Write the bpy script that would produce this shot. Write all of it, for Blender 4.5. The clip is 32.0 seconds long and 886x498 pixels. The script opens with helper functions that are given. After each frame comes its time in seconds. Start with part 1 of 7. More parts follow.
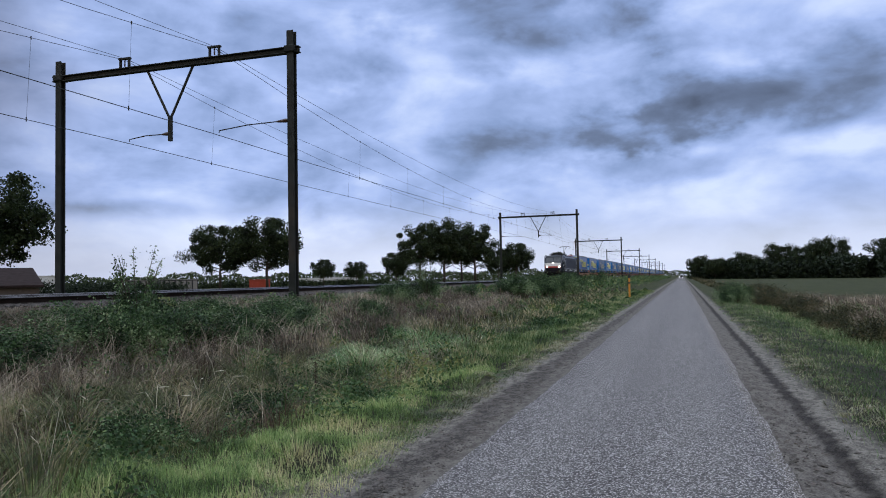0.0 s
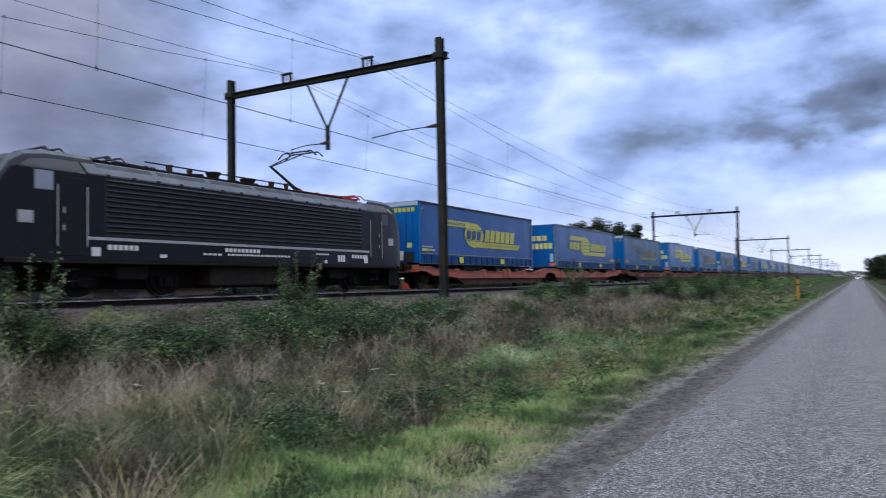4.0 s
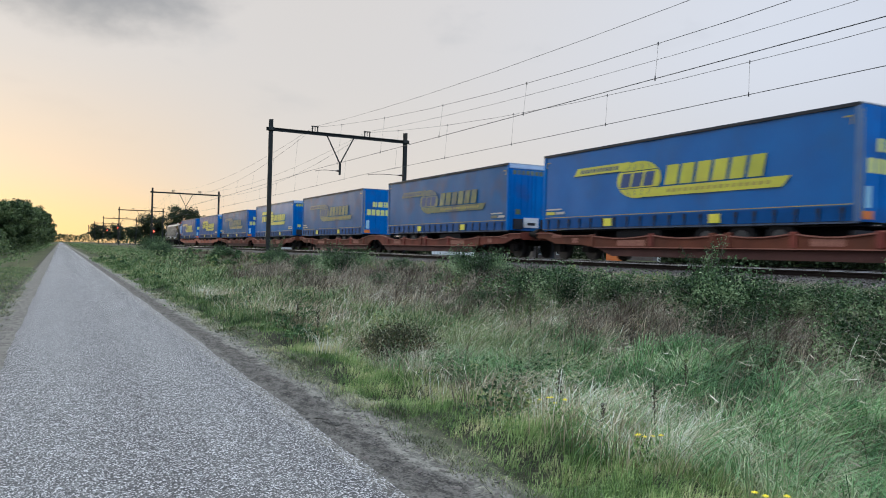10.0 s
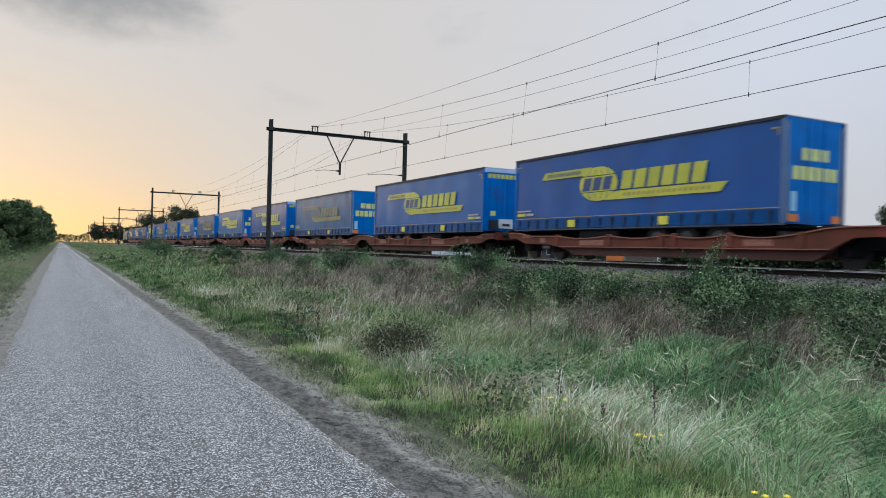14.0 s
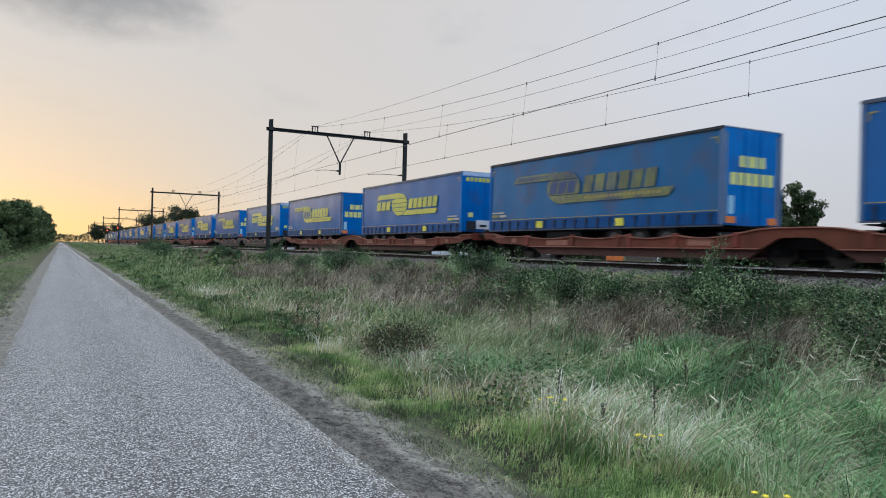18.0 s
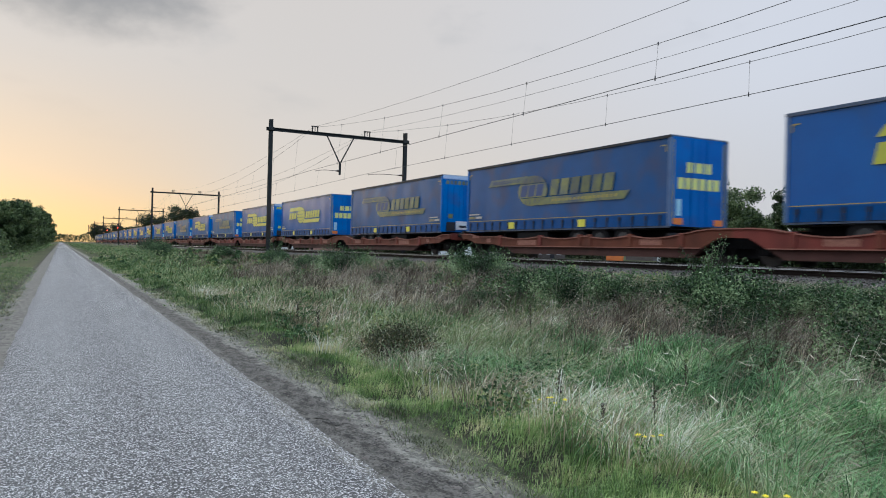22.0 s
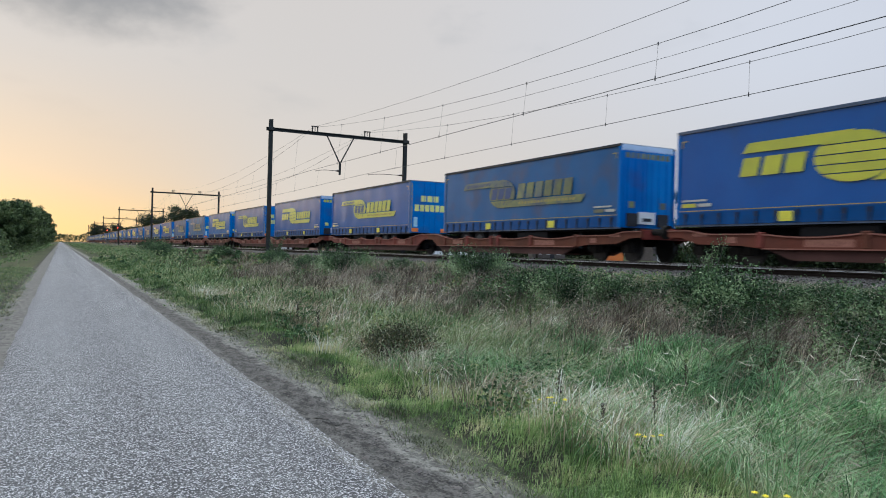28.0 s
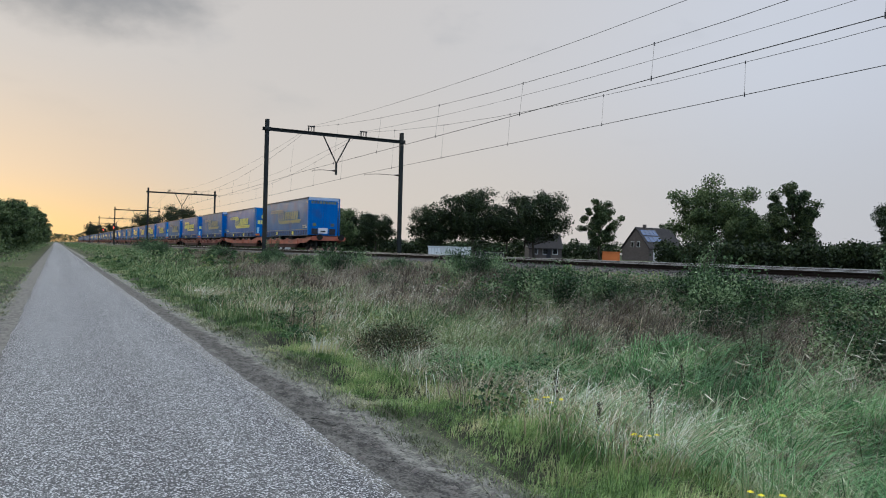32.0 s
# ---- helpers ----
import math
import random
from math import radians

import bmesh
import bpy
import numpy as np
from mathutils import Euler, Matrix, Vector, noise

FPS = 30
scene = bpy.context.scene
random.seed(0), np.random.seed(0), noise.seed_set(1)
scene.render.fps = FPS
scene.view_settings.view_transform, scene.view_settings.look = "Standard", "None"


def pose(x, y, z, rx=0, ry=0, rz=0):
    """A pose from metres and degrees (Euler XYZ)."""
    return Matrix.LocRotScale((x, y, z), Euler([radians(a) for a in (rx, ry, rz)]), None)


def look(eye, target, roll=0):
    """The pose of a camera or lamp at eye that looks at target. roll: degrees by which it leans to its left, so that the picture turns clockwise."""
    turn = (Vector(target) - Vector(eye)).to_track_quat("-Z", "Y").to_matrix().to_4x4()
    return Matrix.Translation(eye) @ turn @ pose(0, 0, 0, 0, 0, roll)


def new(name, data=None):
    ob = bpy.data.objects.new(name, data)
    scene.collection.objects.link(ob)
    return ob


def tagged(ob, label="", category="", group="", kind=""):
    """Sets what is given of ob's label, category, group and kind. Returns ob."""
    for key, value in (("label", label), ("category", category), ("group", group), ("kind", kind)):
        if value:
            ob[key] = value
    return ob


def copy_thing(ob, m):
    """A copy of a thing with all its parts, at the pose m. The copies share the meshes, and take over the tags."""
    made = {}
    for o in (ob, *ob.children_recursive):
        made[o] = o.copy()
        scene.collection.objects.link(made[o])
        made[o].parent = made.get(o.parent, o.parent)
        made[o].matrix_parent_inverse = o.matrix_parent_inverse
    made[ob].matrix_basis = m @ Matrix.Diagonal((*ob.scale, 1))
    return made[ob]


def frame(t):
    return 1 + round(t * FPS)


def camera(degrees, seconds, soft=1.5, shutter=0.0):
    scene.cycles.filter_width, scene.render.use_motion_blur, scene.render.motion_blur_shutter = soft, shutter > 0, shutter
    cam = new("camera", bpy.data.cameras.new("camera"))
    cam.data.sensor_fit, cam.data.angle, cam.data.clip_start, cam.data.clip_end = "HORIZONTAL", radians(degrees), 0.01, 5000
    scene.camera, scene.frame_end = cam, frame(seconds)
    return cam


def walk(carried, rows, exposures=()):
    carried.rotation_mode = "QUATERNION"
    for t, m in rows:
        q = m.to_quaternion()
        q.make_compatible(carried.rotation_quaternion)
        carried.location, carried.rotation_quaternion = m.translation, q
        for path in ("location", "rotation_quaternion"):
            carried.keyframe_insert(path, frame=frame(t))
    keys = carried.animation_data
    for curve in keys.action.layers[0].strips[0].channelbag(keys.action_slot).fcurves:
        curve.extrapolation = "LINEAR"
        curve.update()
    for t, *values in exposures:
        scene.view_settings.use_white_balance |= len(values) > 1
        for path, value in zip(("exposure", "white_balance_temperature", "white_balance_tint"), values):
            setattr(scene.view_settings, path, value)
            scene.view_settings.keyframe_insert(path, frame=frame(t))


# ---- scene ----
# ---------------------------------------------------------------- camera
EYE = Vector((0.0, 0.0, 1.65))
cam = camera(61.76, 32.0, 1.0, 0.2)


def view(yaw, pitch, roll):
    """Yaw: degrees to the left of +y."""
    w, p = radians(yaw), radians(pitch)
    return look(EYE, EYE + Vector((-math.sin(w) * math.cos(p), math.cos(w) * math.cos(p), math.sin(p))) * 10, roll)


walk(cam, [
    (0.0, view(17.83, 2.36, -1.08)), (2.5, view(17.83, 2.36, -1.08)), (3.2, view(17.95, 2.38, -1.08)),
    (3.7, view(22.2, 2.55, -1.12)), (4.1, view(32.5, 2.72, -1.12)),
    (4.5, view(49.40, 2.76, -1.05)), (4.8, view(64.59, 2.70, -0.24)), (5.1, view(79.88, 2.40, 0.02)),
    (5.4, view(95.91, 1.96, 0.75)), (5.7, view(111.62, 1.49, 0.90)), (6.0, view(125.27, 0.98, 0.98)),
    (6.2, view(132.58, 0.83, 1.12)), (6.6, view(141.89, 0.48, 1.12)), (7.0, view(146.42, 0.30, 1.25)),
    (7.5, view(149.54, 0.21, 1.32)), (8.0, view(151.56, 0.16, 1.40)), (8.5, view(152.29, 0.145, 1.43)),
    (9.0, view(152.53, 0.141, 1.44)), (10.0, view(152.66, 0.141, 1.44)), (14.5, view(152.66, 0.141, 1.44)),
    (25.0, view(152.66, 0.141, 1.44)), (31.1, view(152.66, 0.141, 1.44)), (31.5, view(152.61, 0.141, 1.44)),
    (32.0, view(152.38, 0.141, 1.44))],
    exposures=[(0.0, -0.3, 6000, 10), (3.2, -0.3, 6000, 10), (4.5, 0.36, 5850, 13), (5.0, 0.75, 6000, 18), (5.5, 0.92, 6650, 11), (6.0, 0.87, 7000, 9),
               (6.5, 0.64, 6500, 6), (7.0, 0.6, 6200, 5), (8.0, 0.52, 6000, 3), (9.5, 0.42, 5880, 3), (12.0, 0.30, 5880, 3), (29.8, 0.30, 5880, 3), (31.0, 0.20, 5880, 3), (32.0, 0.17, 5880, 3)])
# ---------------------------------------------------------------- sky and sun
world = bpy.data.worlds.new("evening_sky")
scene.world = world
world.use_nodes = True
wt = world.node_tree
wt.nodes.clear()


def wnode(kind, **kw):
    n = wt.nodes.new(kind)
    for k, v in kw.items():
        if k == "op":
            n.operation = v
        elif k == "blend":
            n.blend_type = v
    return n


def wmath(op, a, b=None, c=None, clamp=False):
    n = wnode("ShaderNodeMath", op=op)
    n.use_clamp = clamp
    for i, s in enumerate((a, b, c)):
        if s is None:
            continue
        if isinstance(s, (int, float)):
            n.inputs[i].default_value = s
        else:
            wt.links.new(s, n.inputs[i])
    return n.outputs[0]


def wramp(fac, stops):
    n = wnode("ShaderNodeValToRGB")
    el = n.color_ramp.elements
    while len(el) < len(stops):
        el.new(0.5)
    for e, (p, c) in zip(el, stops):
        e.position, e.color = p, (*c, 1)
    wt.links.new(fac, n.inputs[0])
    return n.outputs[0]


def wmix(fac, a, b, blend="MIX"):
    n = wnode("ShaderNodeMix", blend=blend)
    n.data_type = "RGBA"
    for i, s in ((0, fac), (6, a), (7, b)):
        if isinstance(s, (int, float)):
            n.inputs[i].default_value = s
        elif isinstance(s, tuple):
            n.inputs[i].default_value = (*s, 1)
        else:
            wt.links.new(s, n.inputs[i])
    return n.outputs[2]


def wsmooth(v, lo, hi):
    n = wnode("ShaderNodeMapRange")
    swap = lo > hi
    lo, hi = min(lo, hi), max(lo, hi)
    n.inputs[3].default_value, n.inputs[4].default_value = (1.0, 0.0) if swap else (0.0, 1.0)
    n.interpolation_type = "SMOOTHSTEP"
    n.inputs[1].default_value, n.inputs[2].default_value = lo, hi
    wt.links.new(v, n.inputs[0])
    return n.outputs[0]


wco = wnode("ShaderNodeTexCoord").outputs["Generated"]
wsep = wnode("ShaderNodeSeparateXYZ")
wt.links.new(wco, wsep.inputs[0])
dx, dy, dz = wsep.outputs
flat = wmath("MAXIMUM", wmath("SQRT", wmath("ADD", wmath("MULTIPLY", dx, dx), wmath("MULTIPLY", dy, dy))), 0.001)
# 1 towards the sunset (-y), -1 away from it
sunward = wmath("DIVIDE", wmath("SUBTRACT", wmath("MULTIPLY", dx, 0.14), wmath("MULTIPLY", dy, 0.99)), flat)
warm = wsmooth(sunward, -0.38, 0.55)
elev = wmath("MAXIMUM", dz, 0.0)


def wnoise(scale, detail, rough, dist, off, lift=2.8):
    """Cloud noise on the dome, flattened so that masses lie level."""
    m = wnode("ShaderNodeMapping")
    m.inputs["Location"].default_value = off
    m.inputs["Scale"].default_value = (1, 1, lift)
    wt.links.new(wco, m.inputs[0])
    n = wnode("ShaderNodeTexNoise")
    n.inputs["Scale"].default_value, n.inputs["Detail"].default_value = scale, detail
    n.inputs["Roughness"].default_value, n.inputs["Distortion"].default_value = rough, dist
    wt.links.new(m.outputs[0], n.inputs["Vector"])
    return n.outputs["Fac"]


big = wnoise(2.3, 4.0, 0.5, 0.3, (3.1, 0.7, 0.3))
rim = wnoise(7.5, 5.0, 0.55, 0.0, (1.3, 4.2, 0.2), 1.7)
fine = wnoise(6.5, 6.0, 0.52, 0.2, (7.3, 2.2, 1.2), 2.1)


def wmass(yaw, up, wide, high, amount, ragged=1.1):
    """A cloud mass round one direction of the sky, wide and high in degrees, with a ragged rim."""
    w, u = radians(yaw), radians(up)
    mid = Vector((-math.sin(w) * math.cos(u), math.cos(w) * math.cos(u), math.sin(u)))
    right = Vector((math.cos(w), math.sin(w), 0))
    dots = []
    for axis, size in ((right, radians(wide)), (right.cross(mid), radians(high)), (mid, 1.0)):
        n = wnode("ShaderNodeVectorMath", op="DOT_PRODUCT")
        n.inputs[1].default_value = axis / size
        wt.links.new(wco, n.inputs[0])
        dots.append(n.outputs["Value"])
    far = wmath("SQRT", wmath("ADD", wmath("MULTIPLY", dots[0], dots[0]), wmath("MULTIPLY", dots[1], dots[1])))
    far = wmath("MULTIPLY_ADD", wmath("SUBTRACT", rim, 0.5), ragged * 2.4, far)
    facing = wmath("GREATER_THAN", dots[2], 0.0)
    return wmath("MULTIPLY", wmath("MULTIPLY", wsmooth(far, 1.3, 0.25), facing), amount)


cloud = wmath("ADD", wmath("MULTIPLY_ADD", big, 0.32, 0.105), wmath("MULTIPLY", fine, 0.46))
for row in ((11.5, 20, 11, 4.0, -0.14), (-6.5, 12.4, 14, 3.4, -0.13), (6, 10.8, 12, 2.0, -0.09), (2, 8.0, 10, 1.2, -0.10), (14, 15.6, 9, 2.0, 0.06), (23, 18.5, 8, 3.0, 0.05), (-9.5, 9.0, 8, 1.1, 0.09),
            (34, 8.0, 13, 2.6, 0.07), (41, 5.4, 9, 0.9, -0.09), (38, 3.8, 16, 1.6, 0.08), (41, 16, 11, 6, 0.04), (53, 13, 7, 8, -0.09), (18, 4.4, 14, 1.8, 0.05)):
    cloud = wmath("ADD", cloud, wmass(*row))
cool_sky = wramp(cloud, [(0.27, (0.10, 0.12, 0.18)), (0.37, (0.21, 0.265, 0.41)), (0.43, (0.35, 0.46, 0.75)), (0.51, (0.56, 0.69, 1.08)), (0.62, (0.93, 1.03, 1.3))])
low_glow = wmath("SUBTRACT", 1.0, wsmooth(elev, 0.02, 0.12))
cool_sky = wmix(wmath("MULTIPLY", low_glow, 0.66), cool_sky, (1.11, 1.12, 1.2))
veil = wmath("ADD", wmath("MULTIPLY", big, 0.5), wmath("MULTIPLY", fine, 0.5))
near_sun = wsmooth(sunward, 0.91, 1.0)
warm_high = wmix(wsmooth(sunward, 0.45, 0.95), (0.60, 0.575, 0.615), (0.60, 0.52, 0.48))
warm_high = wmix(wmath("MULTIPLY", wsmooth(veil, 0.44, 0.33), 0.25), warm_high, (0.33, 0.325, 0.34))
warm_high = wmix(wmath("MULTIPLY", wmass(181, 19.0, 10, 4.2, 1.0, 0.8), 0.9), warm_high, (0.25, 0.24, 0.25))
warm_low = wmix(near_sun, wmix(wsmooth(sunward, 0.45, 0.85), (0.54, 0.50, 0.51), (0.62, 0.52, 0.46)), (0.68, 0.49, 0.35))
warm_sky = wmix(wsmooth(elev, 0.04, 0.26), warm_low, warm_high)
warm_sky = wmix(wmath("MULTIPLY", near_sun, wmath("SUBTRACT", 1.0, wsmooth(elev, 0.0, 0.095))), warm_sky, (0.76, 0.50, 0.24))
pale = wramp(cloud, [(0.30, (0.19, 0.20, 0.285)), (0.42, (0.255, 0.262, 0.36)), (0.50, (0.31, 0.312, 0.40)), (0.62, (0.40, 0.40, 0.50))])
cool_sky = wmix(wmath("MULTIPLY", wsmooth(wmath("MULTIPLY_ADD", wmath("SUBTRACT", big, 0.5), 0.5, sunward), -0.92, -0.56), 0.95), cool_sky, pale)
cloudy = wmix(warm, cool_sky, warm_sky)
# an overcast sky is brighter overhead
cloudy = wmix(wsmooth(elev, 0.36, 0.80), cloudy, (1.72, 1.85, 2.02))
nishita = wnode("ShaderNodeTexSky")
nishita.sky_type, nishita.sun_disc = "NISHITA", False
nishita.sun_elevation, nishita.sun_rotation = radians(5), radians(172)
clear = wmix(1.0, nishita.outputs[0], (0.10, 0.10, 0.10), "MULTIPLY")
bg = wnode("ShaderNodeBackground")
bg.inputs[1].default_value = 1.0
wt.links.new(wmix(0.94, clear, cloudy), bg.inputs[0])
wt.links.new(bg.outputs[0], wnode("ShaderNodeOutputWorld").inputs[0])

sun = new("sun", bpy.data.lights.new("sun", "SUN"))
sun.data.energy, sun.data.angle, sun.data.color = 0.5, radians(25), (1.0, 0.86, 0.68)
sun.matrix_world = look((4.0, -28.0, 8.0), (0, 0, 0))
# ---------------------------------------------------------------- materials
def mat(name, a, b=None, scale=4.0, rough=0.6, metal=0.0, bump=0.0, fine=60.0, vary=0.0, island=0.0, dirt=None, dirt_at=(0.55, 0.75), dirt_scale=0.7, spec=0.5, emit=0.0, coat=0.0, coat_rough=0.36):
    """Two colours mixed by coarse and fine noise, with optional relief, dirt patches and a per-object or per-piece shift."""
    m = bpy.data.materials.new(name)
    m.use_nodes = True
    t = m.node_tree
    p = t.nodes["Principled BSDF"]
    p.inputs["Roughness"].default_value, p.inputs["Metallic"].default_value = rough, metal
    p.inputs["Specular IOR Level"].default_value = spec
    b = b or tuple(c * 0.8 for c in a)
    co = t.nodes.new("ShaderNodeTexCoord").outputs["Object"]

    def tex(s, d=4.0):
        n = t.nodes.new("ShaderNodeTexNoise")
        n.inputs["Scale"].default_value, n.inputs["Detail"].default_value = s, d
        t.links.new(co, n.inputs["Vector"])
        return n.outputs["Fac"]

    def mix(f, x, y, blend="MIX"):
        n = t.nodes.new("ShaderNodeMix")
        n.data_type, n.blend_type = "RGBA", blend
        for i, s in ((0, f), (6, x), (7, y)):
            if isinstance(s, (int, float)):
                n.inputs[i].default_value = s
            elif isinstance(s, tuple):
                n.inputs[i].default_value = (*s, 1)
            else:
                t.links.new(s, n.inputs[i])
        return n.outputs[2]

    def rng(v, lo, hi, to0=0.0, to1=1.0):
        n = t.nodes.new("ShaderNodeMapRange")
        for i, s in enumerate((lo, hi, to0, to1), 1):
            n.inputs[i].default_value = s
        t.links.new(v, n.inputs[0])
        return n.outputs[0]

    f1, f2 = tex(scale), tex(fine, 2.0)
    add = t.nodes.new("ShaderNodeMath")
    add.operation = "MULTIPLY_ADD"
    t.links.new(f2, add.inputs[0])
    add.inputs[1].default_value = 0.45
    t.links.new(f1, add.inputs[2])
    col = mix(rng(add.outputs[0], 0.5, 0.95), a, b)
    if dirt:
        col = mix(rng(tex(dirt_scale), *dirt_at), col, dirt)
    if vary or island:
        src = t.nodes.new("ShaderNodeObjectInfo").outputs["Random"] if vary else t.nodes.new("ShaderNodeNewGeometry").outputs["Random Per Island"]
        k = vary or island
        hsv = t.nodes.new("ShaderNodeHueSaturation")
        t.links.new(rng(src, 0, 1, 1 - k, 1 + k), hsv.inputs["Value"])
        t.links.new(rng(src, 0, 1, 0.5 + k * 0.05, 0.5 - k * 0.05), hsv.inputs["Hue"])
        t.links.new(col, hsv.inputs["Color"])
        col = hsv.outputs[0]
    t.links.new(col, p.inputs["Base Color"])
    t.links.new(rng(f1, 0.2, 0.8, max(rough - 0.1, 0.02), min(rough + 0.1, 1)), p.inputs["Roughness"])
    if bump:
        bn = t.nodes.new("ShaderNodeBump")
        bn.inputs["Strength"].default_value, bn.inputs["Distance"].default_value = bump, 0.02
        t.links.new(f2, bn.inputs["Height"])
        t.links.new(bn.outputs[0], p.inputs["Normal"])
    if coat:
        p.inputs["Coat Weight"].default_value, p.inputs["Coat Roughness"].default_value = coat, coat_rough
    if emit:
        p.inputs["Emission Color"].default_value = (*a, 1)
        p.inputs["Emission Strength"].default_value = emit
    return m


def leafy(name, stops, rough=0.6, thin=0.25, piece=0.6, patchy=4.4):
    """Leaves and blades: colour by piece, patches by place, some light let through."""
    m = bpy.data.materials.new(name)
    m.use_nodes = True
    t = m.node_tree
    p = t.nodes["Principled BSDF"]
    p.inputs["Roughness"].default_value = rough
    p.inputs["Specular IOR Level"].default_value = 0.25
    rnd = t.nodes.new("ShaderNodeNewGeometry").outputs["Random Per Island"]
    n = t.nodes.new("ShaderNodeTexNoise")
    n.inputs["Scale"].default_value, n.inputs["Detail"].default_value = 0.55, 3
    t.links.new(t.nodes.new("ShaderNodeTexCoord").outputs["Object"], n.inputs["Vector"])
    n2 = t.nodes.new("ShaderNodeTexNoise")
    n2.inputs["Scale"].default_value, n2.inputs["Detail"].default_value = 1.9, 2
    t.links.new(n.inputs["Vector"].links[0].from_socket, n2.inputs["Vector"])
    both = t.nodes.new("ShaderNodeMix")
    both.inputs[0].default_value = 0.5
    t.links.new(n.outputs["Fac"], both.inputs[2])
    t.links.new(n2.outputs["Fac"], both.inputs[3])
    mx = t.nodes.new("ShaderNodeMath")
    mx.operation = "MULTIPLY_ADD"
    t.links.new(both.outputs[0], mx.inputs[0])
    mx.inputs[1].default_value = patchy
    sub = t.nodes.new("ShaderNodeMath")
    sub.operation = "MULTIPLY_ADD"
    t.links.new(rnd, sub.inputs[0])
    sub.inputs[1].default_value, sub.inputs[2].default_value = piece, 0.5 - 0.5 * patchy - 0.5 * piece
    t.links.new(sub.outputs[0], mx.inputs[2])
    r = t.nodes.new("ShaderNodeValToRGB")
    el = r.color_ramp.elements
    while len(el) < len(stops):
        el.new(0.5)
    for e, (q, c) in zip(el, stops):
        e.position, e.color = q, (*c, 1)
    t.links.new(mx.outputs[0], r.inputs[0])
    t.links.new(r.outputs[0], p.inputs["Base Color"])
    tr = t.nodes.new("ShaderNodeBsdfTranslucent")
    t.links.new(r.outputs[0], tr.inputs[0])
    sh = t.nodes.new("ShaderNodeMixShader")
    sh.inputs[0].default_value = thin
    t.links.new(p.outputs[0], sh.inputs[1])
    t.links.new(tr.outputs[0], sh.inputs[2])
    t.links.new(sh.outputs[0], t.nodes["Material Output"].inputs["Surface"])
    return m


def banded(name, bands, blend=0.25, speck=None, bump=0.6, scale=1.2, narrow=False, turf=None):
    """Ground: colours by distance across the road line (x), edges broken up by noise; speck adds light chips."""
    m = bpy.data.materials.new(name)
    m.use_nodes = True
    t = m.node_tree
    p = t.nodes["Principled BSDF"]
    p.inputs["Roughness"].default_value = 0.9
    p.inputs["Specular IOR Level"].default_value = 0.12
    co = t.nodes.new("ShaderNodeTexCoord").outputs["Object"]
    sep = t.nodes.new("ShaderNodeSeparateXYZ")
    t.links.new(co, sep.inputs[0])

    def tex(s, d=4.0):
        n = t.nodes.new("ShaderNodeTexNoise")
        n.inputs["Scale"].default_value, n.inputs["Detail"].default_value = s, d
        t.links.new(co, n.inputs["Vector"])
        return n.outputs["Fac"]

    def mth(op, a, b, c=None):
        n = t.nodes.new("ShaderNodeMath")
        n.operation = op
        for i, s in enumerate((a, b, c)):
            if isinstance(s, (int, float)):
                n.inputs[i].default_value = s
            elif s is not None:
                t.links.new(s, n.inputs[i])
        return n.outputs[0]

    def mix(f, x, y):
        n = t.nodes.new("ShaderNodeMix")
        n.data_type = "RGBA"
        for i, s in ((0, f), (6, x), (7, y)):
            if isinstance(s, (int, float)):
                n.inputs[i].default_value = s
            elif isinstance(s, tuple):
                n.inputs[i].default_value = (*s, 1)
            else:
                t.links.new(s, n.inputs[i])
        return n.outputs[2]

    mp = t.nodes.new("ShaderNodeMapping")
    mp.inputs["Scale"].default_value = (1.6, 0.8, 1)
    t.links.new(co, mp.inputs[0])
    rut = t.nodes.new("ShaderNodeTexNoise")
    rut.inputs["Scale"].default_value, rut.inputs["Detail"].default_value = 6.0, 9.0
    rut.inputs["Roughness"].default_value = 0.68
    t.links.new(mp.outputs[0], rut.inputs["Vector"])
    wob = mth("MULTIPLY_ADD", mth("SUBTRACT", tex(scale, 5.0), 0.5), blend * 4, sep.outputs[0])
    if narrow:      # to the south the strip beside the road is narrower
        fall = t.nodes.new("ShaderNodeMapRange")
        fall.inputs[1].default_value, fall.inputs[2].default_value = -1.0, -7.0
        fall.inputs[3].default_value, fall.inputs[4].default_value = 0.0, 0.42
        t.links.new(sep.outputs[1], fall.inputs[0])
        side = t.nodes.new("ShaderNodeMapRange")
        side.inputs[1].default_value, side.inputs[2].default_value = 0.6, 0.95
        t.links.new(sep.outputs[0], side.inputs[0])
        wob = mth("MULTIPLY_ADD", fall.outputs[0], side.outputs[0], wob)
    crisp = mth("MULTIPLY_ADD", mth("SUBTRACT", tex(3.5, 3.0), 0.5), 0.2, sep.outputs[0])     # tyre ruts keep their line
    f2, f3 = tex(45.0, 3.0), rut.outputs["Fac"]
    col = None
    for lo, soft, a, b in bands:
        n = t.nodes.new("ShaderNodeMapRange")
        n.inputs[1].default_value, n.inputs[2].default_value = 0.43, 0.57
        t.links.new(mth("MULTIPLY_ADD", f2, 0.4, mth("MULTIPLY", f3, 0.6)), n.inputs[0])
        c = mix(n.outputs[0], a, b)
        if col is None:
            col = c
        else:
            g = t.nodes.new("ShaderNodeMapRange")
            g.inputs[1].default_value, g.inputs[2].default_value = lo - soft, lo + soft
            t.links.new(wob if soft > 0.045 else crisp, g.inputs[0])
            col = mix(g.outputs[0], col, c)
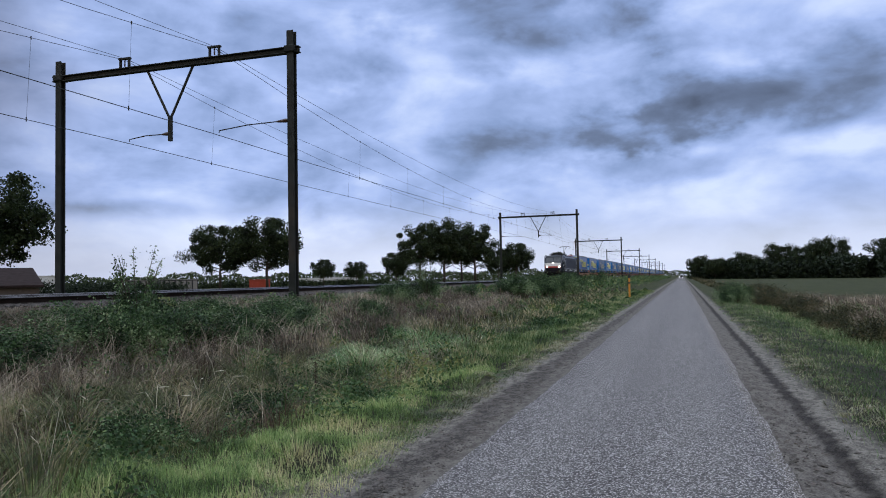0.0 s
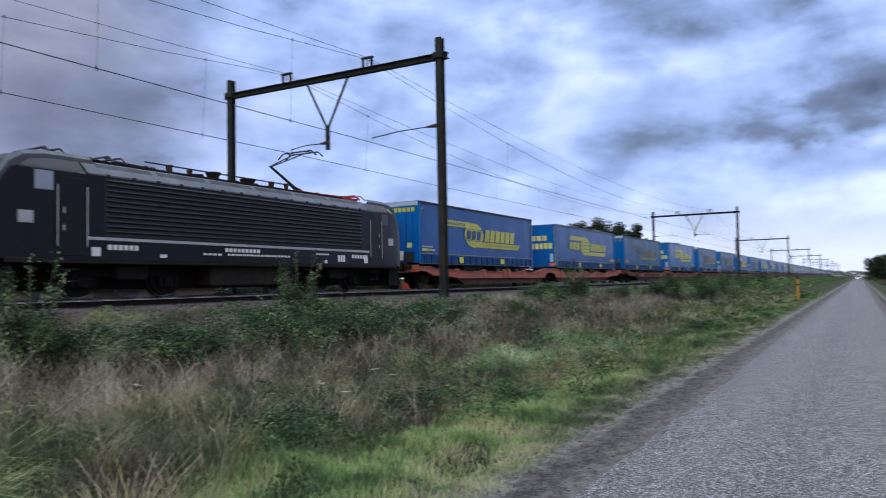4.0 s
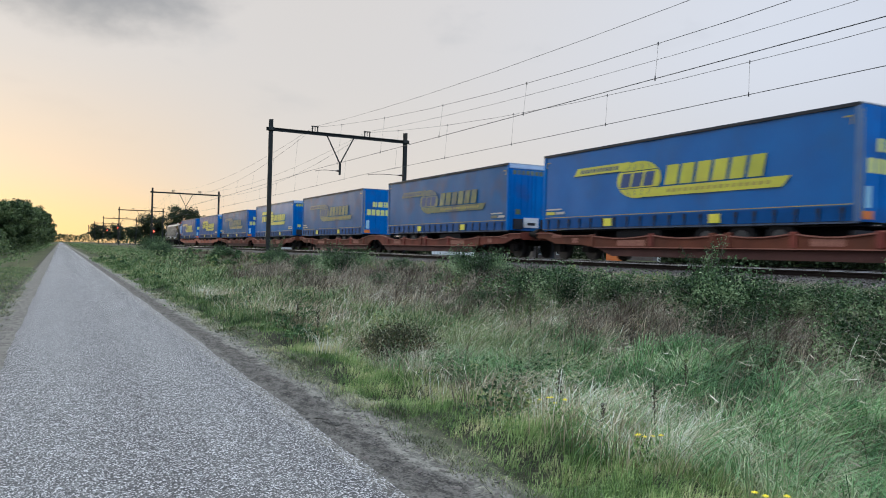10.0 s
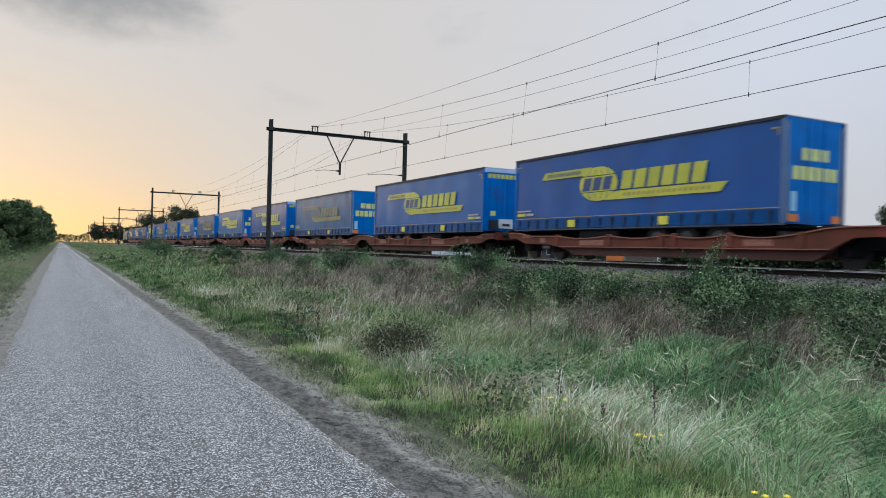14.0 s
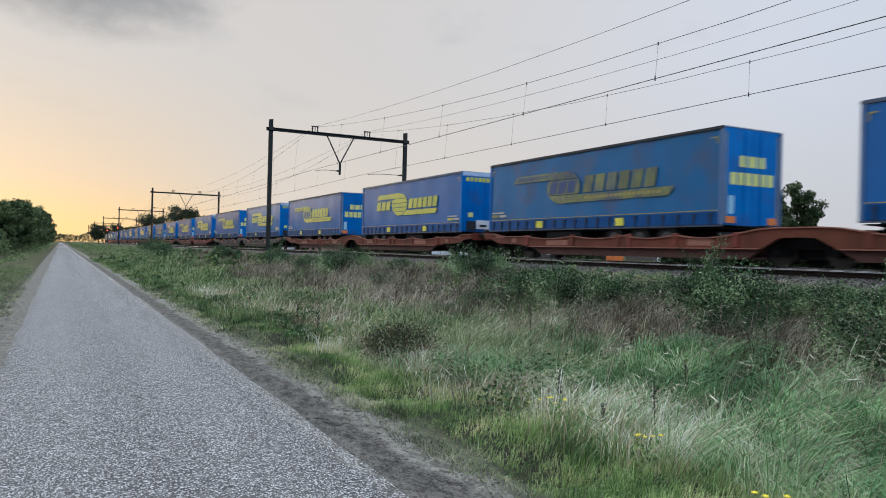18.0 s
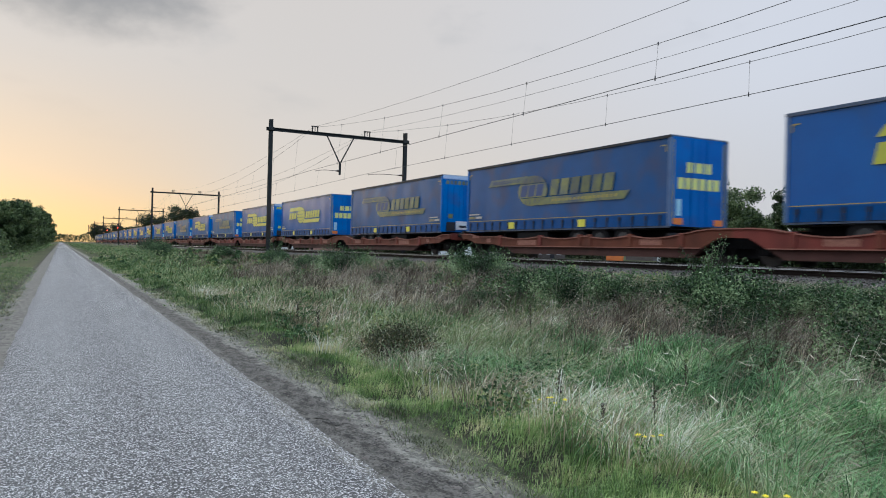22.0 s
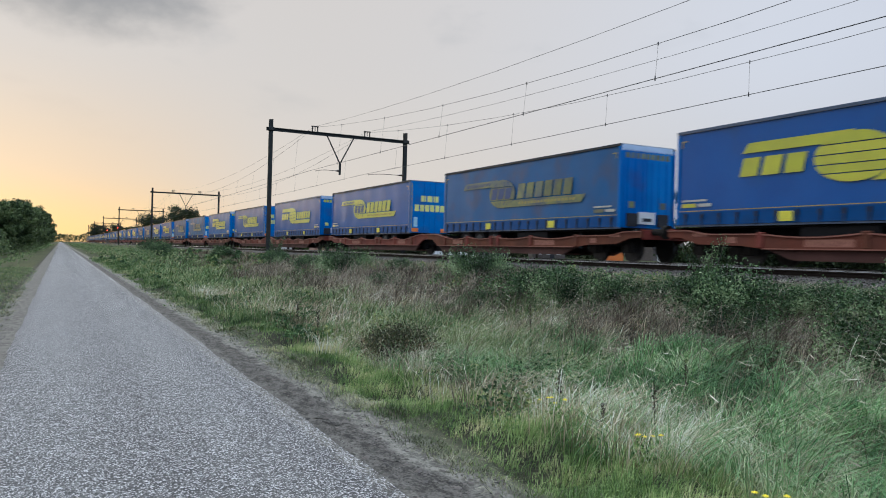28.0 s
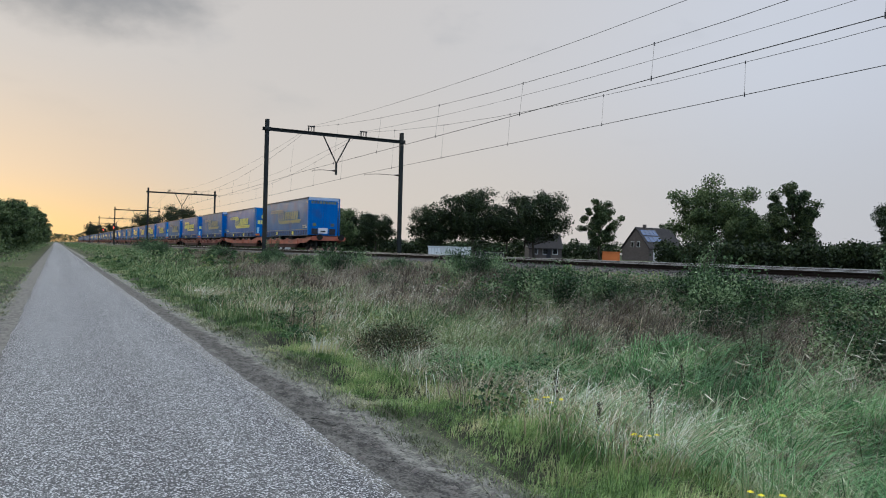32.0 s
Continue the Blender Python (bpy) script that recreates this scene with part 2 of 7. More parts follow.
    if turf:        # closed turf along the far verges and on the field
        far = mth("MULTIPLY_ADD", mth("SUBTRACT", tex(0.25, 4.0), 0.5), 30.0, mth("ABSOLUTE", sep.outputs[1], 0.0))
        off = mth("ABSOLUTE", mth("ADD", wob, 0.65), 0.0)
        parts = []
        for src, lo, hi in ((far, 26.0, 46.0), (off, 2.35, 2.7)):
            g = t.nodes.new("ShaderNodeMapRange")
            g.inputs[1].default_value, g.inputs[2].default_value = lo, hi
            t.links.new(src, g.inputs[0])
            parts.append(g.outputs[0])
        n = t.nodes.new("ShaderNodeMapRange")
        n.inputs[1].default_value, n.inputs[2].default_value = 0.36, 0.64
        t.links.new(mth("MULTIPLY_ADD", tex(0.35, 6.0), 0.6, mth("MULTIPLY", tex(4.0, 4.0), 0.4)), n.inputs[0])
        col = mix(mth("MULTIPLY", parts[0], parts[1]), col, mix(n.outputs[0], *turf))
    if speck:
        v = t.nodes.new("ShaderNodeTexVoronoi")
        v.inputs["Scale"].default_value = speck[1]
        t.links.new(co, v.inputs["Vector"])
        s2 = t.nodes.new("ShaderNodeSeparateColor")
        t.links.new(v.outputs["Color"], s2.inputs[0])
        g = t.nodes.new("ShaderNodeMapRange")
        g.inputs[1].default_value, g.inputs[2].default_value = 0.66, 0.84
        t.links.new(s2.outputs[0], g.inputs[0])
        col = mix(mth("MULTIPLY", g.outputs[0], 0.8), col, speck[0])
        g2 = t.nodes.new("ShaderNodeMapRange")
        g2.inputs[1].default_value, g2.inputs[2].default_value = 0.62, 0.9
        t.links.new(s2.outputs[1], g2.inputs[0])
        col = mix(mth("MULTIPLY", g2.outputs[0], 0.7), col, (0.035, 0.034, 0.034))
    t.links.new(col, p.inputs["Base Color"])
    bn = t.nodes.new("ShaderNodeBump")
    bn.inputs["Strength"].default_value, bn.inputs["Distance"].default_value = bump, 0.035
    t.links.new(mth("MULTIPLY_ADD", f3, 1.2, mth("MULTIPLY", f2, 0.5)), bn.inputs["Height"])
    t.links.new(bn.outputs[0], p.inputs["Normal"])
    return m


SOIL_A, SOIL_B = (0.082, 0.072, 0.064), (0.165, 0.150, 0.133)
SAND_A, SAND_B = (0.095, 0.086, 0.075), (0.215, 0.198, 0.172)
RUT_A, RUT_B = (0.034, 0.030, 0.027), (0.125, 0.112, 0.10)
# near-black: the shade in the gaps between blades is put into this colour
TURF_SHADE_A, TURF_SHADE_B = (0.012, 0.014, 0.008), (0.040, 0.038, 0.022)
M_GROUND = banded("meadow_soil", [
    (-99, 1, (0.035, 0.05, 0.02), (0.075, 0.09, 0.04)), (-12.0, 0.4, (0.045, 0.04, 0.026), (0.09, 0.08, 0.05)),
    (-9.5, 1.0, TURF_SHADE_A, TURF_SHADE_B), (-3.15, 0.2, (0.055, 0.06, 0.035), (0.12, 0.115, 0.075)), (-2.90, 0.12, SAND_A, SAND_B), (-2.56, 0.05, RUT_A, RUT_B),
    # band at 1.28: dark rut soil plus the eroded edge's shadow, painted in
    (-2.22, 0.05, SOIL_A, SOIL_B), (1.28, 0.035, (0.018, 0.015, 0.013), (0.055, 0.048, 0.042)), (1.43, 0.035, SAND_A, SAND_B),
    (1.75, 0.15, TURF_SHADE_A, TURF_SHADE_B), (8.0, 1.0, (0.042, 0.042, 0.017), (0.075, 0.068, 0.03))], blend=0.13, narrow=True, turf=((0.022, 0.027, 0.009), (0.056, 0.060, 0.022)))
TAR_A, TAR_B = (0.061, 0.0565, 0.0565), (0.101, 0.094, 0.093)
M_ROAD = banded("worn_asphalt", [(-99, 1, SOIL_A, SOIL_B), (-1.97, 0.05, TAR_A, TAR_B), (-1.62, 0.2, (0.082, 0.077, 0.075), (0.128, 0.121, 0.118)), (-1.0, 0.25, TAR_A, TAR_B),
                                 (-0.35, 0.25, (0.082, 0.077, 0.075), (0.128, 0.121, 0.118)), (0.45, 0.2, TAR_A, TAR_B), (0.72, 0.05, SOIL_A, SOIL_B)],
                blend=0.10, speck=((0.67, 0.635, 0.635), 105.0), bump=0.8, scale=1.6)
M_BALLAST = mat("ballast_stone", (0.095, 0.085, 0.08), (0.04, 0.036, 0.034), 14, 0.95, bump=1.0, fine=30, dirt=(0.10, 0.075, 0.055), island=0.35, spec=0.12)
M_CLOD = mat("dry_soil_clod", (0.10, 0.086, 0.073), (0.055, 0.047, 0.040), 9, 0.95, bump=0.5, island=0.4)
M_RAIL = mat("rail_steel", (0.017, 0.012, 0.010), (0.011, 0.008, 0.007), 5, 0.75, bump=0.2, spec=0.06)
M_RAILTOP = mat("polished_rail", (0.30, 0.29, 0.29), (0.22, 0.21, 0.21), 8, 0.35, 1.0)
M_CONCRETE = mat("sleeper_concrete", (0.22, 0.21, 0.2), (0.15, 0.14, 0.13), 6, 0.9, bump=0.3)
M_SLEEPER = mat("grimy_sleeper", (0.075, 0.064, 0.055), (0.045, 0.039, 0.034), 6, 0.95, bump=0.3, spec=0.12)
M_MAST = mat("mast_steel", (0.035, 0.038, 0.037), (0.022, 0.024, 0.024), 3, 0.7, 0.2, bump=0.15, dirt=(0.05, 0.042, 0.035), spec=0.12)
M_WIRE = mat("wire_copper", (0.05, 0.052, 0.055), (0.035, 0.036, 0.038), 2, 0.5, 0.6)
M_INSUL = mat("brown_insulator", (0.06, 0.03, 0.02), None, 5, 0.25)
M_BLACK = mat("loco_black", (0.0042, 0.0058, 0.0115), (0.0065, 0.0085, 0.0155), 2, 0.6, spec=0.04, coat=0.5, coat_rough=0.2, dirt=(0.011, 0.0105, 0.012), dirt_at=(0.5, 0.9), dirt_scale=0.5)
M_LOUVRE = mat("louvre_black", (0.016, 0.019, 0.028), (0.010, 0.012, 0.018), 3, 0.45, spec=0.3)
# pale base colour stands in for bright sky reflected in the cab glass
M_SKYPANE = mat("sky_pale_glass", (0.30, 0.34, 0.42), (0.24, 0.28, 0.36), 2, 0.12, spec=0.6)
M_ROOFGREY = mat("loco_roof_grey", (0.07, 0.077, 0.10), (0.052, 0.057, 0.076), 1.5, 0.5, bump=0.08, dirt=(0.12, 0.11, 0.1))
M_UNDER = mat("running_gear", (0.014, 0.013, 0.012), (0.026, 0.023, 0.02), 5, 0.85, bump=0.3, dirt=(0.035, 0.027, 0.022), spec=0.12)
M_WHEEL = mat("wheel_steel", (0.03, 0.028, 0.026), (0.018, 0.016, 0.016), 6, 0.55, 0.3)
M_GLASS = mat("dark_glass", (0.012, 0.014, 0.017), None, 2, 0.06, spec=0.8)
M_WHITE = mat("white_paint", (0.72, 0.73, 0.74), (0.6, 0.6, 0.6), 3, 0.5, dirt=(0.4, 0.38, 0.36))
M_RED = mat("red_paint", (0.42, 0.03, 0.025), (0.32, 0.025, 0.02), 3, 0.5)
M_SILVER = mat("grey_stripe", (0.42, 0.43, 0.46), None, 3, 0.45)
M_LAMP = mat("headlight_glow", (1.0, 0.93, 0.80), (1.0, 0.93, 0.80), 1, 0.3, emit=14.0)
M_REDLAMP = mat("red_signal_glow", (1.0, 0.06, 0.03), (1.0, 0.06, 0.03), 1, 0.3, emit=6.0)
M_CURTAIN = mat("blue_tarpaulin", (0.001, 0.103, 0.36), (0.002, 0.082, 0.295), 0.8, 0.5, spec=0.05, coat=0.65, coat_rough=0.22, bump=0.12, fine=25, vary=0.13, dirt=(0.012, 0.075, 0.20), dirt_at=(0.55, 0.85))
M_CURTAIN_OLD = mat("faded_tarpaulin", (0.003, 0.098, 0.285), (0.006, 0.079, 0.225), 0.9, 0.5, spec=0.06, coat=0.5, coat_rough=0.25, bump=0.15, fine=25, vary=0.13, dirt=(0.045, 0.07, 0.14), dirt_at=(0.48, 0.75))
M_DOORBLUE = mat("blue_door_paint", (0.004, 0.14, 0.46), (0.004, 0.11, 0.38), 1.2, 0.45, spec=0.15, vary=0.1, dirt=(0.03, 0.07, 0.2))
M_YELLOW = mat("yellow_lettering", (0.53, 0.52, 0.045), (0.43, 0.42, 0.05), 1.6, 0.5, vary=0.1, spec=0.1, coat=0.75)
M_YELLOW_OLD = mat("worn_lettering", (0.20, 0.21, 0.055), (0.09, 0.11, 0.08), 2.2, 0.6, vary=0.25, spec=0.1, coat=0.75, dirt=(0.035, 0.065, 0.13), dirt_at=(0.45, 0.7))
M_FRONTLET = mat("pale_yellow_lettering", (0.72, 0.72, 0.22), (0.6, 0.6, 0.18), 3, 0.5)
M_PLATE = mat("yellow_reflector", (0.75, 0.68, 0.06), None, 4, 0.4)
M_TRIM = mat("dark_trim", (0.02, 0.021, 0.026), (0.034, 0.034, 0.038), 3, 0.55, spec=0.2)
M_RIM = mat("dull_rim", (0.035, 0.035, 0.037), (0.02, 0.02, 0.02), 4, 0.7)
M_ALU = mat("aluminium", (0.5, 0.52, 0.56), (0.4, 0.41, 0.44), 4, 0.4, 0.5)
M_ORANGE = mat("orange_marker", (0.75, 0.2, 0.03), None, 4, 0.4)
M_WAGON = mat("oxide_red_steel", (0.17, 0.044, 0.027), (0.115, 0.033, 0.022), 1.3, 0.7, spec=0.2, bump=0.15, vary=0.25, dirt=(0.065, 0.03, 0.022), dirt_at=(0.5, 0.8))
# lighter oxide red: paints the highlight along beam edges and flanges
M_LIP = mat("highlit_steel_edge", (0.30, 0.12, 0.085), (0.22, 0.085, 0.06), 2.0, 0.6, spec=0.3)
M_WAGON_NEW = mat("bright_oxide_steel", (0.40, 0.105, 0.055), (0.31, 0.085, 0.048), 1.3, 0.6, bump=0.12, dirt=(0.2, 0.065, 0.035), dirt_at=(0.52, 0.85))
# oxide red with the shade low in the wagon put into its colour
M_WAGON_SHADED = mat("shaded_oxide_steel", (0.07, 0.02, 0.014), (0.048, 0.016, 0.012), 1.3, 0.8, bump=0.15, dirt=(0.035, 0.018, 0.014))
M_WAGON_DARK = mat("black_wagon_steel", (0.03, 0.03, 0.034), (0.05, 0.045, 0.042), 1.3, 0.7, bump=0.15)
M_TYRE = mat("tyre_rubber", (0.010, 0.010, 0.011), None, 9, 0.9, spec=0.15)
M_BARK = mat("bark", (0.07, 0.055, 0.042), (0.035, 0.028, 0.022), 5, 0.95, bump=0.6, fine=18)
M_BRICK = mat("brown_brick", (0.105, 0.085, 0.075), (0.075, 0.06, 0.054), 3, 0.9, bump=0.2)
M_ROOFTILE = mat("dark_roof_tiles", (0.05, 0.042, 0.04), (0.03, 0.027, 0.027), 2, 0.9, bump=0.3, spec=0.15)
M_BARNROOF = mat("barn_roof", (0.032, 0.021, 0.02), (0.022, 0.016, 0.016), 2, 0.9, spec=0.1)
M_REDWALL = mat("red_wall", (0.30, 0.16, 0.13), (0.24, 0.13, 0.11), 1, 0.8)
M_SOLAR = mat("solar_panel", (0.02, 0.045, 0.13), (0.015, 0.03, 0.09), 1, 0.15)
M_PALEWALL = mat("pale_cladding", (0.55, 0.56, 0.56), (0.45, 0.46, 0.46), 1, 0.7)
M_CONTAINER = mat("orange_container", (0.62, 0.17, 0.03), (0.5, 0.13, 0.025), 1, 0.6)
M_REDBOX = mat("red_container", (0.5, 0.07, 0.03), (0.4, 0.06, 0.03), 1, 0.6)
M_MARKER = mat("marker_orange", (0.62, 0.26, 0.02), None, 3, 0.5)
M_GRASS = leafy("green_grass", [(0.05, (0.053, 0.103, 0.029)), (0.35, (0.184, 0.285, 0.084)), (0.65, (0.320, 0.410, 0.152)), (0.98, (0.569, 0.524, 0.283))], thin=0.22)
M_TALL = leafy("tall_grass", [(0.05, (0.031, 0.077, 0.026)), (0.35, (0.133, 0.266, 0.102)), (0.72, (0.231, 0.348, 0.153)), (1.0, (0.430, 0.440, 0.286))], thin=0.22)
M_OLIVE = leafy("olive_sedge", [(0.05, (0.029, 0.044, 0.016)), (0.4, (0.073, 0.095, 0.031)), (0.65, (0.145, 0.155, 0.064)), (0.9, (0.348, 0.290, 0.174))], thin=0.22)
M_MEADOW = leafy("meadow_grass", [(0.05, (0.058, 0.094, 0.031)), (0.35, (0.181, 0.244, 0.085)), (0.65, (0.347, 0.380, 0.154)), (0.96, (0.700, 0.648, 0.385))], thin=0.22)
M_LUSH = leafy("lush_grass", [(0.05, (0.036, 0.099, 0.029)), (0.4, (0.127, 0.264, 0.094)), (0.75, (0.266, 0.429, 0.178)), (0.99, (0.532, 0.572, 0.334))], thin=0.22)
M_RUSSET = leafy("russet_grass", [(0.05, (0.025, 0.017, 0.011)), (0.4, (0.069, 0.047, 0.033)), (0.7, (0.136, 0.101, 0.072)), (0.97, (0.281, 0.226, 0.164))], thin=0.2)
M_STALK = leafy("dead_stalks", [(0.05, (0.043, 0.031, 0.021)), (0.4, (0.111, 0.085, 0.061)), (0.7, (0.212, 0.170, 0.128)), (0.97, (0.425, 0.365, 0.281))], thin=0.2)
M_DITCH = leafy("ditch_grass", [(0.05, (0.035, 0.07, 0.022)), (0.4, (0.09, 0.15, 0.048)), (0.7, (0.165, 0.225, 0.085)), (0.97, (0.31, 0.32, 0.165))], thin=0.22)
M_FRINGE = leafy("trodden_grass", [(0.1, (0.075, 0.085, 0.045)), (0.5, (0.16, 0.165, 0.09)), (0.95, (0.34, 0.32, 0.22))], thin=0.15)
M_STRAW = leafy("straw_grass", [(0.1, (0.171, 0.127, 0.085)), (0.4, (0.393, 0.312, 0.211)), (0.7, (0.616, 0.509, 0.363)), (0.95, (0.700, 0.700, 0.604))], thin=0.2)
M_DRY = leafy("dry_grass", [(0.1, (0.086, 0.071, 0.049)), (0.4, (0.213, 0.182, 0.129)), (0.7, (0.380, 0.333, 0.247)), (0.95, (0.678, 0.627, 0.506))], thin=0.2)
M_HERB = leafy("herb_leaves", [(0.1, (0.024, 0.051, 0.018)), (0.4, (0.054, 0.108, 0.038)), (0.7, (0.105, 0.180, 0.068)), (0.97, (0.240, 0.255, 0.090))], piece=0.6, thin=0.25)
M_BUSH = leafy("shrub_leaves", [(0.08, (0.013, 0.027, 0.010)), (0.42, (0.040, 0.078, 0.029)), (0.72, (0.101, 0.167, 0.067)), (0.98, (0.263, 0.334, 0.172))], piece=0.5, thin=0.25)
M_CROWN = leafy("tree_leaves", [(0.1, (0.010, 0.017, 0.007)), (0.45, (0.020, 0.033, 0.012)), (0.75, (0.034, 0.052, 0.018)), (0.98, (0.055, 0.068, 0.025))], piece=0.4)
M_PINE = leafy("wood_edge_leaves", [(0.1, (0.007, 0.013, 0.007)), (0.45, (0.013, 0.023, 0.011)), (0.75, (0.022, 0.036, 0.016)), (0.98, (0.036, 0.05, 0.022))], piece=0.4)
M_THICKET = leafy("thicket_leaves", [(0.08, (0.022, 0.024, 0.012)), (0.42, (0.049, 0.054, 0.024)), (0.72, (0.092, 0.092, 0.043)), (0.98, (0.184, 0.141, 0.081))], piece=0.6)
M_WALNUT = leafy("walnut_leaves", [(0.1, (0.030, 0.047, 0.020)), (0.45, (0.069, 0.101, 0.037)), (0.75, (0.120, 0.164, 0.063)), (0.98, (0.176, 0.208, 0.088))], piece=0.5)
M_CROWN_MID = leafy("mid_tree_leaves", [(0.1, (0.018, 0.03, 0.012)), (0.45, (0.04, 0.062, 0.023)), (0.75, (0.07, 0.098, 0.036)), (0.98, (0.11, 0.13, 0.05))], piece=0.45)
M_PETAL = mat("yellow_petals", (0.8, 0.66, 0.02), (0.7, 0.55, 0.02), 20, 0.6)
M_SEED = mat("dark_seed_heads", (0.045, 0.03, 0.02), None, 20, 0.9)
# ---------------------------------------------------------------- building kit
def link(name, mesh, parent=None, label=""):
    ob = new(name, mesh)
    ob.parent = parent
    if label:
        ob["label"] = label
    return ob


def part(name, bm, material, parent=None, label="", smooth=False):
    me = bpy.data.meshes.new(name)
    bm.to_mesh(me)
    bm.free()
    if smooth:
        for p in me.polygons:
            p.use_smooth = True
    me.materials.append(material)
    return link(name, me, parent, label)


def box(bm, x0, x1, y0, y1, z0, z1, bevel=0.0):
    vs = [bm.verts.new((x, y, z)) for x in (x0, x1) for y in (y0, y1) for z in (z0, z1)]
    fs = [bm.faces.new([vs[i] for i in f]) for f in ((0, 1, 3, 2), (4, 6, 7, 5), (0, 4, 5, 1), (2, 3, 7, 6), (0, 2, 6, 4), (1, 5, 7, 3))]
    if bevel:
        bmesh.ops.bevel(bm, geom=list({e for f in fs for e in f.edges}), offset=bevel, segments=1, affect="EDGES")
    return bm


def boxes(*dims, bevel=0.0):
    bm = bmesh.new()
    for d in dims:
        box(bm, *d, bevel=bevel)
    return bm


def prism(bm, outline, x0, x1):
    """A flat outline of (y, z) points given thickness along x."""
    a = [bm.verts.new((x0, y, z)) for y, z in outline]
    b = [bm.verts.new((x1, y, z)) for y, z in outline]
    n = len(outline)
    bm.faces.new(a[::-1])
    bm.faces.new(b)
    for i in range(n):
        bm.faces.new((a[i], a[(i + 1) % n], b[(i + 1) % n], b[i]))
    bmesh.ops.recalc_face_normals(bm, faces=bm.faces[:])
    return bm


def prism_y(outline, y0, y1):
    """A flat outline of (x, z) points given length along y."""
    bm = bmesh.new()
    a = [bm.verts.new((x, y0, z)) for x, z in outline]
    b = [bm.verts.new((x, y1, z)) for x, z in outline]
    n = len(outline)
    bm.faces.new(a)
    bm.faces.new(b[::-1])
    for i in range(n):
        bm.faces.new((a[i], b[i], b[(i + 1) % n], a[(i + 1) % n]))
    bmesh.ops.recalc_face_normals(bm, faces=bm.faces[:])
    return bm


def tube(bm, pts, radii, n=6):
    """A tube through points, with a radius at each."""
    rings = []
    for i, p in enumerate(pts):
        p = Vector(p)
        d = (Vector(pts[min(i + 1, len(pts) - 1)]) - Vector(pts[max(i - 1, 0)])).normalized()
        s = d.orthogonal().normalized()
        u = d.cross(s)
        r = radii[i] if isinstance(radii, (list, tuple)) else radii
        rings.append([bm.verts.new(p + (s * math.cos(k * math.tau / n) + u * math.sin(k * math.tau / n)) * r) for k in range(n)])
    for a, b in zip(rings, rings[1:]):
        for k in range(n):
            bm.faces.new((a[k], a[(k + 1) % n], b[(k + 1) % n], b[k]))
    bm.faces.new(rings[0][::-1])
    bm.faces.new(rings[-1])
    return bm


def disc_x(bm, x0, x1, y, z, r, n=20, hub=0.0):
    """A wheel-like disc whose axle lies along x."""
    a = [bm.verts.new((x0, y + r * math.cos(k * math.tau / n), z + r * math.sin(k * math.tau / n))) for k in range(n)]
    b = [bm.verts.new((x1, v.co.y, v.co.z)) for v in a]
    bm.faces.new(a[::-1])
    bm.faces.new(b)
    for k in range(n):
        bm.faces.new((a[k], a[(k + 1) % n], b[(k + 1) % n], b[k]))
    return bm


def raw(name, co, faces_flat, sizes, material, parent=None):
    """A mesh straight from arrays: vertices, corner indices and face sizes."""
    me = bpy.data.meshes.new(name)
    me.vertices.add(len(co))
    me.vertices.foreach_set("co", np.ascontiguousarray(co, dtype=np.float32).ravel())
    me.loops.add(len(faces_flat))
    me.loops.foreach_set("vertex_index", np.ascontiguousarray(faces_flat, dtype=np.int32))
    me.polygons.add(len(sizes))
    starts = np.concatenate(([0], np.cumsum(sizes)[:-1])).astype(np.int32)
    me.polygons.foreach_set("loop_start", starts)
    me.update(calc_edges=True)
    me.validate()
    me.materials.append(material)
    return link(name, me, parent)


def quads(name, corners, material, parent=None):
    """Loose four-cornered pieces from an array (n, 4, 3)."""
    n = len(corners)
    return raw(name, corners.reshape(-1, 3), np.arange(n * 4), np.full(n, 4), material, parent)


def leaves(rng, centres, size, flat=0.0):
    """Leaf quads of about that size round the centres, turned at random."""
    n = len(centres)
    a = rng.normal(size=(n, 3))
    a /= np.linalg.norm(a, axis=1)[:, None]
    b = rng.normal(size=(n, 3))
    b[:, 2] *= 1 - flat
    a[:, 2] *= 1 - flat
    b -= a * np.sum(a * b, axis=1)[:, None] / np.maximum(np.sum(a * a, axis=1)[:, None], 1e-6)
    b /= np.linalg.norm(b, axis=1)[:, None]
    s = (size * rng.uniform(0.6, 1.4, n))[:, None]
    w = s * 0.32
    base, tip = centres - a * s * 0.5, centres + a * s * 0.5
    mid = centres + np.cross(a, b) * s * 0.08
    return np.stack((base, mid + b * w, tip, mid - b * w), axis=1)


def thing(name, label, category, group="", m=None):
    ob = tagged(new(name), label, category, group)
    ob.empty_display_size = 0.2
    if m is not None:
        ob.matrix_basis = m
    return ob
# ---------------------------------------------------------------- ground, road, railway
RAIL_Z = 1.43
NEAR, FAR = -15.1, -18.95          # track centres
PORTALS = [21.74 + 70.4 * k for k in range(-6, 9)]


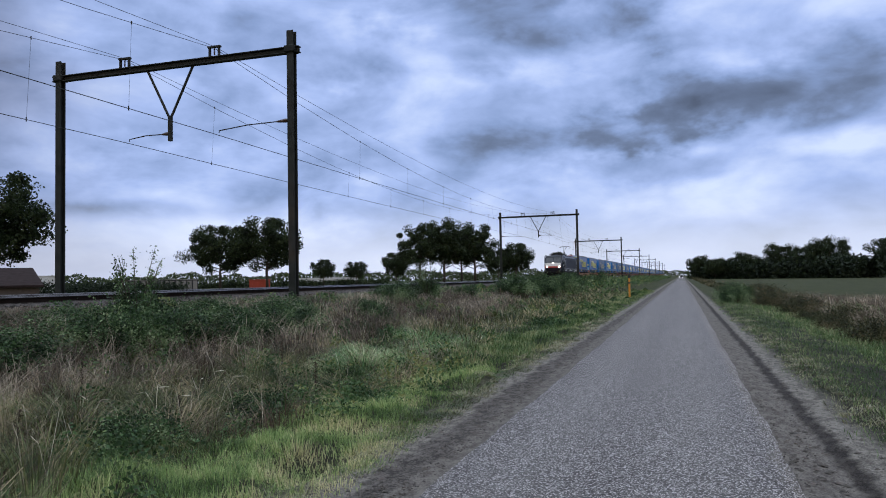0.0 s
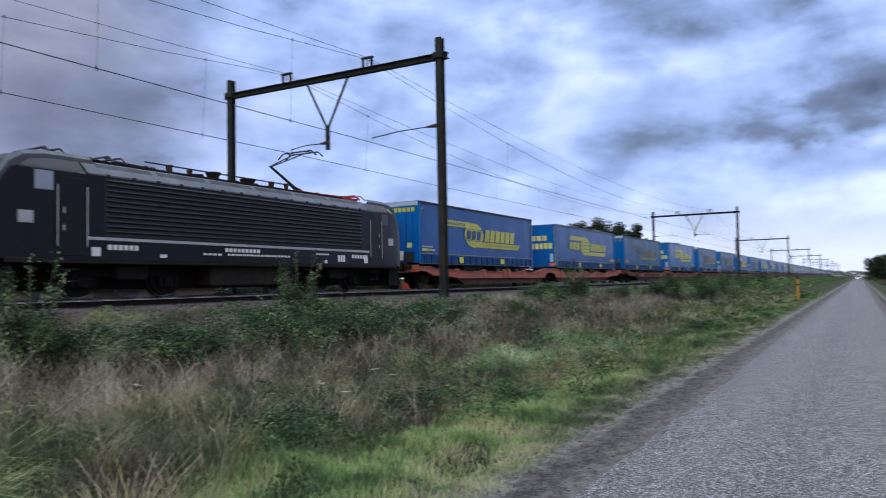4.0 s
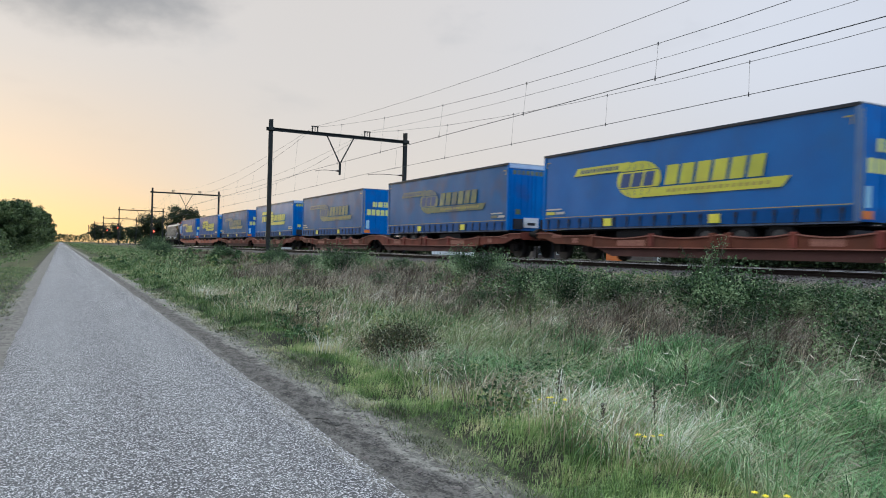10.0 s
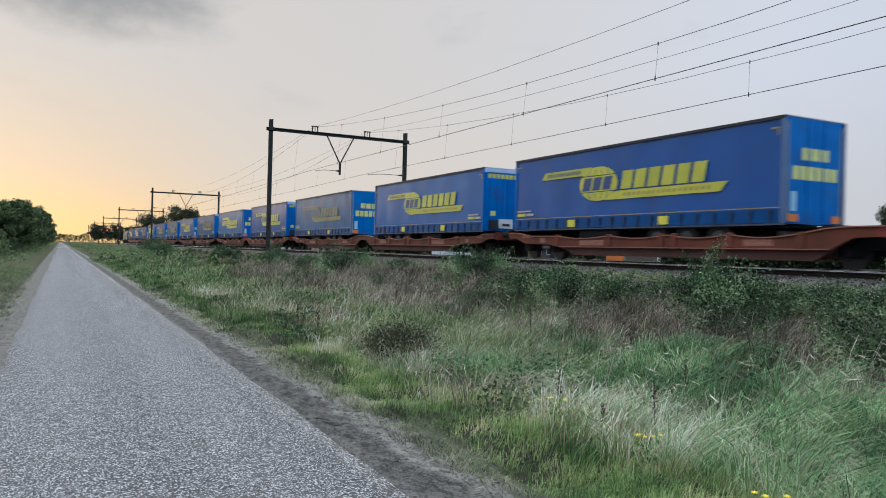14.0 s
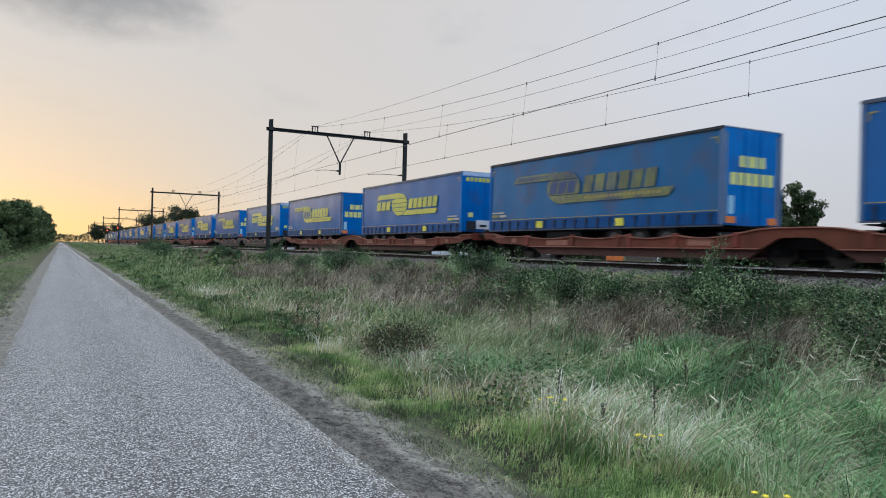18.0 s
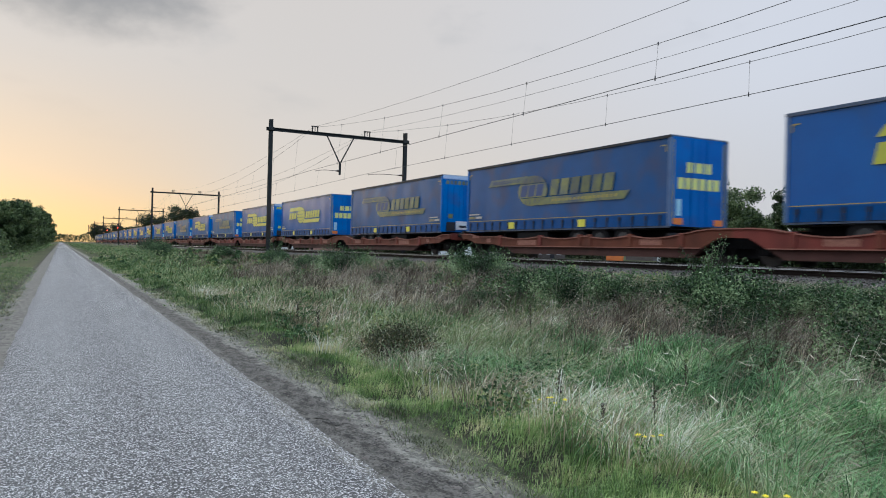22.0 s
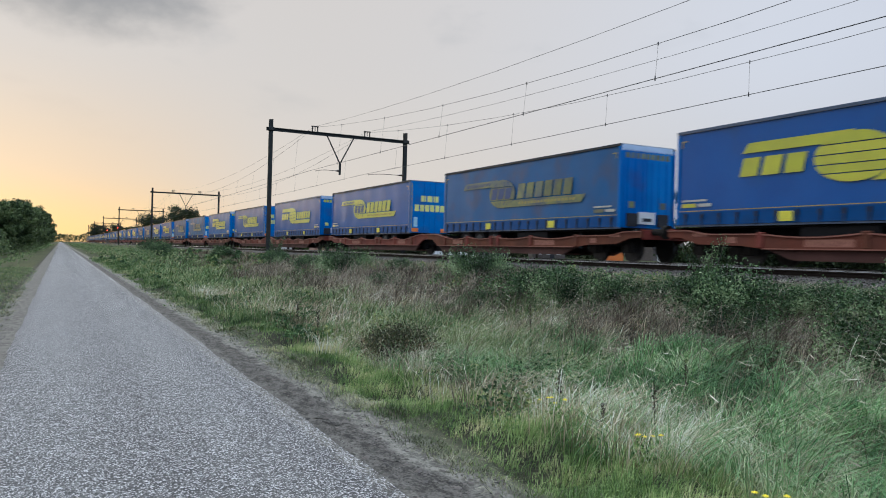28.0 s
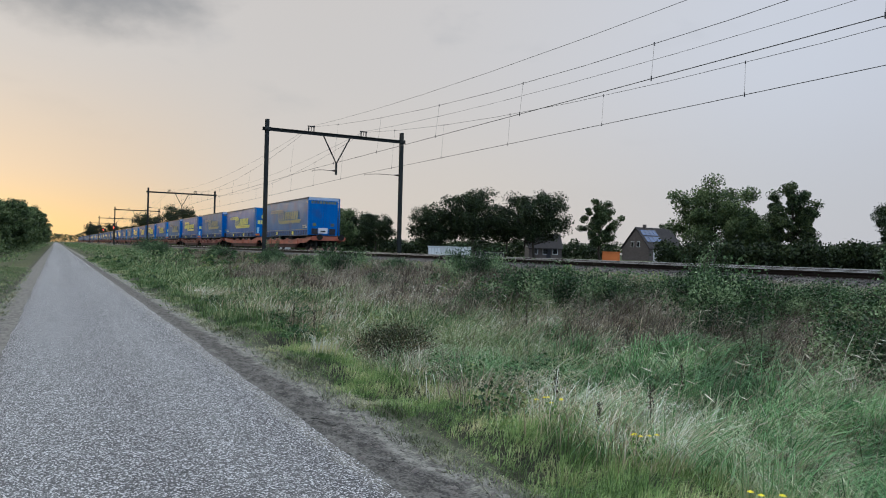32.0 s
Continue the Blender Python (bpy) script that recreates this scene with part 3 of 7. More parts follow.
def ground_z(x, y):
    """Height of the land: road level 0, railway bank to one side, low field to the other."""
    prof = ((-3000, 0.55), (-60, 0.55), (-25, 0.6), (-21.6, 1.05), (-20.9, 1.17), (-12.9, 1.17), (-12.2, 0.97), (-11.0, 0.80), (-9.6, 0.50), (-8.2, 0.14),
            (-6.6, -0.06), (-5.0, -0.10), (-3.6, -0.02), (-2.5, -0.03), (-2.0, -0.025), (0.7, -0.025), (1.1, -0.045), (1.3, -0.10), (1.48, -0.03), (2.2, 0.0), (3.4, -0.06), (4.6, -0.38), (5.6, -0.40), (6.6, -0.12), (9, -0.15), (60, -0.2), (3000, -0.2))
    xs, zs = [p[0] for p in prof], [p[1] for p in prof]
    z = np.interp(x, xs, zs)
    bumpy = np.clip(np.minimum(np.abs(np.asarray(x) + 7.2) < 4.2, 1.0), 0, 1) * 0.085 + 0.012
    return z + bumpy * (np.sin(x * 1.7 + y * 0.6) * np.sin(y * 1.13 - x * 0.4) + 0.8 * np.sin(y * 2.9 + x * 2.1) * np.sin(x * 3.1 - y * 1.2)) * (np.abs(np.asarray(x) + 0.65) > 1.6)


def grid_sheet(name, xs, ys, zf, material):
    X, Y = np.meshgrid(xs, ys)
    co = np.stack((X, Y, zf(X, Y)), axis=-1).reshape(-1, 3)
    nx, ny = len(xs), len(ys)
    i = (np.arange(ny - 1)[:, None] * nx + np.arange(nx - 1)[None, :]).ravel()
    f = np.stack((i, i + 1, i + nx + 1, i + nx), axis=1)
    return raw(name, co, f.ravel(), np.full(len(f), 4), material)


def spread(near, far, step, grow):
    out, s = [0.0], step
    while out[-1] < far:
        s = step if out[-1] < near else s * grow
        out.append(out[-1] + s)
    return np.array(out)


ys_half = spread(26, 2600, 0.35, 1.09)
gys = np.concatenate((-ys_half[:0:-1], ys_half))
gxs = np.concatenate((-spread(1, 2600, 6, 1.25)[:0:-1] - 26, np.arange(-26, -13, 0.6), np.arange(-13, 7.01, 0.25), spread(1, 2600, 1.5, 1.25)[1:] + 7))
tagged(grid_sheet("ground", gxs, gys, ground_z, M_GROUND), "grassy verge, sandy road edge and flat meadow", "ground", kind="structure")


def road_mid(y):
    return -0.655 + 0.10 * np.tanh(y / 6.0)


rxs = np.array([-1.42, -1.38, -1.15, -0.7, 0, 0.7, 1.15, 1.38, 1.42])


def build_road():
    ys = gys[np.abs(gys) < 2400]
    wob = 0.012 * np.sin(ys * 2.3) + 0.012 * np.sin(ys * 0.83 + 1) + 0.008 * np.sin(ys * 5.7)
    X = rxs[None, :] + road_mid(ys)[:, None] + wob[:, None] * (np.abs(rxs) > 1.3)[None, :] * np.sign(rxs)[None, :]
    Y = np.repeat(ys[:, None], len(rxs), axis=1)
    Z = np.repeat((0.022 * (1 - (rxs / 1.42) ** 2) + np.where(np.abs(rxs) > 1.4, -0.05, 0.006))[None, :], len(ys), axis=0)
    nx = len(rxs)
    i = (np.arange(len(ys) - 1)[:, None] * nx + np.arange(nx - 1)[None, :]).ravel()
    f = np.stack((i, i + 1, i + nx + 1, i + nx), axis=1)
    ob = raw("road", np.stack((X, Y, Z), axis=-1).reshape(-1, 3), f.ravel(), np.full(len(f), 4), M_ROAD)
    tagged(ob, "narrow grey worn asphalt country road with pale chips", "road", kind="structure")


build_road()


def build_track():
    # ballast bed
    sec = [(-21.5, 0.85), (-20.75, 1.20), (-20.3, 1.272), (-17.0, 1.272), (-16.9, 1.255), (-13.7, 1.272), (-13.25, 1.20), (-12.5, 0.82)]
    bm = bmesh.new()
    rng = np.random.default_rng(3)
    ys = gys[np.abs(gys) < 1800]
    prev = None
    for y in ys:
        row = [bm.verts.new((x + rng.normal() * 0.03, y, z + rng.normal() * 0.012)) for x, z in sec]
        if prev:
            for a, b, c, d in zip(prev, prev[1:], row[1:], row):
                bm.faces.new((a, b, c, d))
        prev = row
    tagged(part("ballast_bed", bm, M_BALLAST), "grey-brown crushed stone ballast under two railway tracks", "ballast", kind="structure")
    # loose stones on the shoulder next to the road
    n = 9000
    c = np.stack((rng.uniform(-14.3, -12.5, n), rng.normal(0, 16, n), np.zeros(n)), axis=1)
    c[:, 2] = np.interp(c[:, 0], [-14.3, -13.7, -13.25, -12.5], [1.26, 1.26, 1.20, 0.82]) + 0.005
    base = np.array([(0, 0, 1), (1, 0, 0), (0, 1, 0), (-1, 0, 0), (0, -1, 0), (0, 0, -0.6)])
    v = base[None] * rng.uniform(0.55, 1.2, (n, 6, 3)) * rng.uniform(0.022, 0.05, (n, 1, 1))
    a = rng.uniform(0, 6.28, n)
    ca, sa = np.cos(a)[:, None], np.sin(a)[:, None]
    v = np.stack((v[..., 0] * ca - v[..., 1] * sa, v[..., 0] * sa + v[..., 1] * ca, v[..., 2]), axis=-1) + c[:, None]
    tri = np.array([(0, 1, 2), (0, 2, 3), (0, 3, 4), (0, 4, 1), (5, 2, 1), (5, 3, 2), (5, 4, 3), (5, 1, 4)])
    f = (tri[None] + (np.arange(n) * 6)[:, None, None]).ravel()
    tagged(raw("ballast_stones", v.reshape(-1, 3), f, np.full(n * 8, 3), M_BALLAST), "loose grey ballast stones along the track", "stones", kind="stuff")
    # sleepers and rails
    for cx, nm in ((NEAR, "near"), (FAR, "far")):
        k = np.arange(-160, 160)
        corners = np.array([(x, y, z) for x in (-1.25, 1.25) for y in (-0.13, 0.13) for z in (-0.16, 0.0)])
        co = corners[None] + np.stack((np.full(len(k), cx), k * 0.6 + 0.1, np.full(len(k), RAIL_Z - 0.157)), axis=1)[:, None]
        fc = np.array([(0, 1, 3, 2), (4, 6, 7, 5), (0, 4, 5, 1), (2, 3, 7, 6), (0, 2, 6, 4), (1, 5, 7, 3)])
        f = (fc[None] + (k - k[0])[:, None, None] * 8).ravel()
        tagged(raw("sleepers", co.reshape(-1, 3), f, np.full(len(k) * 6, 4), M_SLEEPER), "dark grimy sleepers bedded in ballast", "sleepers", kind="stuff")
        for sx in (-0.75, 0.75):
            x = cx + sx
            rail = thing("rail", "rust-brown steel rail with polished running top", "rail", "rails of the two tracks", pose(x, 0, RAIL_Z))
            half = [(0.07, -0.155), (0.07, -0.143), (0.012, -0.125), (0.012, -0.048), (0.035, -0.036), (0.035, -0.008)]
            part("rail_body", prism_y(half + [(-px, pz) for px, pz in half[::-1]], -1800, 1800), M_RAIL, rail)
            part("running_surface", prism_y([(-0.034, -0.008), (0.034, -0.008), (0.033, -0.004), (0.025, 0.0), (-0.025, 0.0), (-0.033, -0.004)], -1800, 1800), M_RAILTOP, rail, "shiny worn rail head")


build_track()
# ---------------------------------------------------------------- overhead line
BEAM_Z, TOP_Z = 9.42, 10.035
CONTACT_Z, MESS_Z = 6.85, 9.80


def h_post(bm, x, y, z0, z1, w=0.24, t=0.022):
    """A wide-flange steel post; the flanges face along the line."""
    o, i = w / 2, w / 2 - t * 1.6
    out = [(-o, -o), (o, -o), (o, -i), (t, -i), (t, i), (o, i), (o, o), (-o, o), (-o, i), (-t, i), (-t, -i), (-o, -i)]
    a = [bm.verts.new((x + p, y + q, z0)) for p, q in out]
    b = [bm.verts.new((x + p, y + q, z1)) for p, q in out]
    bm.faces.new(a[::-1])
    bm.faces.new(b)
    for k in range(12):
        bm.faces.new((a[k], a[(k + 1) % 12], b[(k + 1) % 12], b[k]))


def build_portal():
    p = thing("catenary_portal", "dark grey steel portal carrying the overhead wires", "portal", "portals over the railway", pose(0, PORTALS[0], 0))
    a, b, mid = -12.17, -21.88, -17.0
    for x, z0 in ((a, 0.7), (b, 0.8)):
        bm = bmesh.new()
        h_post(bm, x, 0, z0, TOP_Z)
        part("post", bm, M_MAST, p)
        part("post_cap", boxes((x - 0.19, x + 0.19, -0.2, 0.2, BEAM_Z - 0.12, BEAM_Z + 0.1), bevel=0.02), M_MAST, p, "bolted steel clamp")
        part("foundation", boxes((x - 0.35, x + 0.35, -0.35, 0.35, 0.3, z0 + 0.35), bevel=0.03), M_CONCRETE, p, "concrete footing")
    bm = boxes((b - 0.3, a + 0.3, -0.11, 0.11, BEAM_Z - 0.13, BEAM_Z - 0.1), (b - 0.3, a + 0.3, -0.11, 0.11, BEAM_Z + 0.05, BEAM_Z + 0.08), (b - 0.3, a + 0.3, -0.015, 0.015, BEAM_Z - 0.1, BEAM_Z + 0.05))
    part("crossbeam", bm, M_MAST, p)
    for x in (NEAR - 0.07, FAR + 0.0):
        bm = boxes((x - 0.21, x - 0.16, -0.05, 0.05, BEAM_Z + 0.08, BEAM_Z + 0.42), (x + 0.16, x + 0.21, -0.05, 0.05, BEAM_Z + 0.08, BEAM_Z + 0.42), (x - 0.25, x + 0.25, -0.06, 0.06, BEAM_Z + 0.40, BEAM_Z + 0.46))
        fr = part("hanger_frame", bm, M_MAST, p)
        ribs = [(x, 0, BEAM_Z + 0.14 + k * 0.028) for k in range(9)]
        bm = tube(bmesh.new(), ribs, [0.018, 0.035] * 4 + [0.018], 8)
        part("insulator", bm, M_INSUL, fr, "ribbed brown insulator")
    for s in (-1, 1):
        part("drop_strut", tube(bmesh.new(), [(mid + s * 0.97, 0, BEAM_Z - 0.1), (mid + s * 0.02, 0, 7.50)], 0.045, 6), M_MAST, p)
    part("drop_post", boxes((mid - 0.06, mid + 0.06, -0.06, 0.06, 6.70, 7.60)), M_MAST, p)
    return p


def registration(p, side):
    """The arms that hold the contact wires; side tells to which side they pull."""
    ends = (((-12.2, 7.05), (-15.0, 6.91)), ((-17.0, 6.97), (-18.75, 6.89))) if side > 0 else (((-17.0, 6.97), (-15.3, 6.89)), ((-21.9, 6.99), (-19.1, 6.89)))
    for (x0, z0), (x1, z1) in ends:
        m = (x0 * 0.93 + x1 * 0.07, z0 * 0.97 + z1 * 0.03)
        part("arm_insulator", tube(bmesh.new(), [(x0, 0, z0), (m[0], 0, m[1]), (x0 * 0.8 + x1 * 0.2, 0, z0 * 0.9 + z1 * 0.1)], [0.03, 0.075, 0.03], 8), M_INSUL, p)
        part("registration_arm", tube(bmesh.new(), [(x0 * 0.8 + x1 * 0.2, 0, z0 * 0.9 + z1 * 0.1), (x1 * 0.6 + x0 * 0.4, 0, z1 * 0.6 + z0 * 0.4 + 0.05), (x1, 0, z1), (x1, 0, z1 - 0.08)], 0.02, 5), M_MAST, p)


first_portal = build_portal()
second_portal = copy_thing(first_portal, pose(0, PORTALS[1], 0))
registration(first_portal, 1)
registration(second_portal, -1)
for k in range(2, len(PORTALS)):
    copy_thing((first_portal, second_portal)[k % 2], pose(0, PORTALS[k], 0))


def wire(name, label, group, x_at, z_at, r):
    bm = bmesh.new()
    pts = []
    for y0 in PORTALS[:-1]:
        for i in range(12):
            f = i / 12
            pts.append((x_at(f, y0), y0 + 70.4 * f, z_at(f)))
    tube(bm, pts, r, 4)
    ob = part(name, bm, M_WIRE)
    tagged(ob, label, "wire", group)


for tx in (NEAR, FAR):
    off = -0.07 if tx == NEAR else 0.0
    zig = lambda f, y0, tx=tx: tx + (0.2 if round((y0 - PORTALS[0]) / 70.4) % 2 else -0.2) * (2 * f - 1) * -1
    sag = lambda f: MESS_Z - 2.05 * 4 * f * (1 - f)
    feed = lambda f: MESS_Z + 0.04 - 1.18 * 4 * f * (1 - f)
    wire("contact_wire", "dark taut contact wire over the track", "overhead wires", zig, lambda f: CONTACT_Z - 0.1 * 4 * f * (1 - f), 0.013)
    wire("messenger_wire", "sagging dark carrier wire above the contact wire", "overhead wires", lambda f, y0, c=tx + off: c, sag, 0.009)
    wire("feeder_wire", "dark feeder wire slung between the portals", "overhead wires", lambda f, y0, c=tx + off: c + 0.05, feed, 0.008)
    bm = bmesh.new()
    for y0 in PORTALS[2:9]:
        for i in range(1, 11):
            f = (i - 0.2) / 10.4
            y = y0 + 70.4 * f
            tube(bm, [(zig(f, y0), y, CONTACT_Z - 0.4 * f * (1 - f) - 0.03), (tx + off, y, sag(f) + 0.03)], 0.005, 3)
            tube(bm, [(zig(f, y0), y, CONTACT_Z - 0.4 * f * (1 - f) - 0.06), (zig(f, y0), y, CONTACT_Z - 0.4 * f * (1 - f) + 0.08)], 0.018, 4)
            tube(bm, [(tx + off, y, sag(f) - 0.04), (tx + off, y, sag(f) + 0.06)], 0.018, 4)
    tagged(part("dropper_wires", bm, M_WIRE), "thin droppers hanging the contact wire from its carrier", "wire", kind="stuff")
# ---------------------------------------------------------------- the train
SPEED, T0 = 26.21, 5.4
PAIR = 34.23


def at_time(u, t):
    return pose(FAR, u - SPEED * (t - T0), RAIL_Z)


def add_bogie(parent, y, half=0.9, r=0.46, frame_mat=None, rim=None):
    """A two-axle bogie centred at y: frame with axle boxes and springs, and wheels."""
    bm = bmesh.new()
    for sx in (-1, 1):
        prism(bm, [(y - half - 0.35, 0.50), (y - half + 0.1, 0.62), (y - 0.4, 0.58), (y + 0.4, 0.58), (y + half - 0.1, 0.62), (y + half + 0.35, 0.50), (y + half + 0.35, 0.66), (y + 0.5, 0.82), (y - 0.5, 0.82), (y - half - 0.35, 0.66)], sx * 0.98 - 0.06, sx * 0.98 + 0.06)
        for e in (-1, 1):
            box(bm, sx * 1.02 - 0.1, sx * 1.02 + 0.1, y + e * half - 0.15, y + e * half + 0.15, 0.30, 0.60, bevel=0.02)
            for q in (-0.25, 0.25):
                tube(bm, [(sx * 1.02, y + e * half + q, 0.32), (sx * 1.02, y + e * half + q, 0.6)], 0.07, 8)
    box(bm, -0.95, 0.95, y - 0.22, y + 0.22, 0.55, 0.80)
    bogie = part("bogie", bm, frame_mat or M_UNDER, parent)
    for e in (-1, 1):
        for sx in (-1, 1):
            bm = bmesh.new()
            disc_x(bm, sx * 0.75 - 0.065, sx * 0.75 + 0.065, y + e * half, r, r, 24)
            disc_x(bm, sx * 0.75 + sx * 0.065 - 0.02, sx * 0.75 + sx * 0.065 + 0.02, y + e * half, r, r * 0.84, 24)
            disc_x(bm, sx * 0.84 - 0.06, sx * 0.84 + 0.06, y + e * half, r, r * 0.28, 12)
            part("wheel", bm, rim or M_WHEEL, bogie, "steel railway wheel")
            if rim:
                part("wheel_centre", disc_x(bmesh.new(), sx * 0.88 - 0.05, sx * 0.88 + 0.05, y + e * half, r, r * 0.92, 24), M_TYRE, bogie)
    return bogie


def add_buffers(parent, y, out):
    for sx in (-0.875, 0.875):
        bm = bmesh.new()
        tube(bm, [(sx, y - out * 0.6, 1.03), (sx, y - out * 0.1, 1.03)], 0.11, 10)
        tube(bm, [(sx, y - out * 0.1, 1.03), (sx, y - out * 0.0, 1.03)], 0.23, 14)
        part("buffer", bm, M_UNDER, parent)


def build_wagon(steel, low):
    """An articulated double pocket wagon, 34.2 m over buffers; y runs from its leading buffers."""
    w = thing("pocket_wagon", "articulated rust-red steel pocket wagon under two trailers", "wagon", "pocket wagons of the freight train")
    L2 = 17.115
    for half in (0, 1):
        def my(y):
            return y if not half else 2 * L2 - y

        for sx in (1, -1):
            top = [(0.62, 1.06), (1.5, 1.06), (2.2, 0.94), (4.2, 0.93)]
            for a, b in ((4.2, 7.3), (7.3, 10.2), (10.2, 12.7), (12.7, 15.0)):
                for k in range(1, 6):
                    f = k / 5
                    top.append((a + (b - a) * f, 0.93 - 0.10 * math.sin(math.pi * f)))
            top += [(15.8, 1.06), (16.4, 1.10), (17.108, 1.10)]
            bottom = [(17.108, 0.82), (16.55, 0.80), (15.95, 0.50), (4.2, 0.50), (3.6, 0.58), (1.9, 0.62), (1.2, 0.82), (0.62, 0.84)]
            out = [(my(y), z) for y, z in top + bottom]
            part("side_beam", prism(bmesh.new(), out, sx * 1.36 - 0.05, sx * 1.36 + 0.05), steel, w)
            # thin strip that draws the bright highlight on the beam's top edge
            part("edge_strip", prism(bmesh.new(), [(my(y), z) for y, z in top + [(y, z - 0.035) for y, z in top[::-1]]], sx * 1.435 - 0.022, sx * 1.435 + 0.022), M_LIP, w, "edge of the side beam painted pale as a highlight")
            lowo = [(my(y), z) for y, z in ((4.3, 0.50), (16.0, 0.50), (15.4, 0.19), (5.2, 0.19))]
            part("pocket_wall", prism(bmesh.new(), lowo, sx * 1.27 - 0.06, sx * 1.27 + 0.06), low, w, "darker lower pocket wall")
            part("top_flange", boxes(*[(sx * 1.36 - 0.09, sx * 1.36 + 0.09, min(my(a), my(b)), max(my(a), my(b)), 0.485, 0.515) for a, b in ((4.3, 15.9),)]), M_LIP, w)
            for y in (4.2, 7.3, 9.9, 10.5, 12.7, 15.1) if sx > 0 else ():
                part("bracket", boxes((sx * 1.36 - 0.02, sx * 1.36 + 0.10, my(y) - 0.11, my(y) + 0.11, 0.52, 0.97), bevel=0.02), steel, w)
            for y0, y1, z0, z1, nm in ((5.6, 7.0, 0.56, 0.76, "data_plate"), (1.7, 2.3, 0.86, 0.96, "load_mark"), (13.2, 14.2, 0.58, 0.78, "data_plate"), (3.0, 3.35, 0.66, 0.84, "load_mark")) if sx > 0 else ():
                part(nm, boxes((sx * 1.414 - 0.004, sx * 1.414 + 0.004, min(my(y0), my(y1)), max(my(y0), my(y1)), z0, z1)), M_PALE_MARK, w, "pale painted marking panel")
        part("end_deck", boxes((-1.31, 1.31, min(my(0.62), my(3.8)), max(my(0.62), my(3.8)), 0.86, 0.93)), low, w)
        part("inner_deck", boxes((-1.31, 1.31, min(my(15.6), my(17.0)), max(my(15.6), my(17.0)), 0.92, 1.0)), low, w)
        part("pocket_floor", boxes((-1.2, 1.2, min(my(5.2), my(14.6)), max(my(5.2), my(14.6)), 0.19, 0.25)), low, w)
        part("hitch", prism(bmesh.new(), [(my(14.6), 0.95), (my(15.6), 0.95), (my(15.25), 1.2), (my(14.95), 1.2)], -0.35, 0.35), M_UNDER, w, "trailer hitch stand")
        part("end_beam", boxes((-1.31, 1.31, min(my(0.6), my(0.72)), max(my(0.6), my(0.72)), 0.78, 1.12)), steel, w)
        add_buffers(w, my(0.0), -1 if not half else 1)
        add_bogie(w, my(2.6))
        part("tank", tube(bmesh.new(), [(-0.7, my(4.0), 0.55), (0.9, my(4.0), 0.55)], 0.2, 10), M_UNDER, w, "dark brake air tank")
    part("coupling_hook", boxes((-0.08, 0.08, 0.05, 0.6, 0.9, 1.05)), M_UNDER, w)
    # black frame and an added black block imitate the shade round the joint
    add_bogie(w, L2, 0.9, frame_mat=M_TYRE)
    part("brake_gear", boxes((-0.68, 0.68, L2 - 1.55, L2 + 1.55, 0.22, 0.80), (-1.0, 1.0, L2 - 0.75, L2 + 0.75, 0.5, 0.86)), M_TYRE, w, "black block added as shade between the wheels")
    part("joint_block", boxes((-0.5, 0.5, L2 - 0.55, L2 + 0.55, 0.8, 0.98), bevel=0.03), M_UNDER, w)
    return w


M_PALE_MARK = mat("pale_marking", (0.34, 0.14, 0.095), (0.17, 0.06, 0.04), 14, 0.7)

TRAILER_L, T_LO, HW = 13.6, 1.22, 1.275


def slant(y0, y1, z0, z1, lean):
    return [(y0, z0), (y1, z0), (y1 + lean, z1), (y0 + lean, z1)]


def ellipse(cy, cz, ry, rz, z0, z1, n=16):
    """The slice of an ellipse between two heights."""
    z0, z1 = max(z0, cz - rz), min(z1, cz + rz)
    left, right = [], []
    for i in range(n + 1):
        z = z0 + (z1 - z0) * i / n
        h = ry * math.sqrt(max(0.0, 1 - ((z - cz) / rz) ** 2))
        right.append((cy + h, z))
        left.append((cy - h, z))
    return right + left[::-1]


def decal(name, outline, material, parent, label="", depth=0.004):
    return part(name, prism(bmesh.new(), outline, HW + 0.001, HW + 0.001 + depth), material, parent, label)


def lettering(parent, name, y0, y1, z0, z1, n, material, depth=0.006):
    """Plain slanted blocks in the place of the lettering, on the side."""
    w = (y1 - y0) / n
    for i in range(n):
        decal(name, slant(y0 + i * w, y0 + (i + 0.80) * w, z0, z1, 0.13), material, parent, depth=depth)


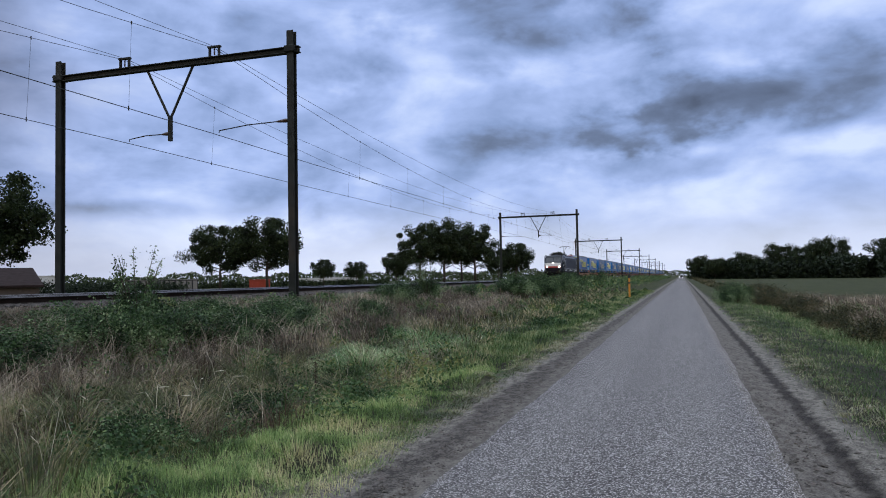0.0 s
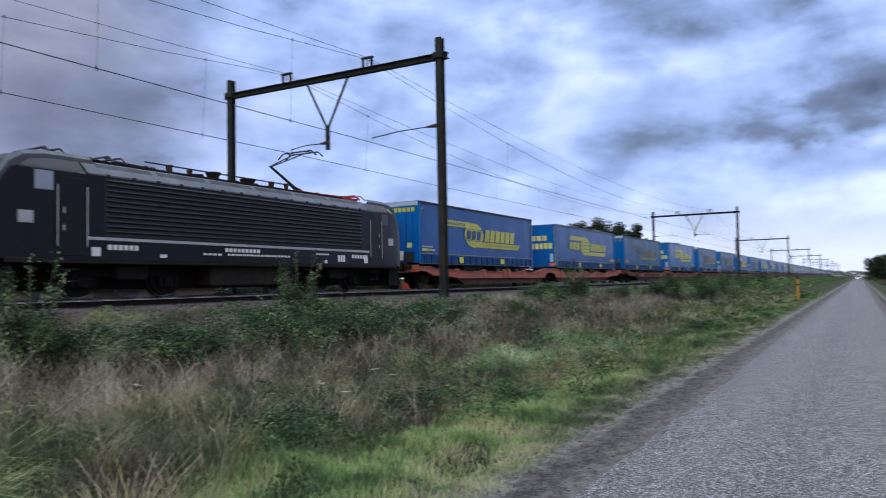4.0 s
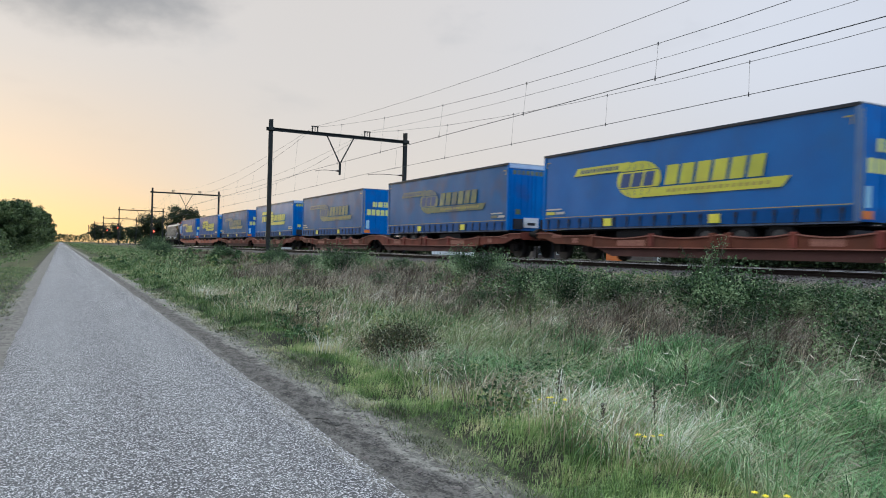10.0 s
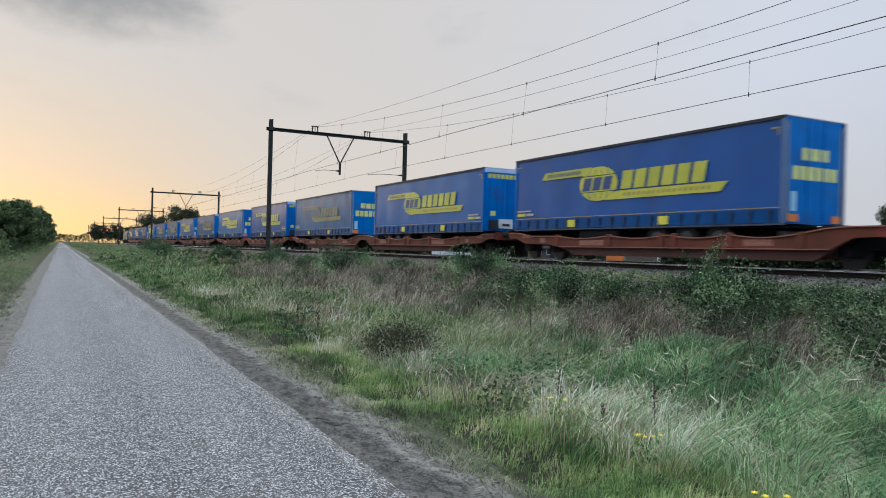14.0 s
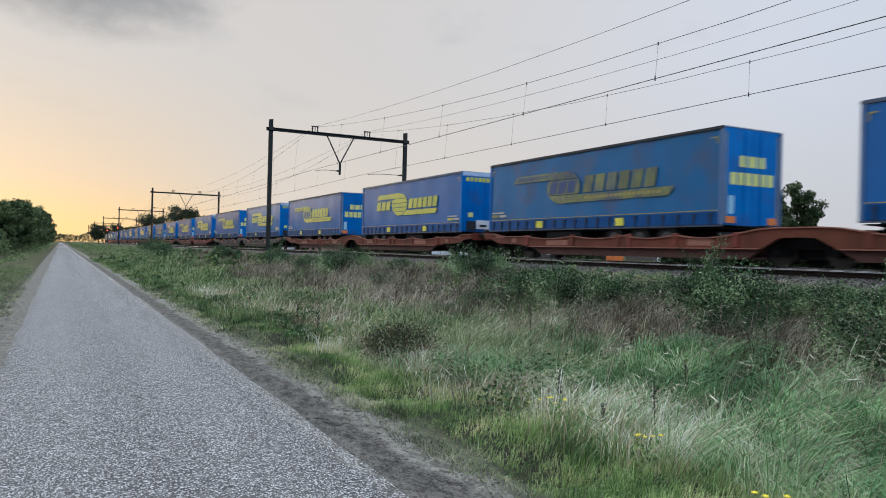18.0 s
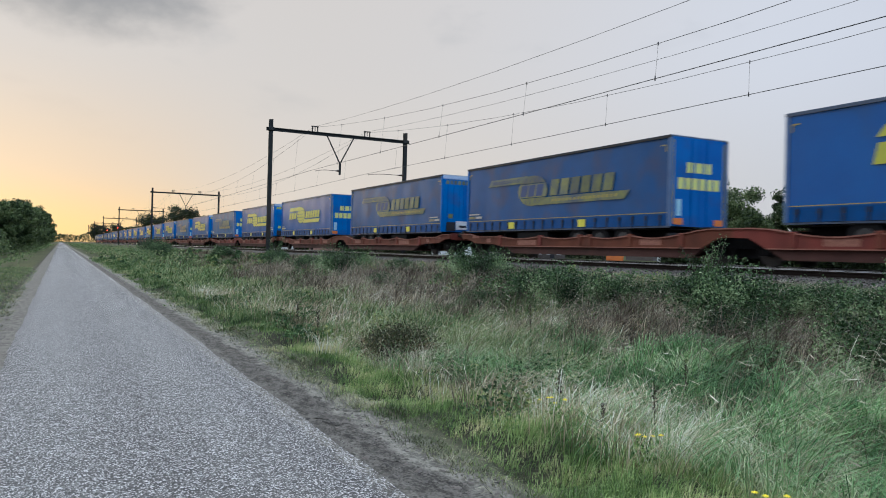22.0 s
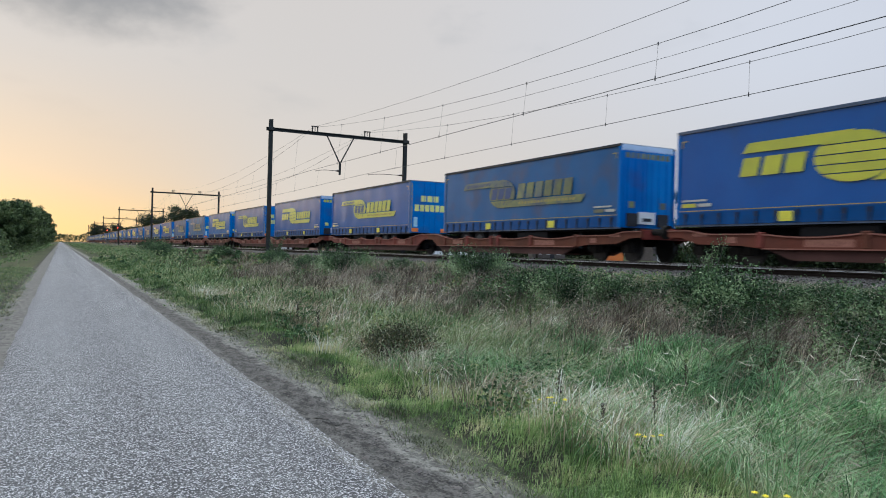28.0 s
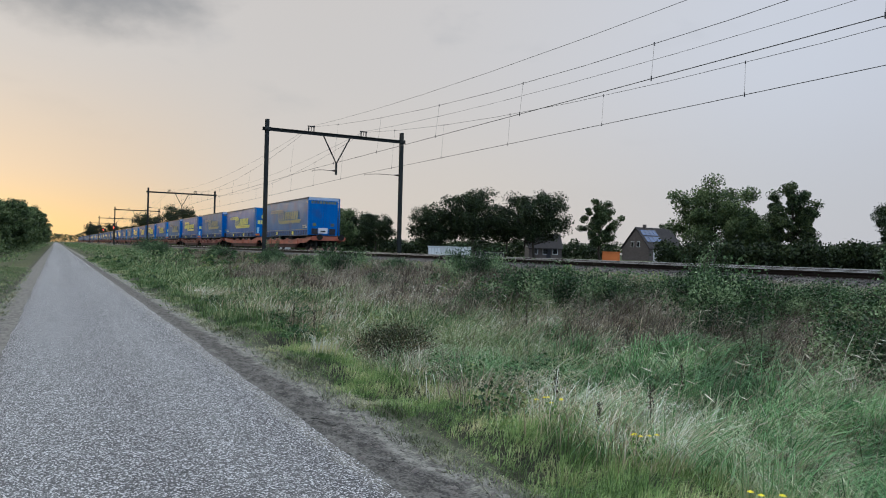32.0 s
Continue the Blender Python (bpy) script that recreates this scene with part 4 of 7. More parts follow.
def build_trailer(style, doors_lead, worn, T_HI):
    """A curtain-sided semi-trailer, its middle at y = 0; doors_lead: its front wall looks along -y; T_HI: its roof above the rail."""
    fabric, paint = (M_CURTAIN_OLD, M_YELLOW_OLD) if worn else (M_CURTAIN, M_YELLOW)
    look_ = "faded blue" if worn else "bright blue" if style else "blue"
    tr = thing("semi_trailer", f"{look_} curtain-sided semi-trailer with yellow lettering shapes riding on a wagon", "trailer", "trailers on the freight train")
    h = TRAILER_L / 2
    d = -1 if doors_lead else 1          # the way the front wall looks
    rng = random.Random(7 + style + 2 * doors_lead + 4 * worn)
    # curtain with soft folds
    for sx in (1, -1):
        bm = bmesh.new()
        ny, nz = 68, 9
        rows = []
        for j in range(nz):
            z = T_LO + 0.02 + (T_HI - 0.12 - T_LO) * j / (nz - 1)
            low = max(0.0, 1 - j / 2.2)
            rows.append([bm.verts.new((sx * (HW - 0.035 + 0.010 * math.sin(i * 0.55 + 0.4 * math.sin(j)) + low * 0.018 * math.sin(i * 2.1)), -h + 0.10 + (TRAILER_L - 0.2) * i / (ny - 1), z)) for i in range(ny)])
        for a, b in zip(rows, rows[1:]):
            for k in range(ny - 1):
                f = (a[k], a[k + 1], b[k + 1], b[k])
                bm.faces.new(f if sx > 0 else f[::-1])
        part("side_curtain", bm, fabric, tr, "taut tarpaulin curtain with soft folds", smooth=True)
    part("load_box", boxes((-HW + 0.06, HW - 0.06, -h + 0.06, h - 0.06, T_LO + 0.04, T_HI - 0.06)), M_TRIM, tr, "dark inner wall")
    part("roof", boxes((-HW, HW, -h, h, T_HI - 0.04, T_HI), bevel=0.012), M_ROOFTARP, tr, "pale tarpaulin roof")
    for sx in (1, -1):
        part("roof_rail", boxes((sx * HW - 0.03, sx * HW + 0.012, -h, h, T_HI - 0.10, T_HI - 0.01)), M_ROOFRAIL if style else M_TRIM, tr, "grey roof rail" if style else "dark roof rail")
        part("lower_rail", boxes((sx * HW - 0.05, sx * HW + 0.006, -h, h, T_LO - 0.05, T_LO + 0.0)), M_ROOFRAIL, tr, "dull blue lower rail")
        for e in (-1, 1):
            part("corner_post", boxes((sx * HW - 0.09, sx * HW + 0.008, e * (h - 0.06) - 0.055, e * (h - 0.06) + 0.055, T_LO, T_HI - 0.03), bevel=0.01), M_DOORBLUE if e == d else M_EDGE, tr)
    # the near side: lines, straps and plates
    decal("trim_line", [(-h + 0.16, T_LO + 0.43), (h - 0.16, T_LO + 0.43), (h - 0.16, T_LO + 0.455), (-h + 0.16, T_LO + 0.455)], M_OCHRE, tr)
    bm = bmesh.new()
    nk = 80
    for z0, z1, o0, o1 in ((T_LO + 0.01, T_LO + 0.20, 0.016, 0.004), (T_LO + 0.20, T_LO + 0.40, 0.004, -0.004)):
        lo_ = [bm.verts.new((HW + o0 + 0.010 * math.cos(i * 1.57), -h + 0.13 + (TRAILER_L - 0.26) * i / nk, z0)) for i in range(nk + 1)]
        hi_ = [bm.verts.new((HW + o1 + (0.010 * math.cos(i * 1.57) if z0 < T_LO + 0.1 else 0), -h + 0.13 + (TRAILER_L - 0.26) * i / nk, z1)) for i in range(nk + 1)]
        for i in range(nk):
            bm.faces.new((lo_[i], lo_[i + 1], hi_[i + 1], hi_[i]))
    part("skirt", bm, M_SKIRT, tr, "darker scalloped lower hem of the curtain", smooth=True)
    for i in range(20):
        y = -h + 0.42 + i * (TRAILER_L - 0.84) / 19
        bm = boxes((HW - 0.01, HW + 0.032, y - 0.022, y + 0.022, T_LO - 0.02, T_LO + 0.26))
        box(bm, HW - 0.01, HW + 0.04, y - 0.04, y + 0.04, T_LO + 0.22, T_LO + 0.36)
        part("strap", bm, M_TRIM, tr)
    for y in ((-2.7, 2.25) if doors_lead else (-2.25, 2.7)):
        part("reflector_plate", boxes((HW + 0.03, HW + 0.045, y - 0.22, y + 0.22, T_LO + 0.05, T_LO + 0.33), bevel=0.005), M_PLATE, tr, "yellow plate")
    y = d * (h - 0.85)
    decal("code_plate", slant(y - 0.6, y - 0.02, T_LO + 0.56, T_LO + 0.68, 0), M_YELLOW if not worn else M_YELLOW_OLD, tr)
    decal("code_bar", slant(y + 0.06, y + 0.6, T_LO + 0.57, T_LO + 0.67, 0), M_PALEBAR, tr)
    decal("code_bar", slant(y - 0.6, y + 0.4, T_LO + 0.74, T_LO + 0.80, 0), M_PALEBAR, tr)
    for e in (-1, 1):
        decal("corner_mark", [(e * (h - 0.2), T_HI - 0.32), (e * (h - 0.45), T_HI - 0.32), (e * (h - 0.45), T_HI - 0.36), (e * (h - 0.24), T_HI - 0.36), (e * (h - 0.24), T_HI - 0.55), (e * (h - 0.2), T_HI - 0.55)], M_OCHRE, tr)
    def zz(dn):
        return T_HI - dn
    if style == 0:
        decal("slogan_bar", slant(-h + 2.02, -h + 5.0, zz(1.02), zz(0.73), 0.26), paint, tr)
        bm = bmesh.new()
        for i in range(13):
            prism(bm, slant(-h + 2.42 + i * 0.17, -h + 2.52 + i * 0.17, zz(0.95), zz(0.81), 0.05), HW + 0.001, HW + 0.008)
        part("slogan_mark", bm, M_BLUEPOST, tr)["kind"] = "stuff"
        cy, cz = -h + 5.63, zz(1.38)
        g = decal("globe", ellipse(cy, cz, 1.08, 0.64, cz + 0.32, 9), paint, tr)
        decal("globe_band", ellipse(cy, cz, 1.08, 0.64, cz - 0.28, cz + 0.29), paint, g)
        decal("globe_cap", ellipse(cy, cz, 1.08, 0.64, -9, cz - 0.31), paint, g)
        for i in range(3):
            decal("globe_block", slant(cy - 0.93 + i * 0.58, cy - 0.46 + i * 0.58, cz - 0.24, cz + 0.24, 0.13), M_BLUEPOST, g, depth=0.008)
        bm = bmesh.new()
        for k in (-0.6, -0.2, 0.2, 0.6):
            for q in (-1, 1):
                prism(bm, [(cy + k, cz + q * 0.33), (cy + k + 0.03, cz + q * 0.33), (cy + k * 0.75 + 0.03, cz + q * 0.53), (cy + k * 0.75, cz + q * 0.53)], HW + 0.001, HW + 0.009)
        part("meridian", bm, M_BLUEPOST, g)["kind"] = "stuff"
        lettering(tr, "name_block", -h + 6.88, -h + 10.86, zz(1.65), zz(1.01), 6, paint)
        decal("lower_bar", [(-h + 5.99, zz(2.0)), (-h + 11.37, zz(2.0)), (-h + 11.66, zz(1.70)), (-h + 6.66, zz(1.70))], paint, tr)
        bm = bmesh.new()
        for i in range(17):
            prism(bm, slant(-h + 7.0 + i * 0.24, -h + 7.14 + i * 0.24, zz(1.90), zz(1.79), 0.04), HW + 0.001, HW + 0.008)
        part("slogan_mark", bm, M_OCHRE, tr)["kind"] = "stuff"
    else:
        cy, cz = -h + 6.0, zz(1.35)
        g = decal("globe", ellipse(cy, cz, 1.10, 0.65, cz + 0.36, 9), paint, tr)
        for a, b in ((0.10, 0.33), (-0.16, 0.07), (-0.40, -0.19), (-0.9, -0.43)):
            decal("globe_band", ellipse(cy, cz, 1.10, 0.65, cz + a, cz + b), paint, g)
        decal("upper_bar", slant(-h + 2.58, cy - 0.2, zz(0.96), zz(0.67), 0.22), paint, tr)
        lettering(tr, "short_block", -h + 2.5, -h + 4.72, zz(1.63), zz(1.10), 3, paint)
        lettering(tr, "name_block", -h + 7.25, -h + 10.95, zz(1.63), zz(1.08), 6, paint)
        decal("lower_bar", [(cy + 0.5, zz(2.0)), (-h + 10.72, zz(2.0)), (-h + 10.98, zz(1.73)), (cy + 0.95, zz(1.73))], paint, tr)
    # rear doors, lettered in two rows
    ye = -d * h
    o = -d

    def flat(x0, x1, z0, z1, out=0.008, back=0.0):
        return boxes((x0, x1, *sorted((ye - o * back, ye + o * out)), z0, z1))

    for sx in (-1, 1):
        door = part("rear_door", flat(*sorted((sx * 0.006, sx * (HW - 0.09))), T_LO, T_HI - 0.05, 0.0, 0.05), M_DOORBLUE, tr, "smooth blue rear door")
        part("edge_tape", flat(*sorted((sx * (HW - 0.16), sx * (HW - 0.12))), T_LO + 0.1, T_HI - 0.16, 0.004), M_OCHRE, door, "yellow reflective tape")
        part("lock_bar", tube(bmesh.new(), [(sx * 0.35, ye + o * 0.02, T_LO + 0.02), (sx * 0.35, ye + o * 0.02, T_HI - 0.1)], 0.014, 6), M_DOORBLUE, door)
        part("tail_light", flat(sx * 0.92 - 0.19, sx * 0.92 + 0.19, T_LO + 0.06, T_LO + 0.27, 0.03), M_ORANGE, tr, "orange and red tail light")
    for z0, z1, n, w in ((3.02, 3.36, 3, 1.2), (2.46, 2.84, 6, 1.95)):
        for i in range(n):
            x = w / 2 - (i + 0.5) * w / n
            part("name_block", flat(x - w / n * 0.4, x + w / n * 0.4, z0, z1), M_FRONTLET, tr)
    part("notice", flat(0.78, 1.0, T_LO + 0.35, T_LO + 0.9, 0.01), M_NOTICE, tr, "pale blue notice plate")
    part("bumper", flat(-1.15, 1.15, 0.82, 1.0, -0.1, 0.25), M_TRIM, tr)
    # ribbed front wall with the coupling panel
    ye, o = d * h, d
    for sx in (-1, 1):
        wall = part("front_panel", flat(*sorted((sx * 0.01, sx * (HW - 0.1))), T_LO, T_HI - 0.22, 0.0, 0.05), M_DOORBLUE, tr, "blue front wall panel")
        for k in range(3):
            x = sx * (0.2 + k * 0.36)
            part("rib", flat(x - 0.03, x + 0.03, T_LO + 0.5, T_HI - 0.55, 0.022), M_DOORBLUE, wall)
        part("marking", flat(sx * 0.78 - 0.17, sx * 0.78 + 0.17, T_LO + 0.72, T_LO + 0.95), M_FRONTLET if not worn else paint, wall)
        part("side_box", flat(*sorted((sx * 0.48, sx * 0.98)), T_LO + 0.06, T_LO + 0.52, 0.07), M_TRIM, wall, "dark box beside the coupling panel")
    part("header", boxes((-HW + 0.05, HW - 0.05, min(ye, ye - o * 0.05), max(ye, ye - o * 0.05), T_HI - 0.25, T_HI - 0.03)), M_HEADER, tr, "pale metal header of the front wall")
    for i in range(9):
        x = 0.95 - i * 0.237
        part("name_block", boxes((x - 0.09, x + 0.09, min(ye, ye + o * 0.008), max(ye, ye + o * 0.008), T_HI - 0.5, T_HI - 0.3)), paint, tr)
    part("coupling_panel", flat(-0.35, 0.42, T_LO + 0.14, T_LO + 0.58, 0.05), M_WHITE, tr, "white coupling panel")
    part("socket_bar", flat(-0.18, 0.24, T_LO + 0.24, T_LO + 0.36, 0.06), M_TRIM, tr)
    # chassis; beams and floor are tyre black to paint the shade underneath
    for sx in (-0.475, 0.475):
        part("chassis_beam", boxes((sx - 0.075, sx + 0.075, -h + 0.3, h - 0.3, 0.86, T_LO - 0.03)), M_TYRE, tr)
    part("floor", boxes((-1.15, 1.15, -h + 0.1, h - 0.1, T_LO - 0.11, T_LO - 0.07)), M_TYRE, tr, "load floor blackened for the shade under the trailer")
    for k, ya in enumerate((2.3, 3.61, 4.92)):
        y = -d * (h - ya)
        for sx in (-1, 1):
            bm = bmesh.new()
            disc_x(bm, sx * 1.02 - 0.19, sx * 1.02 + 0.19, y, 0.76, 0.50, 22)
            wh = part("wheel", bm, M_TYRE, tr, "black rubber tyre")
            if sx > 0:
                part("rim", disc_x(bmesh.new(), sx * 1.20 - 0.02, sx * 1.20 + 0.02, y, 0.76, 0.29, 16), M_RIM, wh)
                part("mudguard", boxes((sx * 1.02 - 0.2, sx * 1.02 + 0.2, y - 0.6, y + 0.6, 1.265 - 0.12, 1.265 - 0.10)), M_TRIM, tr)
    for sx in (-1, 1):
        part("landing_leg", boxes((sx * 0.75 - 0.06, sx * 0.75 + 0.06, d * (h - 2.8) - 0.07, d * (h - 2.8) + 0.07, 0.45, T_LO - 0.05)), M_TRIM, tr)
    # pallet box blackened for the same shade
    part("pallet_box", boxes((-1.2, 1.2, d * 1.2 - 1.1, d * 1.2 + 1.1, 0.7, T_LO - 0.12)), M_TYRE, tr)
    return tr


M_SKIRT = mat("dark_blue_hem", (0.002, 0.062, 0.22), (0.002, 0.045, 0.16), 2, 0.5, spec=0.12, dirt=(0.008, 0.04, 0.12))
M_EDGE = mat("pale_blue_post", (0.10, 0.17, 0.30), (0.07, 0.12, 0.24), 2, 0.45)
M_ROOFRAIL = mat("blue_grey_rail", (0.06, 0.085, 0.14), (0.04, 0.06, 0.105), 2, 0.45)
M_ROOFTARP = mat("roof_tarpaulin", (0.25, 0.27, 0.32), (0.16, 0.18, 0.22), 1, 0.6, dirt=(0.1, 0.1, 0.11))
M_BLUEPOST = mat("blue_frame", (0.010, 0.045, 0.17), (0.012, 0.04, 0.14), 2, 0.45)
M_OCHRE = mat("ochre_line", (0.36, 0.30, 0.06), (0.28, 0.22, 0.06), 3, 0.5)
M_PALEBAR = mat("pale_bars", (0.45, 0.46, 0.42), None, 12, 0.6)
M_HEADER = mat("pale_header", (0.42, 0.52, 0.68), (0.34, 0.43, 0.58), 3, 0.45)
M_NOTICE = mat("pale_blue_notice", (0.35, 0.62, 0.75), (0.3, 0.5, 0.6), 5, 0.5)

TRAILER_STYLE = "ONONOOOONOOOONONONONONNOONNOONONOONOOO"
WORN = {2, 4, 5, 7, 10, 18, 20, 23, 24, 27, 28, 33, 35, 37}
LOWER = {0, 1, 2, 36}
BRIGHT_WAGONS, DARK_WAGONS = {0, 18}, {7}
moving = []
templates, wagon_templates = {}, {}
for i, s in enumerate(TRAILER_STYLE):
    u = (i // 2) * PAIR + (-7.4 if i % 2 == 0 else 10.5) + TRAILER_L / 2
    key = (int(s == "N"), i % 2 == 0, i in WORN, 4.12 if i in LOWER else 4.23)
    if key not in templates:
        templates[key] = ob = build_trailer(*key)
        ob.matrix_basis = at_time(u, 0)
    else:
        ob = copy_thing(templates[key], at_time(u, 0))
    moving.append((ob, u))
for k in range(19):
    u = -8.22 + k * PAIR
    kind = "bright" if k in BRIGHT_WAGONS else "dark" if k in DARK_WAGONS else "plain"
    if kind not in wagon_templates:
        steel = {"bright": M_WAGON_NEW, "dark": M_WAGON_DARK, "plain": M_WAGON}[kind]
        wagon_templates[kind] = ob = build_wagon(steel, M_WAGON_DARK if kind == "dark" else M_WAGON_SHADED)
        ob["label"] = {"bright": "bright orange-red articulated pocket wagon under two trailers", "dark": "black articulated pocket wagon under two trailers", "plain": "rust-brown articulated pocket wagon under two trailers"}[kind]
        ob.matrix_basis = at_time(u, 0)
    else:
        ob = copy_thing(wagon_templates[kind], at_time(u, 0))
    moving.append((ob, u))


# ---- locomotive
def build_loco():
    lo = thing("locomotive", "black electric locomotive with grey roof, headlights lit, pantograph raised", "locomotive")
    L = 19.3
    def section(y, top, half, belly=1.02):
        sh = min(3.25, top - 0.12)
        pts = [(half, belly), (half, 1.7), (half, sh), (half - 0.28 * (top > 3.3) - 0.1, min(top, sh + 0.38)), (0.0, top)]
        pts = pts + [(-x, z) for x, z in pts[-2::-1]]
        return [(x, y, z) for x, z in pts]
    ends = [(0.62, 1.85, 1.22), (0.70, 2.40, 1.32), (0.98, 3.00, 1.40), (1.27, 3.45, 1.44), (1.60, 3.66, 1.47), (2.15, 3.735, 1.49), (3.4, 3.74, 1.5)]
    secs = [section(*e) for e in ends] + [section(L - y, z, w) for y, z, w in ends[::-1]]
    bm = bmesh.new()
    rows = [[bm.verts.new(p) for p in s] for s in secs]
    n = len(rows[0])
    for a, b in zip(rows, rows[1:]):
        for i in range(n - 1):
            bm.faces.new((a[i], a[i + 1], b[i + 1], b[i]))
        bm.faces.new((a[n - 1], a[0], b[0], b[n - 1]))
    bm.faces.new(rows[0][::-1])
    bm.faces.new(rows[-1])
    bmesh.ops.recalc_face_normals(bm, faces=bm.faces[:])
    part("body", bm, M_BLACK, lo, "black painted body shell")
    # sloping grey roof edge and roof deck
    for sx in (1, -1):
        out = [(sx * 1.505, 3.26), (sx * 1.135, 3.645), (sx * 1.12, 3.665), (sx * 1.50, 3.30)]
        bm = bmesh.new()
        a = [bm.verts.new((x, 3.3, z)) for x, z in out]
        b = [bm.verts.new((x, L - 3.3, z)) for x, z in out]
        for i in range(4):
            bm.faces.new((a[i], a[(i + 1) % 4], b[(i + 1) % 4], b[i]))
        bm.faces.new(a)
        bm.faces.new(b[::-1])
        bmesh.ops.recalc_face_normals(bm, faces=bm.faces[:])
        part("roof_slope", bm, M_ROOFGREY, lo, "pale grey sloping roof edge")
        for k in range(15):
            y = 3.9 + k * 0.82
            part("roof_clip", boxes((sx * 1.5 - 0.03, sx * 1.5 + 0.03, y - 0.05, y + 0.05, 3.24, 3.32)), M_TRIM, lo)
        for k in range(6):
            y = 3.7 + k * 2.02
            bm = bmesh.new()
            v = [bm.verts.new((sx * (1.40 - 0.235 * f), yy, 3.375 + 0.245 * f + 0.012)) for f, yy in ((0, y), (0, y + 1.8), (1, y + 1.8), (1, y))]
            v += [bm.verts.new((p.co.x - sx * 0.03, p.co.y, p.co.z - 0.03)) for p in v]
            for f in ((0, 1, 2, 3), (4, 7, 6, 5), (0, 4, 5, 1), (1, 5, 6, 2), (2, 6, 7, 3), (3, 7, 4, 0)):
                bm.faces.new([v[i] for i in f])
            bmesh.ops.recalc_face_normals(bm, faces=bm.faces[:])
            part("roof_grille", bm, M_LOUVRE, lo, "dark grille in the roof edge")
        part("grille_frame", boxes((sx * 1.5 - 0.01, sx * 1.5 + 0.006, 3.8, L - 3.8, 1.66, 3.22)), M_TRIM, lo)
        for k in range(11):
            z = 1.74 + k * 0.136
            bm = bmesh.new()
            v = [bm.verts.new(p) for p in ((sx * 1.508, 3.85, z), (sx * 1.508, L - 3.85, z), (sx * 1.545, L - 3.85, z + 0.045), (sx * 1.545, 3.85, z + 0.045), (sx * 1.508, L - 3.85, z + 0.085), (sx * 1.508, 3.85, z + 0.085))]
            for f in ((0, 1, 2, 3), (3, 2, 4, 5), (0, 3, 5), (1, 4, 2)):
                bm.faces.new([v[i] for i in f])
            bmesh.ops.recalc_face_normals(bm, faces=bm.faces[:])
            part("louvre", bm, M_LOUVRE, lo)
        part("side_stripe", boxes((sx * 1.5 - 0.004, sx * 1.5 + 0.012, 3.3, L - 3.3, 1.55, 1.63)), M_SILVER, lo, "thin pale grey stripe")
        part("sill", boxes((sx * 1.44 - 0.05, sx * 1.44 + 0.05, 1.2, L - 1.2, 0.92, 1.06), bevel=0.02), M_UNDER, lo)
        for a, b, z0, z1 in ((8.1, 9.7, 1.36, 1.48), (7.2, 8.0, 1.24, 1.3), (8.2, 11.2, 1.25, 1.31), (12.6, 13.4, 1.38, 1.44), (13.9, 14.4, 1.15, 1.4), (14.8, 15.9, 1.3, 1.44), (3.9, 4.9, 1.3, 1.44), (5.6, 5.9, 1.12, 1.22), (13.1, 13.3, 1.08, 1.2)):
            nb = max(1, int((b - a) / 0.16))
            for i in range(nb):
                part("lettering_bar", boxes((sx * 1.5, sx * 1.5 + sx * 0.006, a + i * (b - a) / nb, a + (i + 0.75) * (b - a) / nb, z0, z1)), M_WHITE, lo)
        for e in (0, 1):
            my = (lambda y: y) if not e else (lambda y: L - y)
            y0, y1 = sorted((my(1.88), my(2.36)))
            part("cab_side_window", boxes((sx * 1.47 - 0.02, sx * 1.47 + 0.035, y0, y1, 2.74, 3.22), bevel=0.01), M_SKYPANE if not e else M_GLASS, lo, "cab side window")
            y0, y1 = sorted((my(2.5), my(3.2)))
            door = part("cab_door", boxes((sx * 1.49, sx * 1.512, y0, y1, 1.12, 3.12), bevel=0.006), M_BLACK, lo)
            for y in (y0 - 0.06, y1 + 0.06):
                part("handrail", tube(bmesh.new(), [(sx * 1.56, y, 1.35), (sx * 1.56, y, 2.9)], 0.013, 6), M_ALU, door)
            for z in (1.72, 2.16):
                part("door_latch", boxes((sx * 1.505, sx * 1.53, *sorted((my(2.58), my(2.68))), z, z + 0.22), bevel=0.01), M_TRIM, door)
                part("latch_handle", boxes((sx * 1.53, sx * 1.55, *sorted((my(2.60), my(2.64))), z + 0.04, z + 0.17)), M_ALU, door, "bright latch handle")
            part("hoist_mark", boxes((sx * 1.5, sx * 1.506, *sorted((my(3.42), my(3.68))), 1.12, 1.36)), M_WHITE, lo, "white square marking")
            part("emblem", boxes((sx * 1.47, sx * 1.495, *sorted((my(1.48), my(1.85))), 1.90, 2.2)), M_SILVER, lo, "pale square emblem")
            part("steps", boxes((sx * 1.36 - 0.1, sx * 1.36 + 0.1, *sorted((my(2.55), my(3.1))), 0.45, 0.5), (sx * 1.36 - 0.1, sx * 1.36 + 0.1, *sorted((my(2.55), my(3.1))), 0.75, 0.8), (sx * 1.36 - 0.02, sx * 1.36 + 0.02, *sorted((my(2.55), my(2.6))), 0.45, 1.0)), M_TYRE, lo)
    # cab fronts
    for e in (0, 1):
        def my(y):
            return y if not e else L - y
        def sloped(name, pts, material, label=""):
            bm = bmesh.new()
            a = [bm.verts.new((x, my(y), z)) for x, y, z in pts]
            b = [bm.verts.new((x, my(y - 0.03), z + 0.02)) for x, y, z in pts]
            bm.faces.new(a)
            bm.faces.new(b)
            for i in range(len(pts)):
                bm.faces.new((a[i], a[(i + 1) % len(pts)], b[(i + 1) % len(pts)], b[i]))
            bmesh.ops.recalc_face_normals(bm, faces=bm.faces[:])
            return part(name, bm, material, lo, label)
